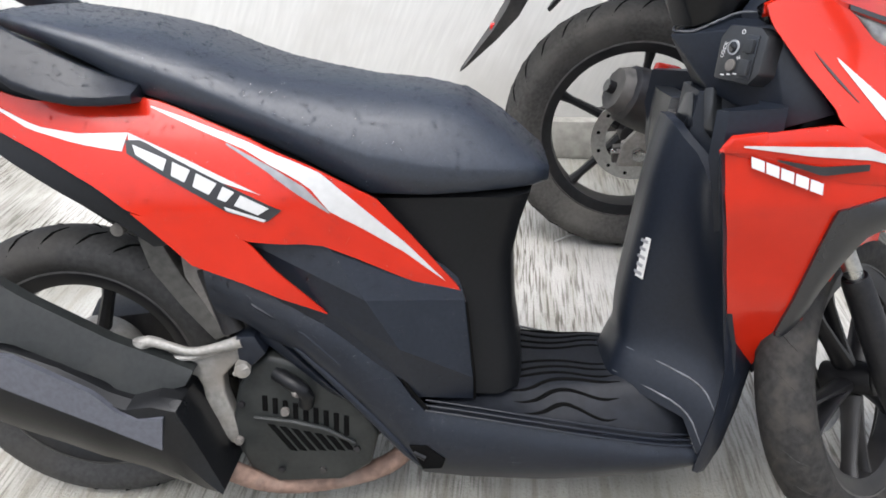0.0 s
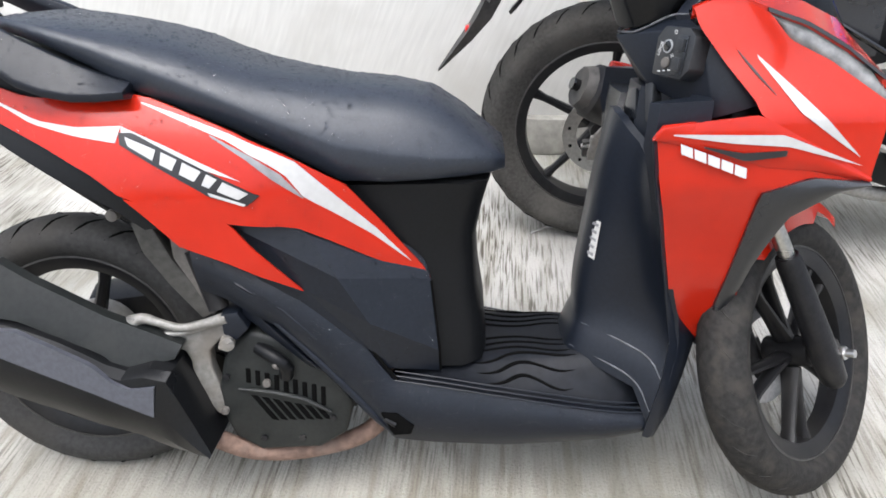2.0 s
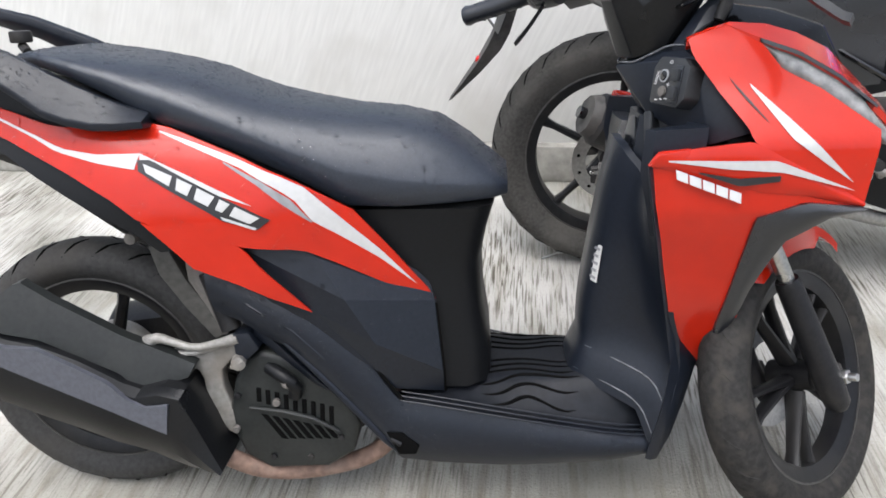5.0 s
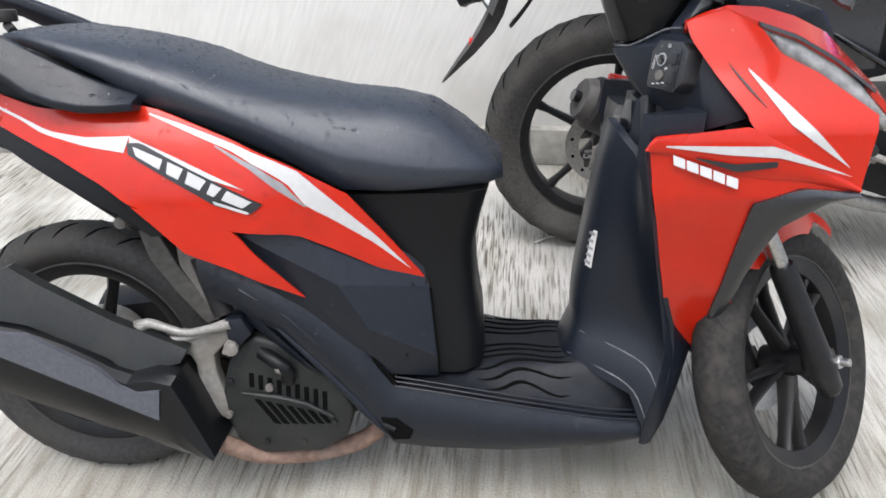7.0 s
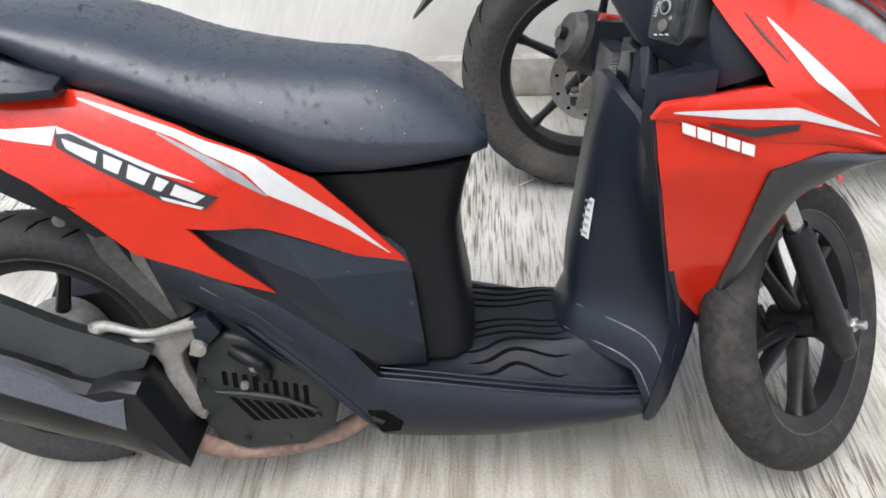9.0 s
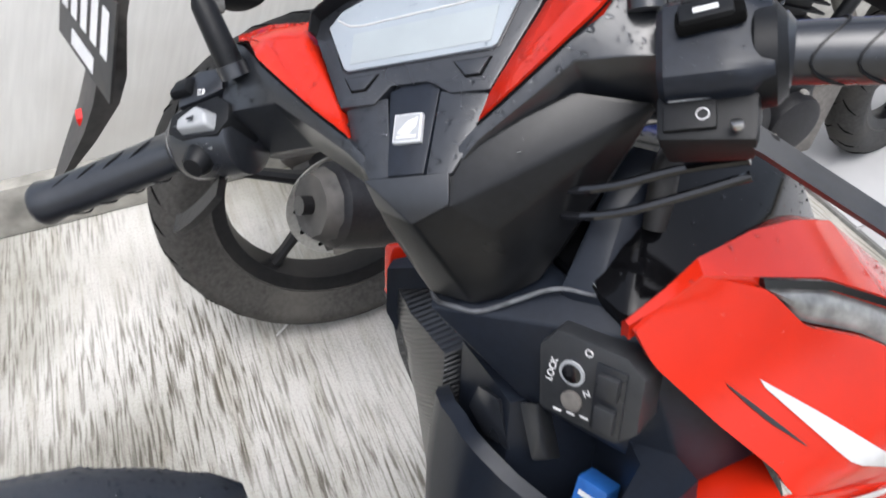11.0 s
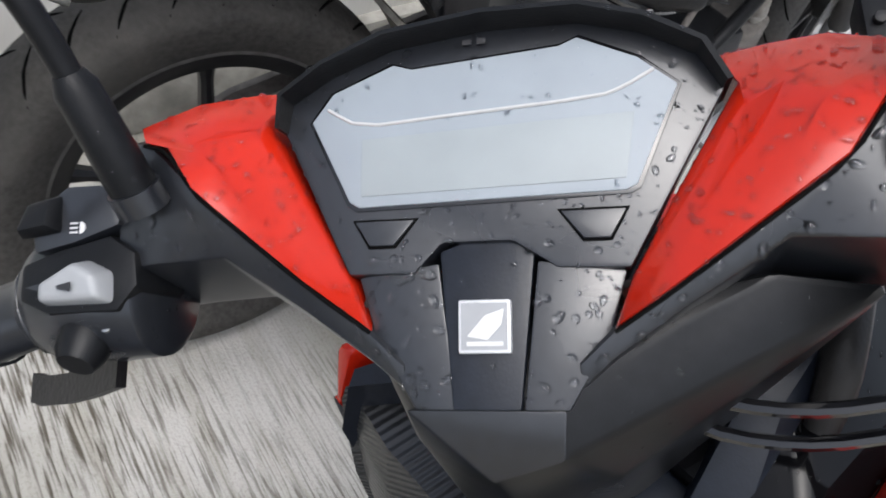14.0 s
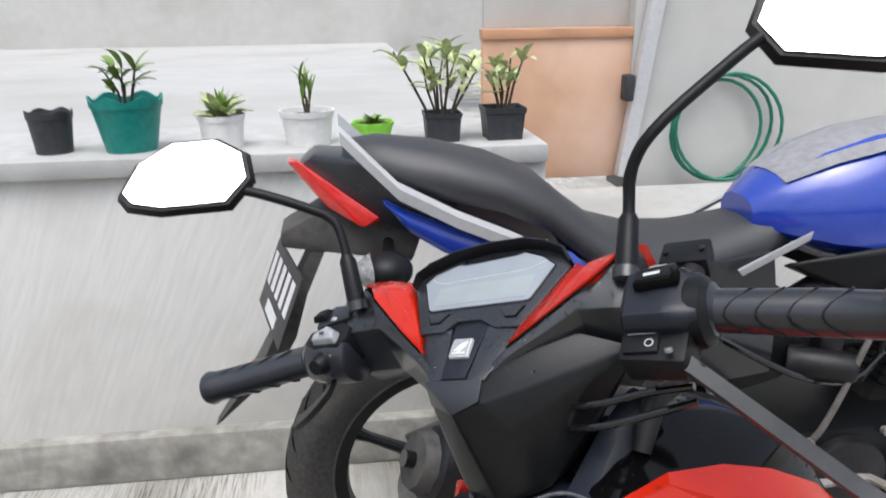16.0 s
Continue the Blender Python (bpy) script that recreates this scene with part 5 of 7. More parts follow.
part("end_cap", hull([(-0.135, -0.195, 0.49), (-0.085, -0.20, 0.455), (-0.078, -0.20, 0.425), (-0.14, -0.20, 0.405), (-0.16, -0.12, 0.47), (-0.16, -0.12, 0.40), (-0.09, -0.12, 0.45)], 0.006), STEEL, muf, "bright end cap")
part("shock_cover", prism([(0.163, 0.545), (0.198, 0.540), (0.223, 0.482), (0.264, 0.416), (0.282, 0.379), (0.260, 0.368), (0.214, 0.429), (0.176, 0.490)], -0.110, -0.05, "xz", 0.006), MUDGUARD, scooter, "muddy grey guard beside the shock absorber")
part("shock_guard", prism([(0.230, 0.545), (0.251, 0.530), (0.272, 0.458), (0.297, 0.395), (0.284, 0.380), (0.257, 0.437), (0.232, 0.485)], -0.122, -0.112, "xz", 0.003), DUST, scooter, "pale dusty strip of the inner guard")
part("shock_spring", tube([(0.27, -0.12, 0.50), (0.30, -0.13, 0.40)], 0.018, 14), DARKMETAL, scooter)
part("fender_bracket", hull([(0.118, -0.12, 0.585), (0.20, -0.13, 0.575), (0.205, -0.12, 0.535), (0.135, -0.10, 0.550), (0.15, -0.04, 0.59), (0.2, -0.04, 0.54)], 0.005), PLASTIC, scooter)
part("bracket_bolt", moved(disc(0.010, 0.02, 0.002, 12), pose(0.150, -0.128, 0.565)), DUST, scooter)
part("rear_fender", hull([(0.02, -0.05, 0.60), (0.02, 0.05, 0.60), (0.18, -0.06, 0.60), (0.18, 0.06, 0.60), (0.24, -0.06, 0.52), (0.24, 0.06, 0.52), (0.30, -0.06, 0.40), (0.30, 0.06, 0.40), (0.33, 0.06, 0.42), (0.33, -0.06, 0.42), (0.1, 0, 0.66)], 0.006), PLASTIC, scooter, "black inner rear fender")

# ---- handlebar head, in a space of its own: a to the right, b ahead along the dash, c out of it ----
RV, VV, NV, OV = Vector((0.7123, -0.6395, 0.2893)), Vector((0.4635, 0.7381, 0.4903)), Vector((-0.5271, -0.2151, 0.8221)), Vector((0.9565, 0.1875, 0.9495))
HEADW = Matrix(((RV.x, VV.x, NV.x, OV.x), (RV.y, VV.y, NV.y, OV.y), (RV.z, VV.z, NV.z, OV.z), (0, 0, 0, 1)))
HEAD = UNLEAN @ HEADW


def head_part(name, bm, mat, label="", sharp=38):
    return part(name, bm, mat, scooter, label, HEAD, sharp)


meter_line = [(-0.086, 0.084), (-0.084, 0.097), (-0.066, 0.108), (-0.040, 0.118), (0.0, 0.123), (0.038, 0.1225), (0.062, 0.116), (0.083, 0.105), (0.092, 0.090), (0.0545, 0.022), (0.027, 0.023), (0.010, 0.034), (-0.018, 0.034), (-0.029, 0.022), (-0.0565, 0.022)]
meter = head_part("meter", prism(meter_line, -0.045, -0.001, "xy", 0.002), SATIN, "black digital meter housing spotted with rain")
# hood over the meter
hood_line = meter_line[:9]
secs = []
for i, (a, b) in enumerate(hood_line):
    k = i / 8
    rise = 0.013 * math.sin(math.pi * min(1, max(0, k * 0.86 + 0.07))) ** 0.5
    out = 1.0 + 0.03
    cx, cy = 0.003, 0.06
    secs.append([(a, b, -0.02), (cx + (a - cx) * 1.02, cy + (b - cy) * 1.03, -0.02), (cx + (a - cx) * 1.02, cy + (b - cy) * 1.03, rise), (cx + (a - cx) * 0.995, cy + (b - cy) * 0.992, rise + 0.001), (cx + (a - cx) * 0.985, cy + (b - cy) * 0.98, 0.0)])
part("hood", loft(secs), PLASTIC, meter, "black meter hood", sharp=30)
lcd_line = [(-0.073, 0.087), (-0.064, 0.099), (-0.038, 0.1095), (-0.030, 0.107), (0.030, 0.1115), (0.037, 0.1145), (0.060, 0.104), (0.0745, 0.092), (0.058, 0.0535), (0.054, 0.0515), (-0.052, 0.0495), (-0.056, 0.052)]
part("display_frame", prism([(a * 1.025 + 0.0, 0.08 + (b - 0.08) * 1.05) for a, b in lcd_line], -0.01, 0.0, "xy", 0.0008), GLOSS, meter)
lcd = part("display", prism(lcd_line, -0.01, 0.0012, "xy", 0.0006), LCD, meter, "pale blank meter display under wet glass")
part("display_window", prism([(-0.051, 0.054), (0.054, 0.056), (0.058, 0.082), (-0.051, 0.078)], 0.0005, 0.0017, "xy", 0.0002), LCD2, lcd)
part("light_rib", tube([(-0.066, 0.092, 0.0014), (-0.052, 0.0835, 0.0014), (-0.02, 0.0855, 0.0014), (0.045, 0.089, 0.0014), (0.054, 0.092, 0.0014), (0.066, 0.0985, 0.0014)], 0.0008, 6, smooth=1), WHITE_DECAL, lcd)
for s, off in ((-1, 0.0), (1, 0.001)):
    tri = [(s * 0.055, 0.0445 + off), (s * 0.0275, 0.0445 + off), (s * 0.037, 0.0325), (s * 0.048, 0.0325)]
    part("button_gap", prism(tri, -0.006, -0.0003, "xy"), GROOVE, meter)
    part("button", prism([(s * 0.0405 + (a - s * 0.0405) * 0.90, 0.039 + (b - 0.039) * 0.84) for a, b in tri], -0.006, 0.0012, "xy", 0.0006), SATIN, meter)
for k in range(2):
    part("print_bar", box(-0.007 + 0.006 * k, 0.1165, 0.0012, 0.0035, 0.0022, 0.0006), BLACK_DECAL, meter)

# red wings of the bar cover
for s in (-1, 1):
    # crowned: the outline, which climbs towards the grip, is drawn in to a raised inner outline
    if s > 0:
        line = [(0.0475, -0.001, 0.001), (0.0545, 0.018, 0.001), (0.073, 0.0515, 0.0), (0.0965, 0.0915, 0.0), (0.095, 0.120, -0.040), (0.1155, 0.119, -0.028), (0.134, 0.115, -0.014), (0.163, 0.100, 0.004), (0.155, 0.092, 0.010), (0.143, 0.078, 0.015), (0.128, 0.056, 0.017), (0.106, 0.040, 0.013), (0.07, 0.014, 0.006)]
    else:
        line = [(0.0475, 0.0, 0.0), (0.0545, 0.018, 0.0), (0.073, 0.0515, 0.0), (0.0945, 0.0905, 0.0), (0.092, 0.114, -0.028), (0.1062, 0.110, -0.016), (0.126, 0.100, 0.002), (0.146, 0.086, 0.014), (0.141, 0.078, 0.018), (0.128, 0.074, 0.021), (0.114, 0.055, 0.024), (0.105, 0.047, 0.022), (0.07, 0.017, 0.009)]
    low = [(s * a, b, c - 0.028) for a, b, c in line]
    mid = [(s * a, b, c - 0.003) for a, b, c in line]
    top = [(s * (0.098 + (a - 0.098) * 0.95), 0.066 + (b - 0.066) * 0.96, c + 0.0008) for a, b, c in line]
    ridge = [(s * (0.098 + (a - 0.098) * 0.45), 0.066 + (b - 0.066) * 0.55, 0.8 * c + 0.004) for a, b, c in line]
    head_part("bar_wing", loft([low, mid, top, ridge]), RED, "glossy red wing of the handlebar cover, wet", sharp=58)
    # black bar cover: a lit top facet beside the wing, a crease, a dark front face below it
    edge = {1: ((-0.014, -0.004), (-0.001, -0.001), (0.018, 0.004), (0.043, 0.012), (0.074, 0.013), (0.092, 0.004)), -1: ((-0.014, -0.004), (-0.001, -0.001), (0.021, 0.008), (0.051, 0.020), (0.078, 0.016), (0.080, 0.010))}[s]
    crease = ((-0.024, -0.009), (-0.011, -0.004), (0.008, -0.002), (0.031, 0.003), (0.029, 0.004), (0.027, 0.004))
    rings = []
    for a, (b1, c1), (b2, c2) in zip((0.034, 0.048, 0.075, 0.110, 0.140, 0.158), crease, edge):
        rings.append([(s * a, b1, c1), (s * a, b2, c2), (s * a, b2 + 0.015, c2 - 0.034), (s * a, b2 - 0.004, -0.078), (s * a, b1 - 0.004, -0.074), (s * a, b1 - 0.011, c1 - 0.054)])
    head_part("bar_cover", rounded(loft(rings), 0.0016, 2, 24), SATIN, "black handlebar cover spotted with rain", sharp=25)
    part("wing_gap", tube([(s * a, b - 0.001, c - 0.0015) for a, b, c in line[-5:] + line[:1]], 0.0009, 6, smooth=1), GROOVE, scooter, "", HEAD)

# central spine with badge, and the neck below
head_part("spine", prism([(-0.0195, 0.031), (-0.010, 0.0345), (0.010, 0.0345), (0.0185, 0.031), (0.0120, -0.031), (-0.0145, -0.031)], -0.03, -0.0035, "xy", 0.0015), PANEL, "textured black centre strip")
for s in (-1, 1):
    head_part("spine_cheek", hull([(s * 0.0530, 0.0215, -0.004), (s * 0.0195, 0.026, -0.002), (s * 0.0130, -0.031, -0.005), (s * 0.030, -0.031, -0.007), (s * 0.046, -0.004, -0.006), (s * 0.05, 0.02, -0.03), (s * 0.015, -0.034, -0.03), (s * 0.03, -0.034, -0.03), (s * 0.02, 0.02, -0.03)], 0.0012), SATIN, "satin black facet beside the centre strip")
badge = head_part("badge", prism([(-0.0115, -0.0095), (0.009, -0.0095), (0.009, 0.0112), (-0.0115, 0.0112)], -0.006, 0.0004, "xy", 0.0012), SILVERP, "square silver badge with a plain pale mark")
part("badge_face", prism([(-0.0102, -0.0082), (0.0077, -0.0082), (0.0077, 0.0099), (-0.0102, 0.0099)], 0.0002, 0.0008, "xy"), GREYBTN, badge)
part("badge_mark", prism([(-0.008, -0.003), (0.000, -0.0045), (0.0055, 0.0015), (0.0065, 0.0075), (-0.001, 0.005)], 0.0007, 0.0014, "xy", 0.0002), LETTER, badge)
part("badge_mark", prism([(-0.008, -0.0066), (0.006, -0.0066), (0.006, -0.0050), (-0.008, -0.0050)], 0.0007, 0.0013, "xy"), LETTER, badge)
neck_body = hull([(0.026, -0.025, -0.008), (0.027, -0.050, -0.015), (-0.001, -0.059, -0.021), (-0.031, -0.045, -0.026), (-0.033, -0.026, -0.012), (-0.048, -0.010, -0.018), (0.046, -0.014, -0.010), (0.076, 0.004, -0.010), (0.108, 0.020, -0.014), (0.156, 0.016, -0.034), (0.132, 0.008, -0.050), (0.086, -0.010, -0.070), (0.048, -0.060, -0.042), (0.092, -0.001, -0.090), (0.094, -0.024, -0.105), (-0.058, 0.0, -0.060), (-0.044, -0.046, -0.066), (-0.027, -0.083, -0.112), (0.009, -0.093, -0.112), (0.034, -0.088, -0.112), (0.059, -0.076, -0.112), (0.079, -0.049, -0.112), (-0.04, 0.03, -0.12), (0.08, 0.03, -0.12), (-0.02, -0.04, -0.15), (0.05, -0.03, -0.15)], 0.003, 2)
neck = head_part("neck", neck_body, NECK, "faceted black plastic steering neck cover", sharp=16)
head_part("neck_flap", hull([(-0.034, -0.031, -0.006), (0.029, -0.031, -0.005), (0.0275, -0.0505, -0.0125), (-0.001, -0.060, -0.0190), (-0.031, -0.046, -0.024), (0.026, -0.030, -0.02), (-0.03, -0.03, -0.03), (0.0, -0.05, -0.03)], 0.0012), SATIN, "satin black facet closing the centre strip below")
part("screw", moved(disc(0.0075, 0.006, 0.001, 14), pose(0.080, -0.026, -0.093, 60, 0, 40)), STEEL, neck)
head_part("steering_stem", tube([(0, -0.05, -0.15), (0.0, -0.10, -0.24)], 0.03, 14), DARKMETAL)

# mirrors
def mirror(s, pts, centre, normal_to, size, label):
    stem = head_part("mirror", tube(pts, [0.0056] * len(pts), 10, smooth=2), PLASTIC, label)
    b0, b1 = Vector(pts[0]), Vector(pts[1])
    d = (b1 - b0).normalized()
    part("stem_boot", tube([b0 - d * 0.028, b0 - d * 0.02, b0 + d * 0.02, b0 + d * 0.026], [0.0098, 0.0100, 0.0090, 0.0062], 14), PLASTIC, stem, "black rubber boot")
    part("stem_nut", tube([b0 - d * 0.034, b0 - d * 0.024], [0.0112, 0.0112], 18), SATIN, stem)
    # head of the mirror: plate with glass towards the rider
    m = HEAD.inverted() @ UNLEAN @ look(centre, normal_to)
    line = [(-0.078, -0.026), (-0.062, 0.012), (-0.024, 0.040), (0.030, 0.044), (0.062, 0.026), (0.070, -0.008), (0.046, -0.040), (-0.030, -0.046), (-0.066, -0.040)]
    line = [(s * a * size, b * size) for a, b in line]
    back = [(a, b, 0.0) for a, b in line]
    mid = [(a * 1.06, b * 1.08, 0.010) for a, b in line]
    far = [(a * 0.6, b * 0.6, 0.032) for a, b in line]
    part("mirror_shell", loft([back, mid, far]), PLASTIC, stem, "black mirror shell", at=m, sharp=50)
    part("mirror_glass", prism([(a * 0.93, b * 0.92) for a, b in line], -0.0025, -0.0005, "xy"), MIRROR, stem, "clear mirror glass wet with drops", at=m)


mirror(-1, [(-0.146, 0.076, 0.036), (-0.151, 0.103, 0.062), (-0.156, 0.122, 0.084), (-0.182, 0.120, 0.111), (-0.224, 0.115, 0.148), (-0.245, 0.112, 0.160)], (0.707, 0.400, 1.083), (0.60, -0.30, 1.62), 0.93, "black rear view mirror on a bent stem")
mirror(1, [(0.1545, 0.086, 0.022), (0.156, 0.114, 0.034), (0.162, 0.135, 0.060), (0.187, 0.153, 0.084), (0.256, 0.223, 0.090), (0.275, 0.238, 0.092)], (1.275, 0.150, 1.238), (0.90, -0.50, 1.85), 1.0, "black rear view mirror on a bent stem")

# switch blocks, grips, levers
RIGHT = Matrix.Translation((0.0, 0.004, 0.020))


def right_part(name, bm, mat, label=""):
    return head_part(name, moved(bm, RIGHT), mat, label)


def right_sub(name, bm, mat, parent, label=""):
    return part(name, moved(bm, RIGHT), mat, parent, label)


sw = right_part("switch_block", loft([[(a, 0.018 + r * max(-0.92, min(0.92, 1.12 * math.cos(t))), -0.022 + r * max(-0.95, min(0.9, 1.12 * math.sin(t)))) for t in [2 * math.pi * i / 28 for i in range(28)]] for a, r in ((0.160, 0.027), (0.164, 0.031), (0.190, 0.032), (0.207, 0.031), (0.213, 0.027), (0.219, 0.026), (0.223, 0.021))]), PANEL, "black right switch block")
right_sub("starter_box", hull([(0.158, -0.004, -0.012), (0.212, -0.006, -0.012), (0.158, -0.032, -0.012), (0.210, -0.036, -0.014), (0.162, -0.038, -0.034), (0.208, -0.040, -0.034), (0.160, -0.006, -0.046), (0.213, -0.006, -0.046)], 0.004), PLASTIC, sw, "starter switch box")
right_sub("starter_button", box(0.176, -0.020, -0.0115, 0.028, 0.017, 0.005, 0.0018), PLASTIC, sw)
right_sub("print_mark", moved(lathe([(0.0030, 0), (0.0036, 0), (0.0036, 0.0006), (0.0030, 0.0006)], 20), pose(0.183, -0.0205, -0.0088, 90)), LETTER, sw)
right_sub("print_bar", box(0.176, -0.0112, -0.0092, 0.022, 0.0006, 0.0006), GREYBTN, sw)
right_sub("switch_well", box(0.188, 0.0335, 0.0035, 0.036, 0.032, 0.008, 0.003, pose(0, 0, 0, -32, 0, 6)), GROOVE, sw)
right_sub("stop_switch", merged(box(0.188, 0.0385, 0.0035, 0.028, 0.014, 0.012, 0.002, pose(0, 0, 0, -42, 0, 6)), box(0.187, 0.0275, 0.0095, 0.028, 0.014, 0.012, 0.002, pose(0, 0, 0, -16, 0, 6))), PLASTIC, sw, "black stop switch rocker with white print")
right_sub("print_bar", box(0.187, 0.0280, 0.0160, 0.013, 0.0036, 0.0006, 0, pose(0, 0, 0, -16, 0, 6)), LETTER, sw)
right_sub("print_bar", box(0.188, 0.0425, 0.0085, 0.013, 0.0032, 0.0006, 0, pose(0, 0, 0, -42, 0, 6)), LETTER, sw)
right_sub("throttle_collar", tube([(0.207, 0.0175, -0.022), (0.210, 0.0175, -0.022), (0.221, 0.017, -0.022), (0.226, 0.017, -0.022)], [0.026, 0.0285, 0.0280, 0.0225], 28), PLASTIC, sw, "matt black throttle collar")
right_sub("screw", moved(disc(0.0035, 0.004, 0.0008, 10), pose(0.200, -0.030, -0.006, 60)), STEEL, sw)
gr = right_part("grip", tube([(0.222, 0.017, -0.022), (0.226, 0.017, -0.022), (0.229, 0.0165, -0.022), (0.300, 0.010, -0.026), (0.338, 0.005, -0.028), (0.342, 0.005, -0.028)], [0.022, 0.0225, 0.0172, 0.0178, 0.0172, 0.020], 22), SATIN, "black rubber throttle grip")
for k in range(4):
    a = 0.246 + 0.022 * k
    right_sub("grip_ridge", tube([(a + 0.010 * math.sin(2 * t), 0.0165 - (a - 0.228) * 0.10 + 0.0176 * math.cos(t), -0.0225 - (a - 0.228) * 0.05 + 0.0176 * math.sin(t)) for t in [2 * math.pi * i / 24 for i in range(24)]], 0.0009, 5, True), PLASTIC, gr)
right_part("bar_end", tube([(0.342, 0.005, -0.028), (0.345, 0.0045, -0.028), (0.362, 0.0025, -0.029), (0.366, 0.002, -0.029)], [0.014, 0.0165, 0.0165, 0.013], 18), STEEL, "steel bar end weight")
right_part("brake_lever", loft([[(a + du, b + db, c + dc) for du, db, dc in ((0, -0.008, 0.004), (0, 0.008, 0.004), (0, 0.008, -0.004), (0, -0.008, -0.004))] for a, b, c in ((0.198, -0.024, -0.022), (0.212, -0.032, -0.028), (0.265, -0.063, -0.065), (0.305, -0.086, -0.094), (0.335, -0.102, -0.114), (0.345, -0.106, -0.116))]), KEYBLOCK, "black flat brake lever")
right_part("lever_bracket", hull([(0.186, -0.012, -0.022), (0.222, -0.03, -0.026), (0.18, 0.01, -0.05), (0.215, -0.02, -0.05), (0.192, -0.034, -0.035), (0.222, -0.034, -0.034)], 0.004), DARKMETAL, "black lever bracket")
head_part("brake_cylinder", hull([(0.156, 0.116, -0.040), (0.202, 0.114, -0.040), (0.202, 0.148, -0.046), (0.156, 0.150, -0.046), (0.158, 0.113, -0.064), (0.200, 0.112, -0.064), (0.200, 0.142, -0.068), (0.158, 0.142, -0.068)], 0.004), PLASTIC, "black brake fluid cylinder")
for a in (0.162, 0.196):
    head_part("cap_screw", moved(disc(0.0028, 0.003, 0.0006, 10), pose(a, 0.130, -0.0405, 90)), DARKMETAL)
part("cylinder_arm", tube([(0.185, 0.125, -0.056), (0.190, 0.04, -0.035)], 0.011, 10), DARKMETAL, scooter, "", HEAD)
for k, (b, c) in enumerate(((-0.030, -0.040), (-0.044, -0.052))):
    head_part("cable", tube([(0.205, b * 0.4 - 0.014, c + 0.006), (0.165, b + 0.004, c), (0.120, b - 0.004, c - 0.006), (0.075, b + 0.004, c - 0.02), (0.04, 0.0, -0.09)], 0.0033, 8, smooth=2), GLOSS, "black control cable")
lf = head_part("switch_block", loft([[(-a, 0.020 + r * math.cos(t), -0.022 + r * math.sin(t)) for t in [2 * math.pi * i / 24 for i in range(24)]] for a, r in ((0.148, 0.024), (0.151, 0.029), (0.170, 0.031), (0.200, 0.030), (0.207, 0.027), (0.211, 0.022))]), SATIN, "black left switch block")
part("switch_dish", prism([(-0.161, 0.042), (-0.148, 0.034), (-0.146, 0.020), (-0.155, 0.009), (-0.188, 0.008), (-0.203, 0.014), (-0.203, 0.030), (-0.186, 0.036)], -0.03, 0.008, "xy", 0.0025), PLASTIC, lf)
part("lamp_panel", prism([(-0.196, 0.034), (-0.176, 0.0385), (-0.155, 0.0455), (-0.157, 0.058), (-0.166, 0.064), (-0.182, 0.064), (-0.199, 0.052)], -0.02, 0.010, "xy", 0.003), SATIN, lf, "satin black lamp switch panel")
part("lamp_switch", hull([(-0.202, 0.040, 0.010), (-0.202, 0.058, 0.006), (-0.183, 0.061, 0.008), (-0.182, 0.043, 0.010), (-0.199, 0.043, 0.018), (-0.198, 0.055, 0.014), (-0.186, 0.057, 0.015), (-0.185, 0.045, 0.018)], 0.002), PLASTIC, lf)
part("lamp_mark", prism([(-0.1735 + 0.0026 * math.cos(t), 0.0450 + 0.0026 * math.sin(t)) for t in [radians(-90 + 18 * k) for k in range(11)]], 0.0100, 0.0106, "xy"), LETTER, lf, "white lamp symbol")
for k in range(3):
    part("lamp_mark", box(-0.1765, 0.0430 + 0.002 * k, 0.0103, 0.0035, 0.0007, 0.0006), LETTER, lf)
part("signal_switch", hull([(-0.190, 0.022, 0.006), (-0.170, 0.032, 0.006), (-0.157, 0.026, 0.006), (-0.156, 0.012, 0.006), (-0.190, 0.0115, 0.006), (-0.186, 0.020, 0.018), (-0.170, 0.028, 0.020), (-0.1605, 0.023, 0.018), (-0.159, 0.014, 0.016), (-0.187, 0.013, 0.016)], 0.0028, 3), GREYBTN, lf, "pale grey signal switch paddle")
part("print_mark", prism([(-0.1755, 0.0190), (-0.1690, 0.0205), (-0.1690, 0.0165), (-0.1745, 0.0175)], 0.0192, 0.0197, "xy"), BLACK_DECAL, lf)
part("horn_button", tube([(-0.178, 0.000, -0.006), (-0.178, -0.008, -0.002), (-0.178, -0.013, 0.001)], [0.012, 0.011, 0.008], 14), PLASTIC, lf)
part("switch_base", hull([(-0.194, 0.006, -0.002), (-0.158, 0.006, -0.002), (-0.160, -0.006, -0.012), (-0.190, -0.008, -0.012), (-0.150, 0.000, -0.03), (-0.196, 0.0, -0.03)], 0.003), PLASTIC, lf)
part("screw", moved(disc(0.0026, 0.003, 0.0006, 10), pose(-0.164, 0.003, 0.0005, 80)), STEEL, lf)
gl = head_part("grip", tube([(-0.208, 0.014, -0.018), (-0.212, 0.013, -0.017), (-0.215, 0.012, -0.0165), (-0.28, -0.011, -0.010), (-0.325, -0.026, -0.004), (-0.334, -0.029, -0.003), (-0.340, -0.031, -0.002)], [0.020, 0.0215, 0.017, 0.0175, 0.017, 0.0195, 0.017], 20), SATIN, "black rubber grip")
for k in range(4):
    a = 0.238 + 0.024 * k
    part("grip_ridge", tube([(-a + 0.010 * math.sin(2 * t), 0.0115 - (a - 0.217) * 0.345 + 0.0174 * math.cos(t), -0.0163 + (a - 0.217) * 0.105 + 0.0174 * math.sin(t)) for t in [2 * math.pi * i / 24 for i in range(24)]], 0.0009, 5, True), PLASTIC, gl)
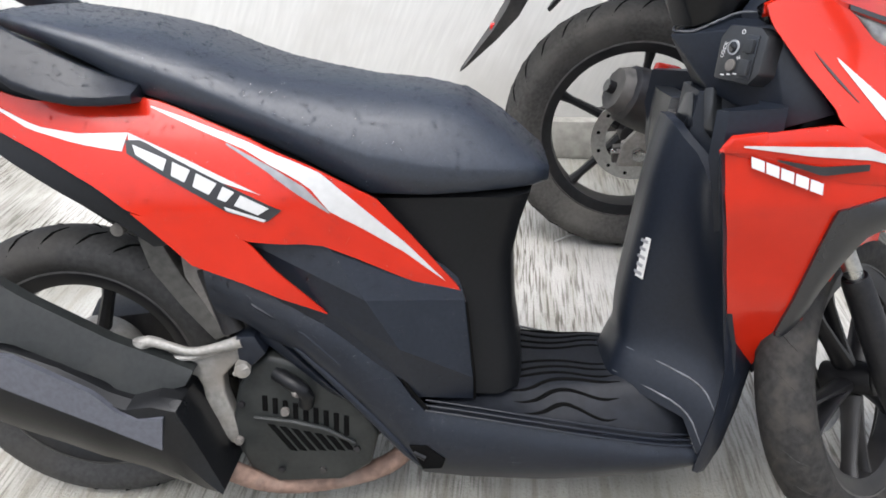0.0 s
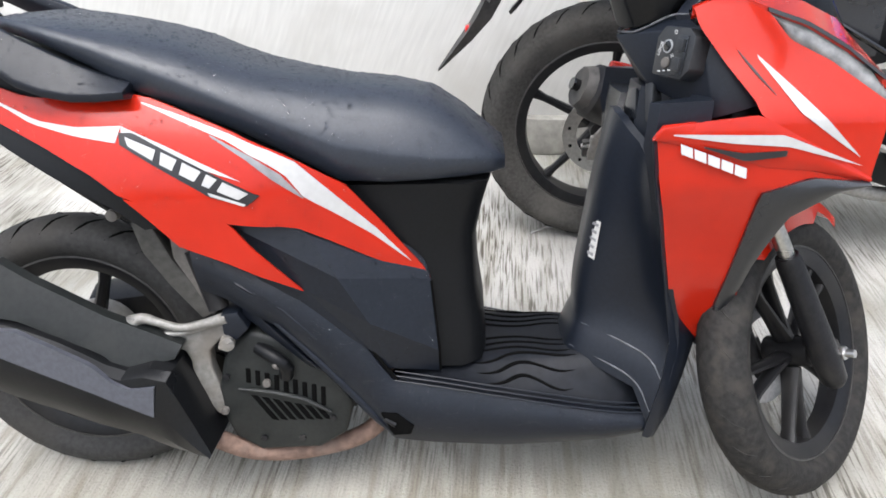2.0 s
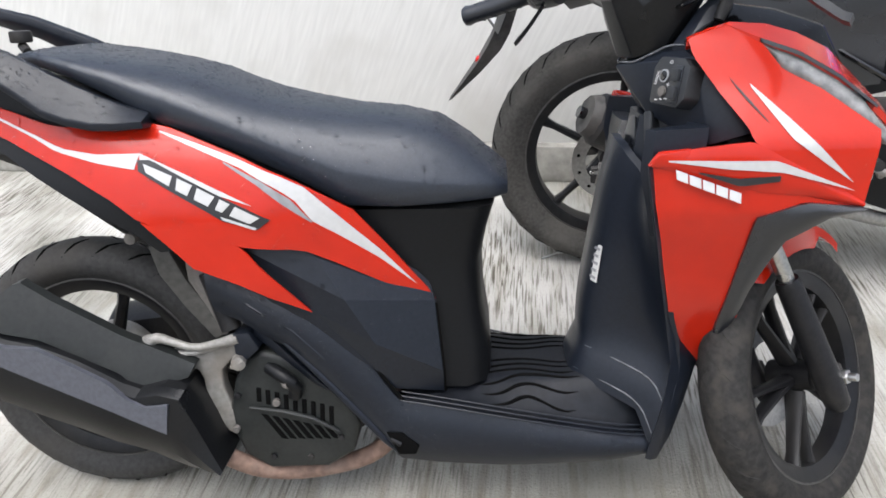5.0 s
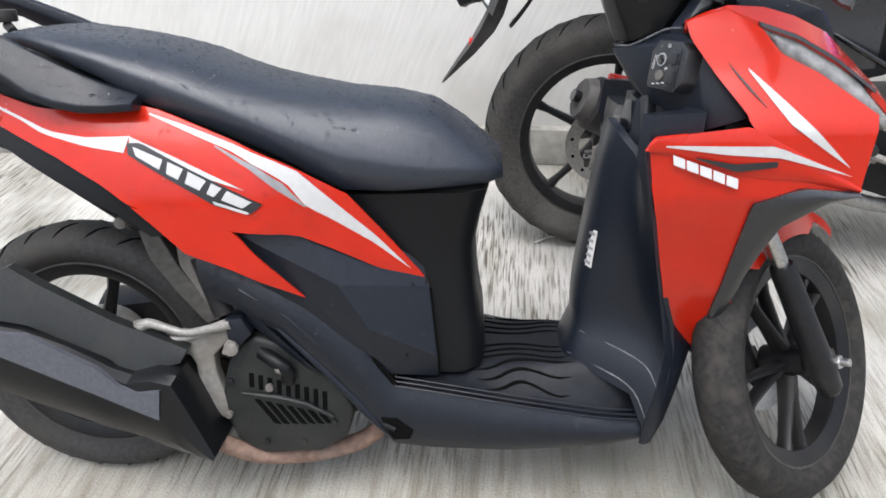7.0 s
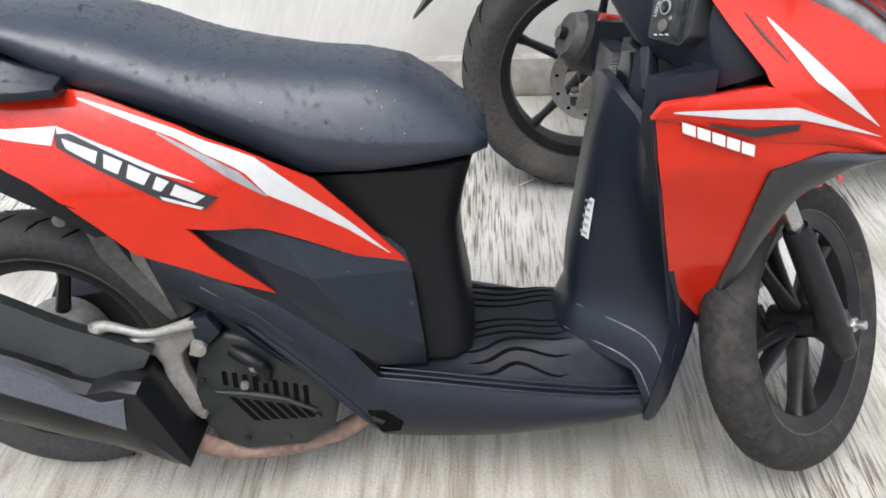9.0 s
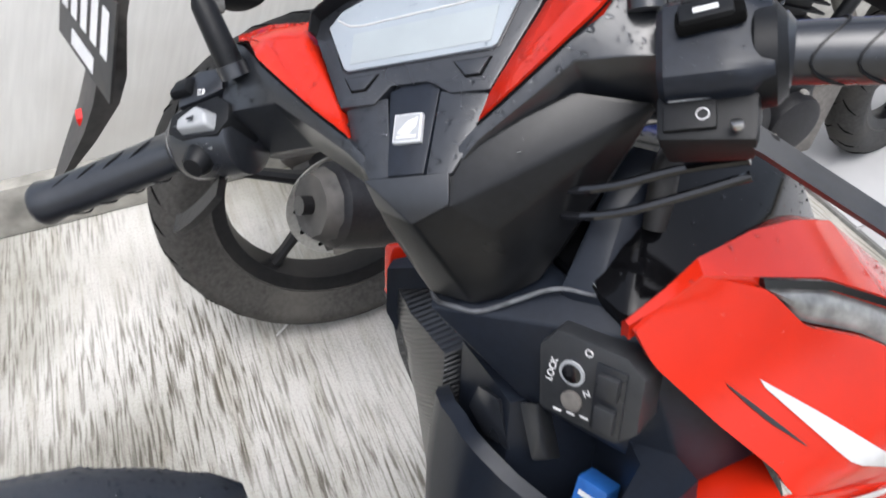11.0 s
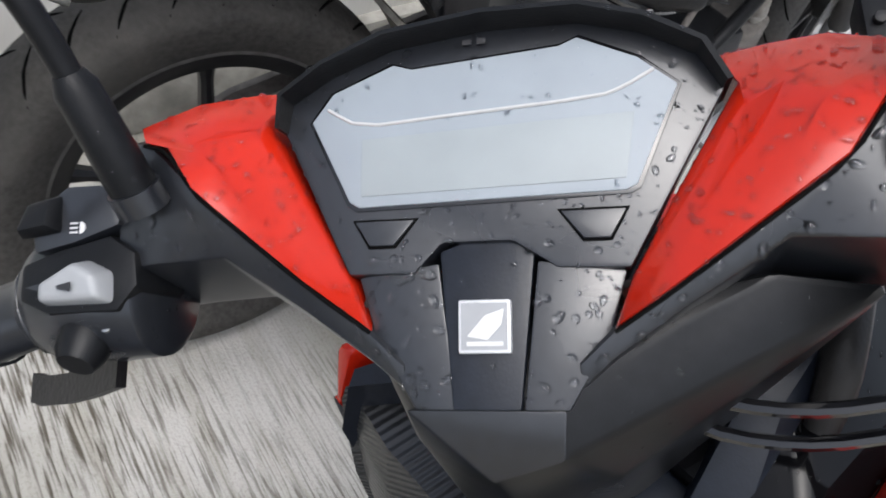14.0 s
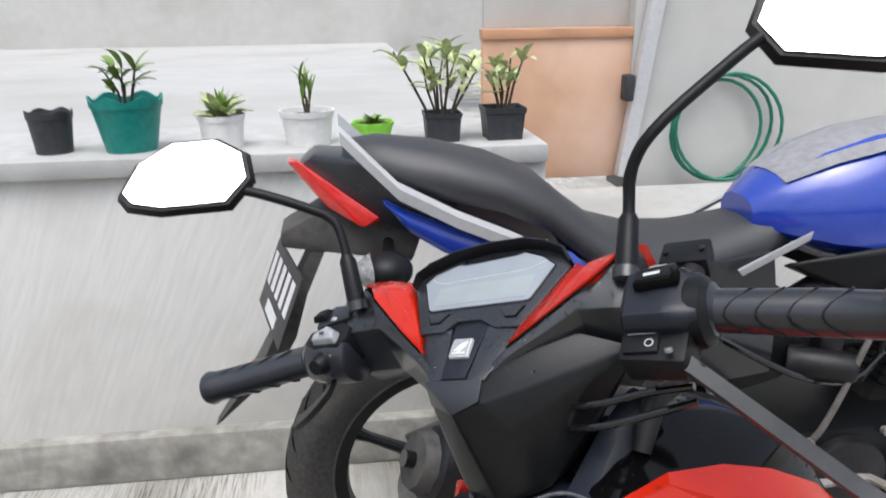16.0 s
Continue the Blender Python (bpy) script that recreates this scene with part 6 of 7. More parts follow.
head_part("rear_brake_lever", loft([[(a, b + db, c + dc) for db, dc in ((-0.008, 0.004), (0.008, 0.004), (0.008, -0.004), (-0.008, -0.004))] for a, b, c in ((-0.180, -0.015, -0.034), (-0.205, -0.020, -0.050), (-0.232, -0.024, -0.066), (-0.258, -0.026, -0.080), (-0.270, -0.024, -0.086))]), DARKMETAL, "dull black brake lever")

# ---- front wheel and fork, turned with the bars ----
AX = Vector((-0.46, 0.17, 0.872)).normalized()
SIDE = RV - AX * RV.dot(AX)
SIDE.normalize()
FWD = (-SIDE).cross(AX)
HUB = Vector((1.297, 0.02, 0.258))
# wheel space: x ahead, y to the left, z along the steering axis
FRONTW = Matrix(((FWD.x, -SIDE.x, AX.x, HUB.x), (FWD.y, -SIDE.y, AX.y, HUB.y), (FWD.z, -SIDE.z, AX.z, HUB.z), (0, 0, 0, 1)))
FRONT = UNLEAN @ FRONTW
fw = wheel(None, FRONT, 0.254, 0.088, 0.188, 5, MUDDY, scooter, "front wheel with a mud-caked tyre", pairs=True, cut=0.5)
part("brake_disc", moved(lathe([(0.060, 0.002), (0.098, 0.002), (0.098, -0.002), (0.060, -0.002)], 40), pose(0, 0.050, 0)), STEEL, fw, "steel brake disc")
part("caliper", box(-0.05, 0.055, 0.085, 0.06, 0.04, 0.05, 0.008), DARKMETAL, fw, "dark brake caliper")
part("axle_nut", merged(moved(disc(0.013, 0.014, 0.002, 6), pose(0, -0.092, 0)), moved(disc(0.007, 0.036, 0.001, 12), pose(0, -0.096, 0))), STEEL, fw, "bright axle nut")
for s in (-1, 1):
    leg = part("fork_leg", tube([(-0.020, s * 0.072, -0.055), (-0.019, s * 0.072, -0.042), (-0.018, s * 0.072, 0.0), (-0.010, s * 0.072, 0.20), (-0.010, s * 0.072, 0.212)], [0.014, 0.022, 0.0245, 0.0215, 0.019], 18), DARKMETAL, scooter, "dark fork leg", at=FRONT)
    part("fork_tube", tube([(-0.010, s * 0.072, 0.21), (-0.004, s * 0.072, 0.36)], 0.0135, 16), STEEL, leg, "bright steel fork tube")
    part("axle_lug", hull([(0.018, s * 0.06, -0.018), (0.018, s * 0.085, -0.018), (-0.03, s * 0.06, -0.03), (-0.03, s * 0.085, -0.03), (-0.03, s * 0.085, 0.03), (-0.03, s * 0.06, 0.03), (0.018, s * 0.085, 0.018), (0.018, s * 0.06, 0.018)], 0.004), DARKMETAL, leg)
secs = []
for i in range(19):
    t = radians(28 + 92 * i / 18)
    r0 = 0.272
    w = 0.052 * (0.55 + 0.45 * math.sin(math.pi * min(1, 0.12 + 0.8 * i / 18)))
    dr = [(0, -w * 1.08, -0.045 if 4 < i < 15 else -0.02), (0, -w, 0.0), (0, -w * 0.5, 0.014), (0, 0, 0.018), (0, w * 0.5, 0.014), (0, w, 0.0), (0, w * 1.08, -0.045 if 4 < i < 15 else -0.02), (0, w * 0.95, -0.004), (0, 0, 0.012), (0, -w * 0.95, -0.004)]
    secs.append([((r0 + d) * math.cos(t), y, (r0 + d) * math.sin(t)) for _, y, d in dr])
part("front_fender", loft(secs), RED, scooter, "glossy red front fender", at=FRONT)
part("fork_bridge", box(0.03, 0, 0.33, 0.05, 0.17, 0.03, 0.008), DARKMETAL, scooter, "", FRONT)
# side stand
part("side_stand", tube([(0.62, 0.09, 0.16), (0.60, 0.16, 0.07), (0.585, 0.185, 0.036)], [0.011, 0.010, 0.009], 10), DARKMETAL, scooter, "black side stand")

# ---- the blue motorcycle behind ----
BIKE = pose(1.06, 0.86, 0, 0, 0, -3.0)
bike = thing("motorcycle", "blue and black naked motorcycle parked along the wall", "motorcycle", BIKE)
bw = wheel(None, pose(0.022, 0.04, 0.335, -3, 10, 0), 0.335, 0.13, 0.236, 5, DUSTY, bike, "rear wheel with a wide worn tyre", tread=30)
part("brake_disc", moved(lathe([(0.075, 0.002), (0.112, 0.002), (0.112, -0.002), (0.075, -0.002)], 40), pose(0, -0.075, 0)), STEEL, bw, "drilled steel brake disc")
for k in range(12):
    a = 2 * math.pi * k / 12
    part("drill_hole", moved(disc(0.005, 0.0055, 0, 8), pose(0.095 * math.cos(a), -0.075, 0.095 * math.sin(a))), GROOVE, bw)
part("caliper", hull([(x, y, z) for x in (-0.02, 0.075) for y in (-0.125, -0.06) for z in (0.055, 0.12)], 0.010), DUSTBLACK, bw, "dark rear brake caliper")
fw2 = wheel(None, pose(1.50, 0, 0.30, 0, 35, 12), 0.30, 0.10, 0.222, 5, RUBBER, bike, "front wheel with a road tyre", tread=24)
part("brake_disc", moved(lathe([(0.085, 0.002), (0.135, 0.002), (0.135, -0.002), (0.085, -0.002)], 40), pose(0, -0.062, 0)), STEEL, fw2)


def bike_part(name, bm, mat, label="", sharp=38):
    return part(name, bm, mat, bike, label, I4, sharp)


sa = bike_part("swing_arm", loft([[(x, y, z) for x, y, z in ring] for ring in ([(-0.04, -0.105, 0.345), (-0.04, -0.105, 0.305), (-0.04, -0.085, 0.305), (-0.04, -0.085, 0.345)], [(0.06, -0.108, 0.36), (0.06, -0.108, 0.30), (0.06, -0.08, 0.30), (0.06, -0.08, 0.36)], [(0.48, -0.10, 0.46), (0.48, -0.10, 0.38), (0.48, -0.06, 0.38), (0.48, -0.06, 0.46)])]), DUSTBLACK, "dark steel swing arm")
part("axle_nut", moved(disc(0.018, 0.025, 0.003, 6), pose(0.02, -0.118, 0.335)), STEEL, sa)
part("axle_block", rounded(box(0.02, -0.107, 0.336, 0.085, 0.018, 0.058, 0.004), 0.003), ALLOY, sa, "dull alloy chain adjuster block")
part("adjuster_bolt", tube([(-0.045, -0.106, 0.336), (-0.010, -0.106, 0.336)], 0.005, 8), STEEL, sa)
bike_part("swing_arm", loft([[(x, y, z) for x, y, z in ring] for ring in ([(-0.04, 0.085, 0.345), (-0.04, 0.085, 0.305), (-0.04, 0.105, 0.305), (-0.04, 0.105, 0.345)], [(0.48, 0.06, 0.46), (0.48, 0.06, 0.38), (0.48, 0.10, 0.38), (0.48, 0.10, 0.46)])]), DUSTBLACK, "dark steel swing arm")
mf = bike_part("muffler", tube([(-0.060, -0.262, 0.548), (-0.050, -0.260, 0.543), (-0.02, -0.255, 0.530), (0.24, -0.205, 0.40), (0.40, -0.16, 0.31), (0.60, -0.10, 0.24)], [0.050, 0.062, 0.066, 0.062, 0.036, 0.022], 22), DARKMETAL, "black exhaust muffler")
part("end_cap", tube([(-0.078, -0.265, 0.556), (-0.058, -0.261, 0.547)], [0.046, 0.055], 10), DUSTBLACK, mf, "dark muffler end cap")
part("tail_pipe", tube([(-0.094, -0.268, 0.564), (-0.070, -0.263, 0.553)], 0.014, 14), GLOSS, mf)
# tail with seat, light, grab rail and plate
bike_part("tail_cowl", hull([(x, s * y, z) for s in (-1, 1) for x, y, z in ((-0.24, 0.035, 0.995), (-0.21, 0.05, 1.02), (-0.10, 0.085, 1.005), (-0.10, 0.09, 0.90), (0.16, 0.11, 0.955), (0.22, 0.115, 0.82), (0.05, 0.10, 0.84))], 0.012), SATIN, "black tail cowl")
bike_part("tail_light", hull([(-0.255, -0.035, 1.005), (-0.255, 0.035, 1.005), (-0.235, -0.055, 1.01), (-0.105, -0.100, 0.918), (-0.135, -0.098, 0.900), (-0.19, -0.07, 0.93), (-0.24, 0.05, 0.96), (-0.20, 0.0, 0.95), (-0.10, -0.07, 0.90)], 0.005), REDLENS, "red tail light lens")
for s in (-1, 1):
    bike_part("grab_rail", loft([[(x, s * (y + dy), z + dz) for dy, dz in ((-0.012, -0.008), (0.014, -0.012), (0.018, 0.008), (-0.010, 0.014))] for x, y, z in ((-0.165, 0.085, 1.055), (-0.12, 0.105, 1.01), (-0.075, 0.118, 0.965), (0.02, 0.128, 0.915), (0.11, 0.128, 0.875), (0.142, 0.122, 0.858))]), SILVERP, "silver grab rail", 50)
    bike_part("side_panel", panel([(-0.10, 0.95), (-0.06, 0.928), (0.02, 0.895), (0.12, 0.856), (0.17, 0.862), (0.22, 0.845)], [(-0.10, 0.945), (-0.06, 0.895), (0.0, 0.855), (0.10, 0.815), (0.20, 0.785), (0.30, 0.77)], lambda x, z: 0.118 + 0.02 * x, s, 0, 0.02, 20, 5, 0.01), BLUE, "glossy blue side panel")
    pl = bike_part("lower_side_panel", panel([(0.18, 0.86), (0.30, 0.80), (0.42, 0.80), (0.60, 0.82)], [(0.24, 0.74), (0.33, 0.60), (0.45, 0.56), (0.62, 0.58)], lambda x, z: 0.125, s, 0, 0.05, 20, 6, 0.012), SATIN, "black side panel under the seat")
    part("stripe", panel([(0.12, 0.845), (0.22, 0.80), (0.32, 0.715)], [(0.14, 0.825), (0.22, 0.775), (0.32, 0.71)], lambda x, z: 0.14, s, 0, 0.012, 10, 2), BLUE, pl, "blue pointed stripe")
seat_rows = [(-0.16, 1.035, 0.045), (-0.10, 1.04, 0.085), (0.0, 1.025, 0.115), (0.10, 1.00, 0.125), (0.18, 0.965, 0.13), (0.24, 0.915, 0.135), (0.30, 0.87, 0.14), (0.38, 0.848, 0.135), (0.48, 0.845, 0.12), (0.60, 0.865, 0.10), (0.66, 0.89, 0.08)]
bike_part("seat", loft([[(x, w * a, z + dz) for a, dz in ((0, 0), (0.5, -0.004), (0.85, -0.018), (1.0, -0.045), (0.95, -0.08), (0, -0.10), (-0.95, -0.08), (-1.0, -0.045), (-0.85, -0.018), (-0.5, -0.004))] for x, z, w in seat_rows]), BIKESEAT, "black stepped seat", 70)
bike_part("rear_fender", hull([(-0.20, -0.055, 0.925), (-0.20, 0.055, 0.925), (-0.275, -0.05, 0.885), (-0.275, 0.05, 0.885), (-0.275, 0.05, 0.858), (-0.275, -0.05, 0.858), (-0.05, -0.07, 0.825), (-0.05, 0.07, 0.825), (-0.03, -0.07, 0.88), (-0.03, 0.07, 0.88)], 0.008), DUSTBLACK, "black plastic tail underside")
tail = bike_part("plate_holder", loft([[(x, -w, z), (x + dx, -w, z + dz), (x + dx, w, z + dz), (x, w, z)] for x, z, w, dx, dz in ((-0.22, 0.86, 0.05, 0.03, 0.012), (-0.27, 0.76, 0.06, 0.035, 0.016), (-0.315, 0.665, 0.06, 0.055, 0.030), (-0.345, 0.615, 0.05, 0.062, 0.036), (-0.385, 0.56, 0.035, 0.050, 0.030), (-0.425, 0.505, 0.015, 0.010, 0.006))]), DUSTBLACK, "long black plate holder and mud flap")
plate_m = Matrix.Translation((-0.285, -0.035, 0.775)) @ pose(0, 0, 0, 0, 22, 12)
lic = part("licence_plate", box(0, 0, 0, 0.004, 0.24, 0.13, 0.001), PLATE, tail, "worn black plate with plain white bars", at=plate_m)
for k in range(5):
    part("plate_bar", box(-0.003, -0.088 + 0.044 * k, 0.015, 0.001, 0.026, 0.062), LETTER, lic)
part("plate_bar", box(-0.003, 0.0, -0.045, 0.001, 0.10, 0.022), LETTER, lic)
part("reflector", box(-0.345, 0, 0.612, 0.012, 0.03, 0.02, 0.003), REDLENS, tail, "small red reflector")
for s in (-1, 1):
    bm = bmesh.new()
    bmesh.ops.create_uvsphere(bm, u_segments=20, v_segments=12, radius=1)
    bmesh.ops.transform(bm, matrix=pose(-0.105, s * 0.225, 0.868) @ Matrix.Diagonal((0.040, 0.038, 0.030, 1)), verts=bm.verts)
    ind = bike_part("turn_signal", bm, PLASTIC, "rounded black turn signal with a clear lens", 60)
    part("lens", hull([(-0.150 + 0.030 * abs(math.cos(t)) * 0.2 + 0.018, s * 0.225 + 0.037 * math.cos(t), 0.868 + 0.029 * math.sin(t)) for t in [2 * math.pi * k / 16 for k in range(16)]] + [(-0.152, s * 0.225 + 0.018 * math.cos(t), 0.868 + 0.014 * math.sin(t)) for t in [2 * math.pi * k / 10 for k in range(10)]], 0.002), SIGLENS, ind, "clear lens")
    part("stalk", tube([(-0.090, s * 0.05, 0.862), (-0.100, s * 0.20, 0.866)], 0.010, 10), PLASTIC, ind)
# tank, shrouds, engine
tank_rows = [(0.59, 0.90, 0.84, 0.06), (0.64, 0.945, 0.82, 0.10), (0.72, 0.99, 0.79, 0.135), (0.81, 1.02, 0.77, 0.155), (0.92, 1.035, 0.75, 0.16), (1.04, 1.025, 0.75, 0.15), (1.14, 0.99, 0.78, 0.11), (1.18, 0.95, 0.82, 0.07)]
tank = bike_part("fuel_tank", loft([[(x, w * a, zb + (zt - zb) * f) for a, f in ((0, 1), (0.45, 0.975), (0.8, 0.84), (1.0, 0.5), (0.95, 0.2), (0.6, 0), (-0.6, 0), (-0.95, 0.2), (-1.0, 0.5), (-0.8, 0.84), (-0.45, 0.975))] for x, zt, zb, w in tank_rows]), BLUE, "glossy blue fuel tank with a grey top decal", 40)
part("tank_decal", loft([[(x, w * a * 0.72, zb + (zt - zb) * f + 0.003) for a, f in ((-1, 0.90), (-0.5, 0.975), (0, 1.0), (0.5, 0.975), (1, 0.90))] for x, zt, zb, w in tank_rows[1:7]], ring=False), GREY_DECAL, tank, "worn grey decal")
for s in (-1, 1):
    sh = bike_part("tank_shroud", hull([(0.62, s * 0.13, 0.80), (0.80, s * 0.165, 0.82), (1.10, s * 0.19, 0.88), (1.22, s * 0.17, 0.82), (1.10, s * 0.17, 0.62), (0.92, s * 0.14, 0.66), (0.64, s * 0.09, 0.78), (1.10, s * 0.10, 0.80)], 0.008), PLASTIC, "black tank shroud")
    bike_part("frame_tube", tube([(0.50, s * 0.09, 0.43), (0.55, s * 0.10, 0.62), (0.70, s * 0.10, 0.76), (1.15, s * 0.05, 0.82)], 0.020, 12, smooth=2), DARKMETAL, "black frame tube")
    bike_part("fork_leg", tube([(1.50, s * 0.085, 0.28), (1.42, s * 0.085, 0.52), (1.36, s * 0.085, 0.70)], [0.026, 0.026, 0.024], 14), DARKMETAL, "dark fork leg")
    bike_part("fork_tube", tube([(1.36, s * 0.085, 0.70), (1.24, s * 0.085, 1.03)], 0.018, 12), STEEL, "steel fork tube")
eng2 = bike_part("engine", hull([(0.56, -0.15, 0.30), (0.56, 0.15, 0.30), (0.62, -0.16, 0.46), (0.62, 0.16, 0.46), (0.98, -0.16, 0.46), (0.98, 0.16, 0.46), (1.02, -0.15, 0.28), (1.02, 0.15, 0.28), (0.80, -0.15, 0.22), (0.80, 0.15, 0.22)], 0.02), PLASTIC, "dark engine crank case")
part("clutch_cover", moved(disc(0.085, 0.04, 0.010, 30), pose(0.78, -0.165, 0.36)), DARKMETAL, eng2)
part("cylinder", hull([(x + 0.36 * (z - 0.46), y, z) for x in (0.89, 0.98) for y in (-0.07, 0.07) for z in (0.44, 0.66)], 0.01), DARKMETAL, eng2, "dark cylinder")
for k in range(9):
    part("cylinder_fin", box(0.945 + 0.007 * k, 0, 0.485 + 0.018 * k, 0.125, 0.175, 0.005, 0.0015, pose(0, 0, 0, 0, 20, 0)), PLASTIC, eng2)
for s in (-1, 1):
    # clutter between the engine and the tank
    bike_part("side_strip", hull([(0.520, s * 0.150, 0.800), (0.655, s * 0.150, 0.866), (0.650, s * 0.150, 0.848), (0.528, s * 0.150, 0.788), (0.52, s * 0.142, 0.80), (0.655, s * 0.142, 0.862)], 0.002), GREYBTN, "pale grey trim strip below the tank")
bike_part("throttle_body", merged(moved(lathe([(0.0, 0.06), (0.030, 0.06), (0.034, 0.05), (0.034, -0.03), (0.026, -0.05), (0.0, -0.05)], 24), pose(0.75, -0.06, 0.62, 0, 0, 80)), box(0.75, -0.10, 0.615, 0.05, 0.04, 0.05, 0.006)), DARKMETAL, "dark throttle body")
bike_part("intake_boot", tube([(0.80, -0.05, 0.61), (0.86, -0.04, 0.60), (0.92, -0.03, 0.60)], [0.030, 0.026, 0.030], 16), PLASTIC, "black rubber intake boot")
bike_part("air_box", hull([(0.50, -0.12, 0.52), (0.66, -0.12, 0.56), (0.68, -0.11, 0.72), (0.54, -0.11, 0.74), (0.50, 0.12, 0.52), (0.66, 0.12, 0.56), (0.68, 0.11, 0.72), (0.54, 0.11, 0.74)], 0.014), PLASTIC, "black air box")
bike_part("starter_motor", moved(lathe([(0.0, 0.06), (0.026, 0.06), (0.030, 0.052), (0.030, -0.05), (0.024, -0.06), (0.0, -0.06)], 22), pose(0.708, -0.150, 0.600, 0, 0, 60)), DARKMETAL, "dark starter motor")
bike_part("clutch_cable", tube([(0.690, -0.185, 0.462), (0.700, -0.19, 0.482), (0.731, -0.19, 0.554), (0.753, -0.19, 0.629), (0.80, -0.18, 0.72), (0.92, -0.16, 0.80)], 0.006, 8, smooth=2), DUST, "dusty grey cable")
bike_part("fuel_hose", tube([(0.72, -0.10, 0.66), (0.76, -0.14, 0.70), (0.84, -0.13, 0.68), (0.86, -0.12, 0.60), (0.82, -0.12, 0.54)], 0.007, 8, smooth=2), PLASTIC, "black fuel hose")
bike_part("water_hose", tube([(1.12, -0.10, 0.70), (1.04, -0.15, 0.66), (0.98, -0.16, 0.56), (0.94, -0.15, 0.48), (0.90, -0.15, 0.44)], 0.014, 12, smooth=2), PLASTIC, "black water hose")
for x, y, z in ((0.70, -0.165, 0.44), (0.86, -0.165, 0.45), (0.95, -0.165, 0.40), (0.66, -0.160, 0.36), (0.90, -0.165, 0.27)):
    bike_part("cover_bolt", moved(disc(0.009, 0.014, 0.002, 8), pose(x, y, z)), ALLOY, "dull alloy cover bolt")
bike_part("radiator", box(1.18, 0, 0.62, 0.04, 0.28, 0.26, 0.006, pose(0, 0, 0, 0, -12, 0)), DARKMETAL, "black radiator")
bike_part("exhaust_header", tube([(1.08, -0.05, 0.55), (1.16, -0.07, 0.42), (1.10, -0.09, 0.25), (0.80, -0.11, 0.19), (0.58, -0.11, 0.245)], 0.020, 12, smooth=2), ALLOY, "dull steel exhaust header")
bike_part("belly_guard", hull([(0.86, -0.13, 0.20), (1.16, -0.10, 0.40), (1.18, 0.10, 0.40), (0.86, 0.13, 0.20), (1.10, -0.12, 0.18), (1.10, 0.12, 0.18)], 0.01), DUST, "dusty belly guard")
bike_part("hugger", loft([[(0.395 * math.cos(t) * 1.0, y, 0.325 + 0.395 * math.sin(t)) for y in (-0.075, 0.075)] + [(0.403 * math.cos(t), y, 0.325 + 0.403 * math.sin(t)) for y in (0.075, -0.075)] for t in [radians(-6 + 52 * i / 12) for i in range(13)]]), PALEDUST, "mud-caked pale mud guard ahead of the rear wheel")
bike_part("heel_plate", prism([(0.455, 0.600), (0.511, 0.585), (0.560, 0.540), (0.614, 0.482), (0.623, 0.440), (0.560, 0.455), (0.510, 0.479), (0.484, 0.520)], -0.205, -0.185, "xz", 0.006), ALLOY, "pale cast alloy heel plate")
bike_part("peg_arm", tube([(0.560, -0.192, 0.455), (0.48, -0.20, 0.478), (0.389, -0.20, 0.493), (0.30, -0.20, 0.548), (0.260, -0.20, 0.575)], [0.012, 0.014, 0.013, 0.012, 0.010], 10, smooth=2), ALLOY, "dull alloy peg bracket arm")
bike_part("foot_peg", tube([(0.60, -0.17, 0.42), (0.60, -0.27, 0.43)], 0.014, 10), DARKMETAL, "black foot peg")
bike_part("brake_pedal", tube([(0.60, -0.18, 0.40), (0.70, -0.19, 0.36), (0.80, -0.20, 0.38), (0.82, -0.24, 0.38)], 0.009, 8, smooth=1), ALLOY, "alloy brake pedal")
bike_part("handlebar", tube([(0.95, -0.36, 1.125), (1.08, -0.27, 1.13), (1.20, -0.08, 1.09), (1.20, 0.08, 1.09), (1.08, 0.27, 1.13), (0.95, 0.36, 1.125)], 0.011, 12, smooth=1), DARKMETAL, "black handlebar")
for s in (-1, 1):
    bike_part("grip", tube([(1.055, s * 0.285, 1.13), (0.94, s * 0.367, 1.125)], 0.017, 14), PLASTIC, "black rubber grip")
    bike_part("switch_block", box(1.085, s * 0.262, 1.13, 0.05, 0.05, 0.048, 0.008), PLASTIC, "black switch block")
bike_part("headlamp", hull([(1.30, -0.09, 0.98), (1.30, 0.09, 0.98), (1.32, -0.08, 0.84), (1.32, 0.08, 0.84), (1.42, -0.05, 0.95), (1.42, 0.05, 0.95), (1.40, 0.05, 0.87), (1.40, -0.05, 0.87)], 0.012), SATIN, "black headlamp shell")
bike_part("front_fender", loft([[((0.325) * math.cos(t) + 1.50, y, 0.30 + 0.325 * math.sin(t)) for y in (-0.06, 0.06)] + [(0.331 * math.cos(t) + 1.50, y, 0.30 + 0.331 * math.sin(t)) for y in (0.06, -0.06)] for t in [radians(50 + 90 * i / 14) for i in range(15)]]), SATIN, "black front fender")
bike_part("side_stand", tube([(0.60, 0.16, 0.24), (0.62, 0.24, 0.10), (0.63, 0.28, 0.012)], 0.012, 10), DARKMETAL, "black side stand")

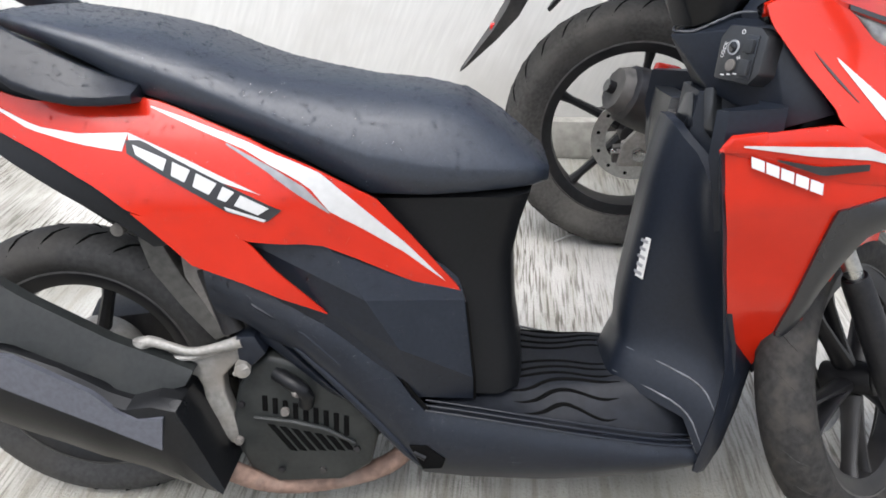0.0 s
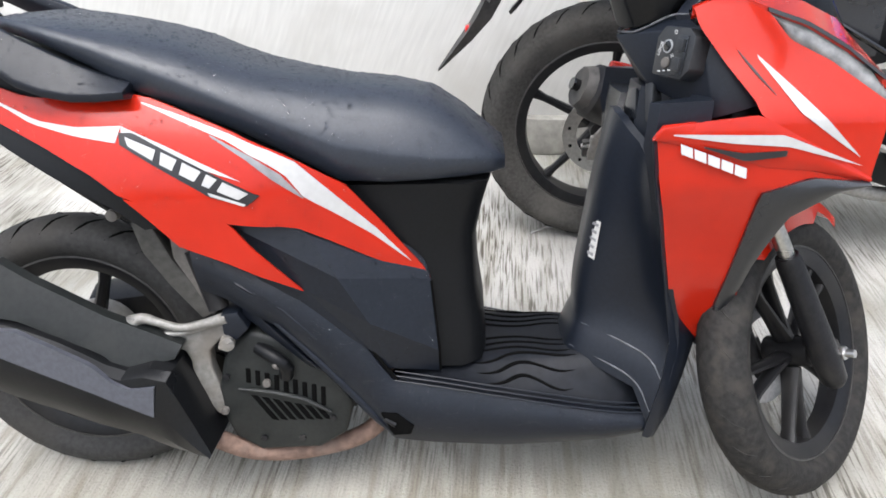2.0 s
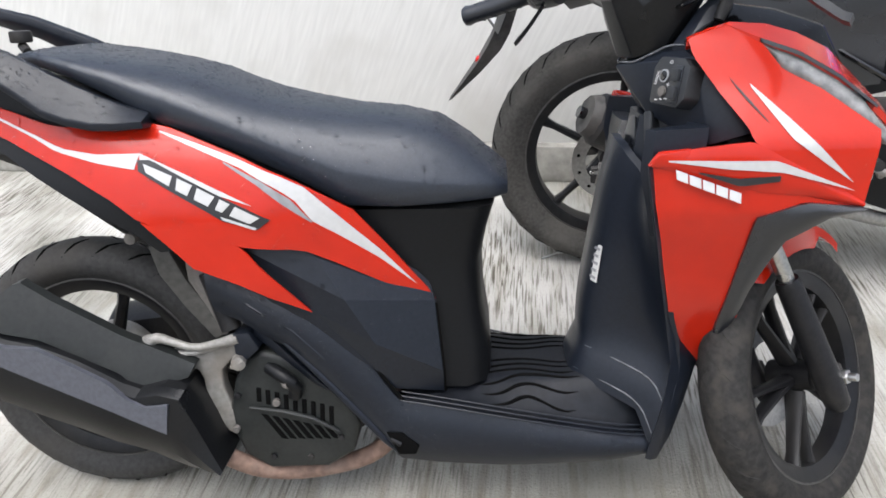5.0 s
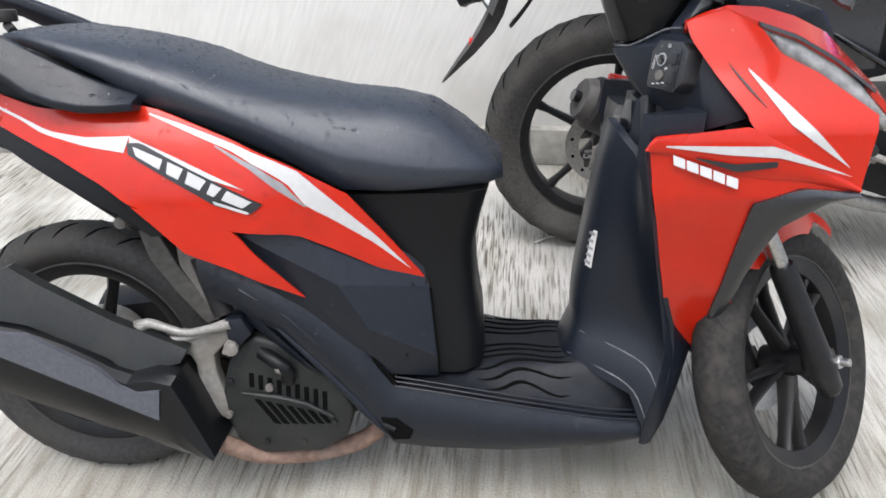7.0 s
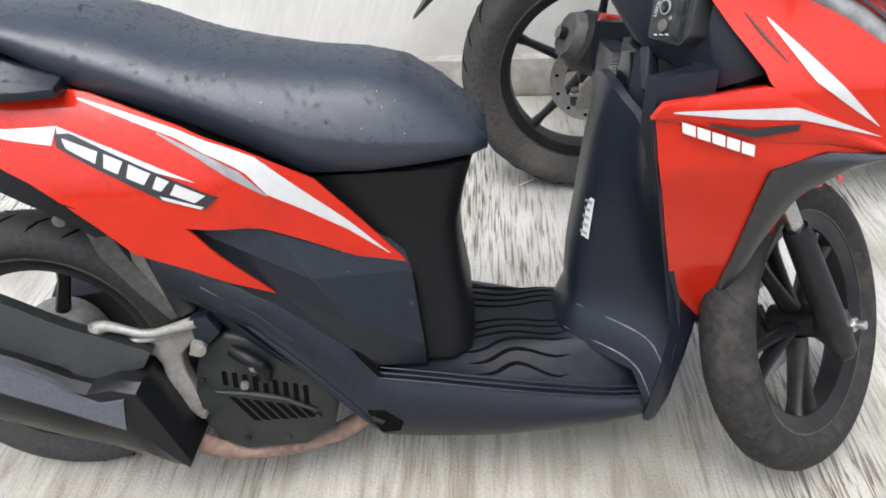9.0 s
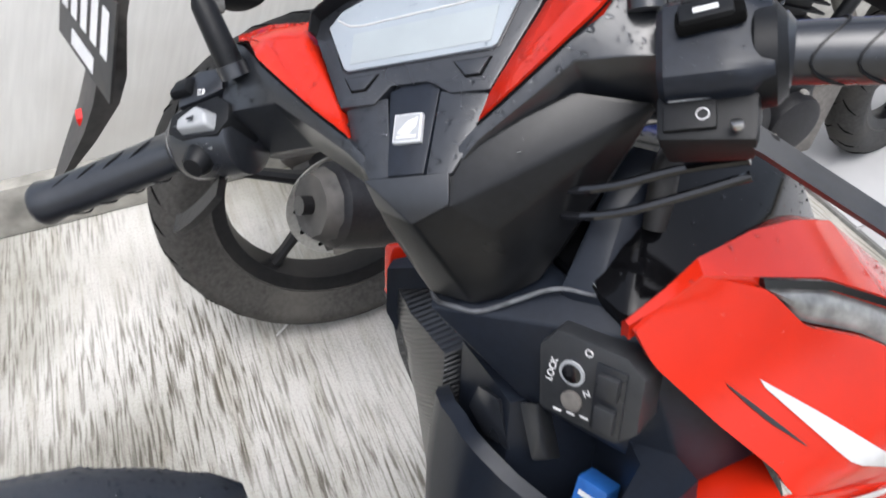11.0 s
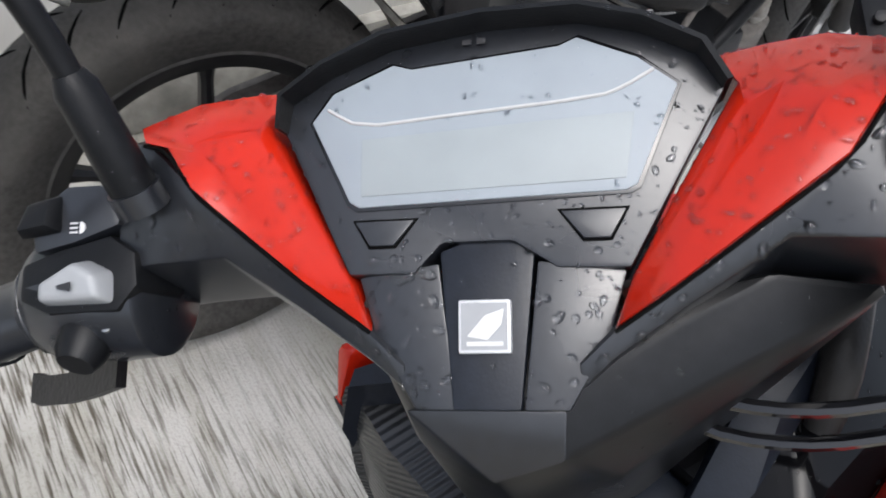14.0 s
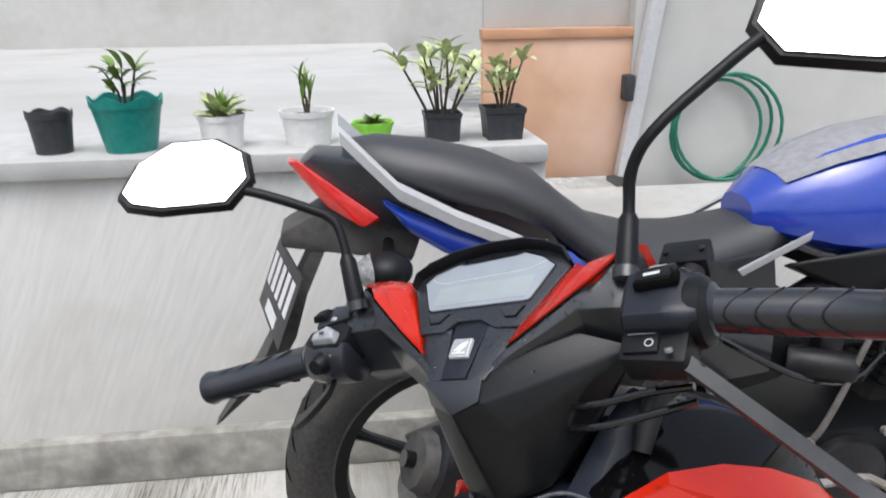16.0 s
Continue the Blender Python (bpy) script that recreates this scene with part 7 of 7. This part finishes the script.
# linkage beside the rear wheel: shock, caliper bracket, hoses, chain cover
bike_part("shock_absorber", tube([(0.40, 0.0, 0.42), (0.46, 0.0, 0.56), (0.52, 0.0, 0.72)], [0.026, 0.032, 0.030], 16), ALLOY, "dusty rear shock absorber")
bike_part("caliper_bracket", prism([(-0.03, 0.30), (0.04, 0.30), (0.12, 0.38), (0.13, 0.43), (0.08, 0.45), (0.02, 0.41), (-0.02, 0.36)], -0.118, -0.102, "xz", 0.004), ALLOY, "dusty alloy caliper bracket")
bike_part("brake_hose", tube([(0.06, -0.12, 0.45), (0.16, -0.13, 0.50), (0.30, -0.12, 0.50), (0.44, -0.13, 0.46), (0.56, -0.15, 0.42)], 0.006, 8, smooth=2), GLOSS, "black brake hose")
bike_part("chain_cover", prism([(-0.06, 0.36), (0.10, 0.42), (0.48, 0.47), (0.52, 0.44), (0.10, 0.385), (-0.04, 0.33)], 0.110, 0.125, "xz", 0.004), DUST, "dusty chain cover")
bike_part("passenger_peg_bracket", hull([(0.30, -0.130, 0.74), (0.38, -0.132, 0.76), (0.36, -0.150, 0.58), (0.30, -0.150, 0.56), (0.30, -0.135, 0.56), (0.37, -0.135, 0.60)], 0.006), DARKMETAL, "black passenger peg bracket")
bike_part("passenger_peg", tube([(0.33, -0.145, 0.57), (0.33, -0.235, 0.575)], [0.013, 0.014], 12), PLASTIC, "black rubber passenger peg")
bike_part("wiring", tube([(0.44, -0.10, 0.70), (0.55, -0.15, 0.64), (0.66, -0.16, 0.58), (0.78, -0.15, 0.55), (0.86, -0.12, 0.60)], 0.007, 8, smooth=2), GLOSS, "black wiring loom")
bike_part("engine_cover", moved(disc(0.065, 0.05, 0.012, 26), pose(0.93, -0.165, 0.34)), DARKMETAL, "dark engine cover")

# crumpled black cloth on the tiles
bm = bmesh.new()
bmesh.ops.create_icosphere(bm, subdivisions=3, radius=0.09)
for v in bm.verts:
    n0 = noise.noise(v.co * 14) * 0.05 + noise.noise(v.co * 34) * 0.02
    v.co += v.co.normalized() * n0
    v.co.x *= 1.7
    v.co.z = max(-0.035, v.co.z * 0.55)
solid("cloth", bm, CLOTH, "crumpled black cloth lying on the white tiles", "cloth", pose(3.50, 0.45, 0.052, 0, 0, -70))
solid("twig", tube([(0, 0, 0), (0.05, 0.02, 0.002), (0.09, 0.02, 0.001)], 0.0025, 6), PAPER, "pale dry twig on the concrete beside the wheel", "twig", pose(0.90, 0.87, 0.0035, 0, 0, 10))

# ---- rain drops, beaded on the wet upper surfaces of the scooter ----
def space(ob):
    m = ob.matrix_basis.copy()
    while ob.parent is not None:
        ob = ob.parent
        m = ob.matrix_basis @ m
    return m


def bead(verts, faces, at, n, r, rng):
    """A flattened, slightly irregular water bead on a surface."""
    u = n.orthogonal().normalized()
    w = n.cross(u)
    ex, turn = rng.uniform(0.82, 1.25), rng.uniform(0, 6.28)
    base = len(verts)
    p1, p2 = rng.uniform(0, 6.28), rng.uniform(0, 6.28)
    wave = [1 + 0.10 * math.sin(2 * math.pi * 2 * j / 9 + p1) + 0.07 * math.sin(2 * math.pi * 3 * j / 9 + p2) for j in range(9)]
    for rr, h in ((1.0, -0.05), (0.86, 0.22), (0.45, 0.36)):
        for j in range(9):
            t = 2 * math.pi * j / 9
            a, b = wave[j] * rr * r * ex * math.cos(t), wave[j] * rr * r / ex * math.sin(t)
            p = at + u * (a * math.cos(turn) - b * math.sin(turn)) + w * (a * math.sin(turn) + b * math.cos(turn)) + n * (h * r)
            verts.append(p)
    verts.append(at + n * (0.40 * r))
    for k in (0, 9):
        for j in range(9):
            faces.append((base + k + j, base + k + (j + 1) % 9, base + k + 9 + (j + 1) % 9, base + k + 9 + j))
    for j in range(9):
        faces.append((base + 18 + j, base + 18 + (j + 1) % 9, base + 27))


wet = {"meter": (10000, 1.25), "hood": (2500, 1.2), "display": (3600, 0.9), "bar_wing": (12000, 1.15), "bar_cover": (6000, 1.7), "spine": (1300, 1.2), "spine_cheek": (9000, 1.8), "neck": (900, 1.3), "switch_block": (4000, 1.5), "grip": (500, 1.1),
       "seat": (3600, 2.2), "grab_rail": (9000, 1.5), "side_panel": (2600, 2.1), "front_fairing": (250, 1.2), "cheek": (700, 1.2), "brow": (1500, 1.3), "fairing_shoulder": (900, 1.2), "windscreen_cover": (2200, 1.1),
       "frame_cover": (7000, 2.4), "key_panel": (700, 1.2), "tail_body": (900, 1.3), "skirt": (250, 1.2), "mirror_glass": (2600, 1.3), "stem_boot": (1200, 1.1), "trim_facet": (12000, 1.5), "lower_side_panel": (4500, 2.2)}
rng = random.Random(21)
verts, faces = [], []
for ob in list(bpy.data.objects):
    kind = ob.name.split(".")[0]
    if ob.type != 'MESH' or kind not in wet:
        continue
    top = ob
    while top.parent is not None:
        top = top.parent
    if top != scooter:
        continue
    dense, size = wet[kind]
    m = space(ob)
    turn3 = m.to_3x3()
    ob.data.calc_loop_triangles()
    for p in ob.data.loop_triangles:
        n = (turn3 @ p.normal).normalized()
        if n.z < (-0.06 if kind in ("frame_cover", "lower_side_panel", "seat") else 0.12) and kind != "mirror_glass":
            continue
        co = [m @ ob.data.vertices[i].co for i in p.vertices]
        want = 3.2 * p.area * dense * min(1, 0.25 + n.z)
        count = int(want) + (1 if rng.random() < want - int(want) else 0)
        for _ in range(count):
            a, b = rng.random(), rng.random()
            if a + b > 1:
                a, b = 1 - a, 1 - b
            at = co[0] + (co[1] - co[0]) * a + (co[2] - co[0]) * b
            bead(verts, faces, at, n, 0.0009 * size * rng.choice((0.4, 0.5, 0.6, 0.7, 0.8, 1.0, 1.2, 1.6)), rng)
me = bpy.data.meshes.new("rain_drops")
me.from_pydata(verts, [], faces)
for p in me.polygons:
    p.use_smooth = True
me.materials.append(DROP)
tagged(new("rain_drops", me), "clear rain drops beaded on the scooter's wet panels", "water drops", "", "stuff")
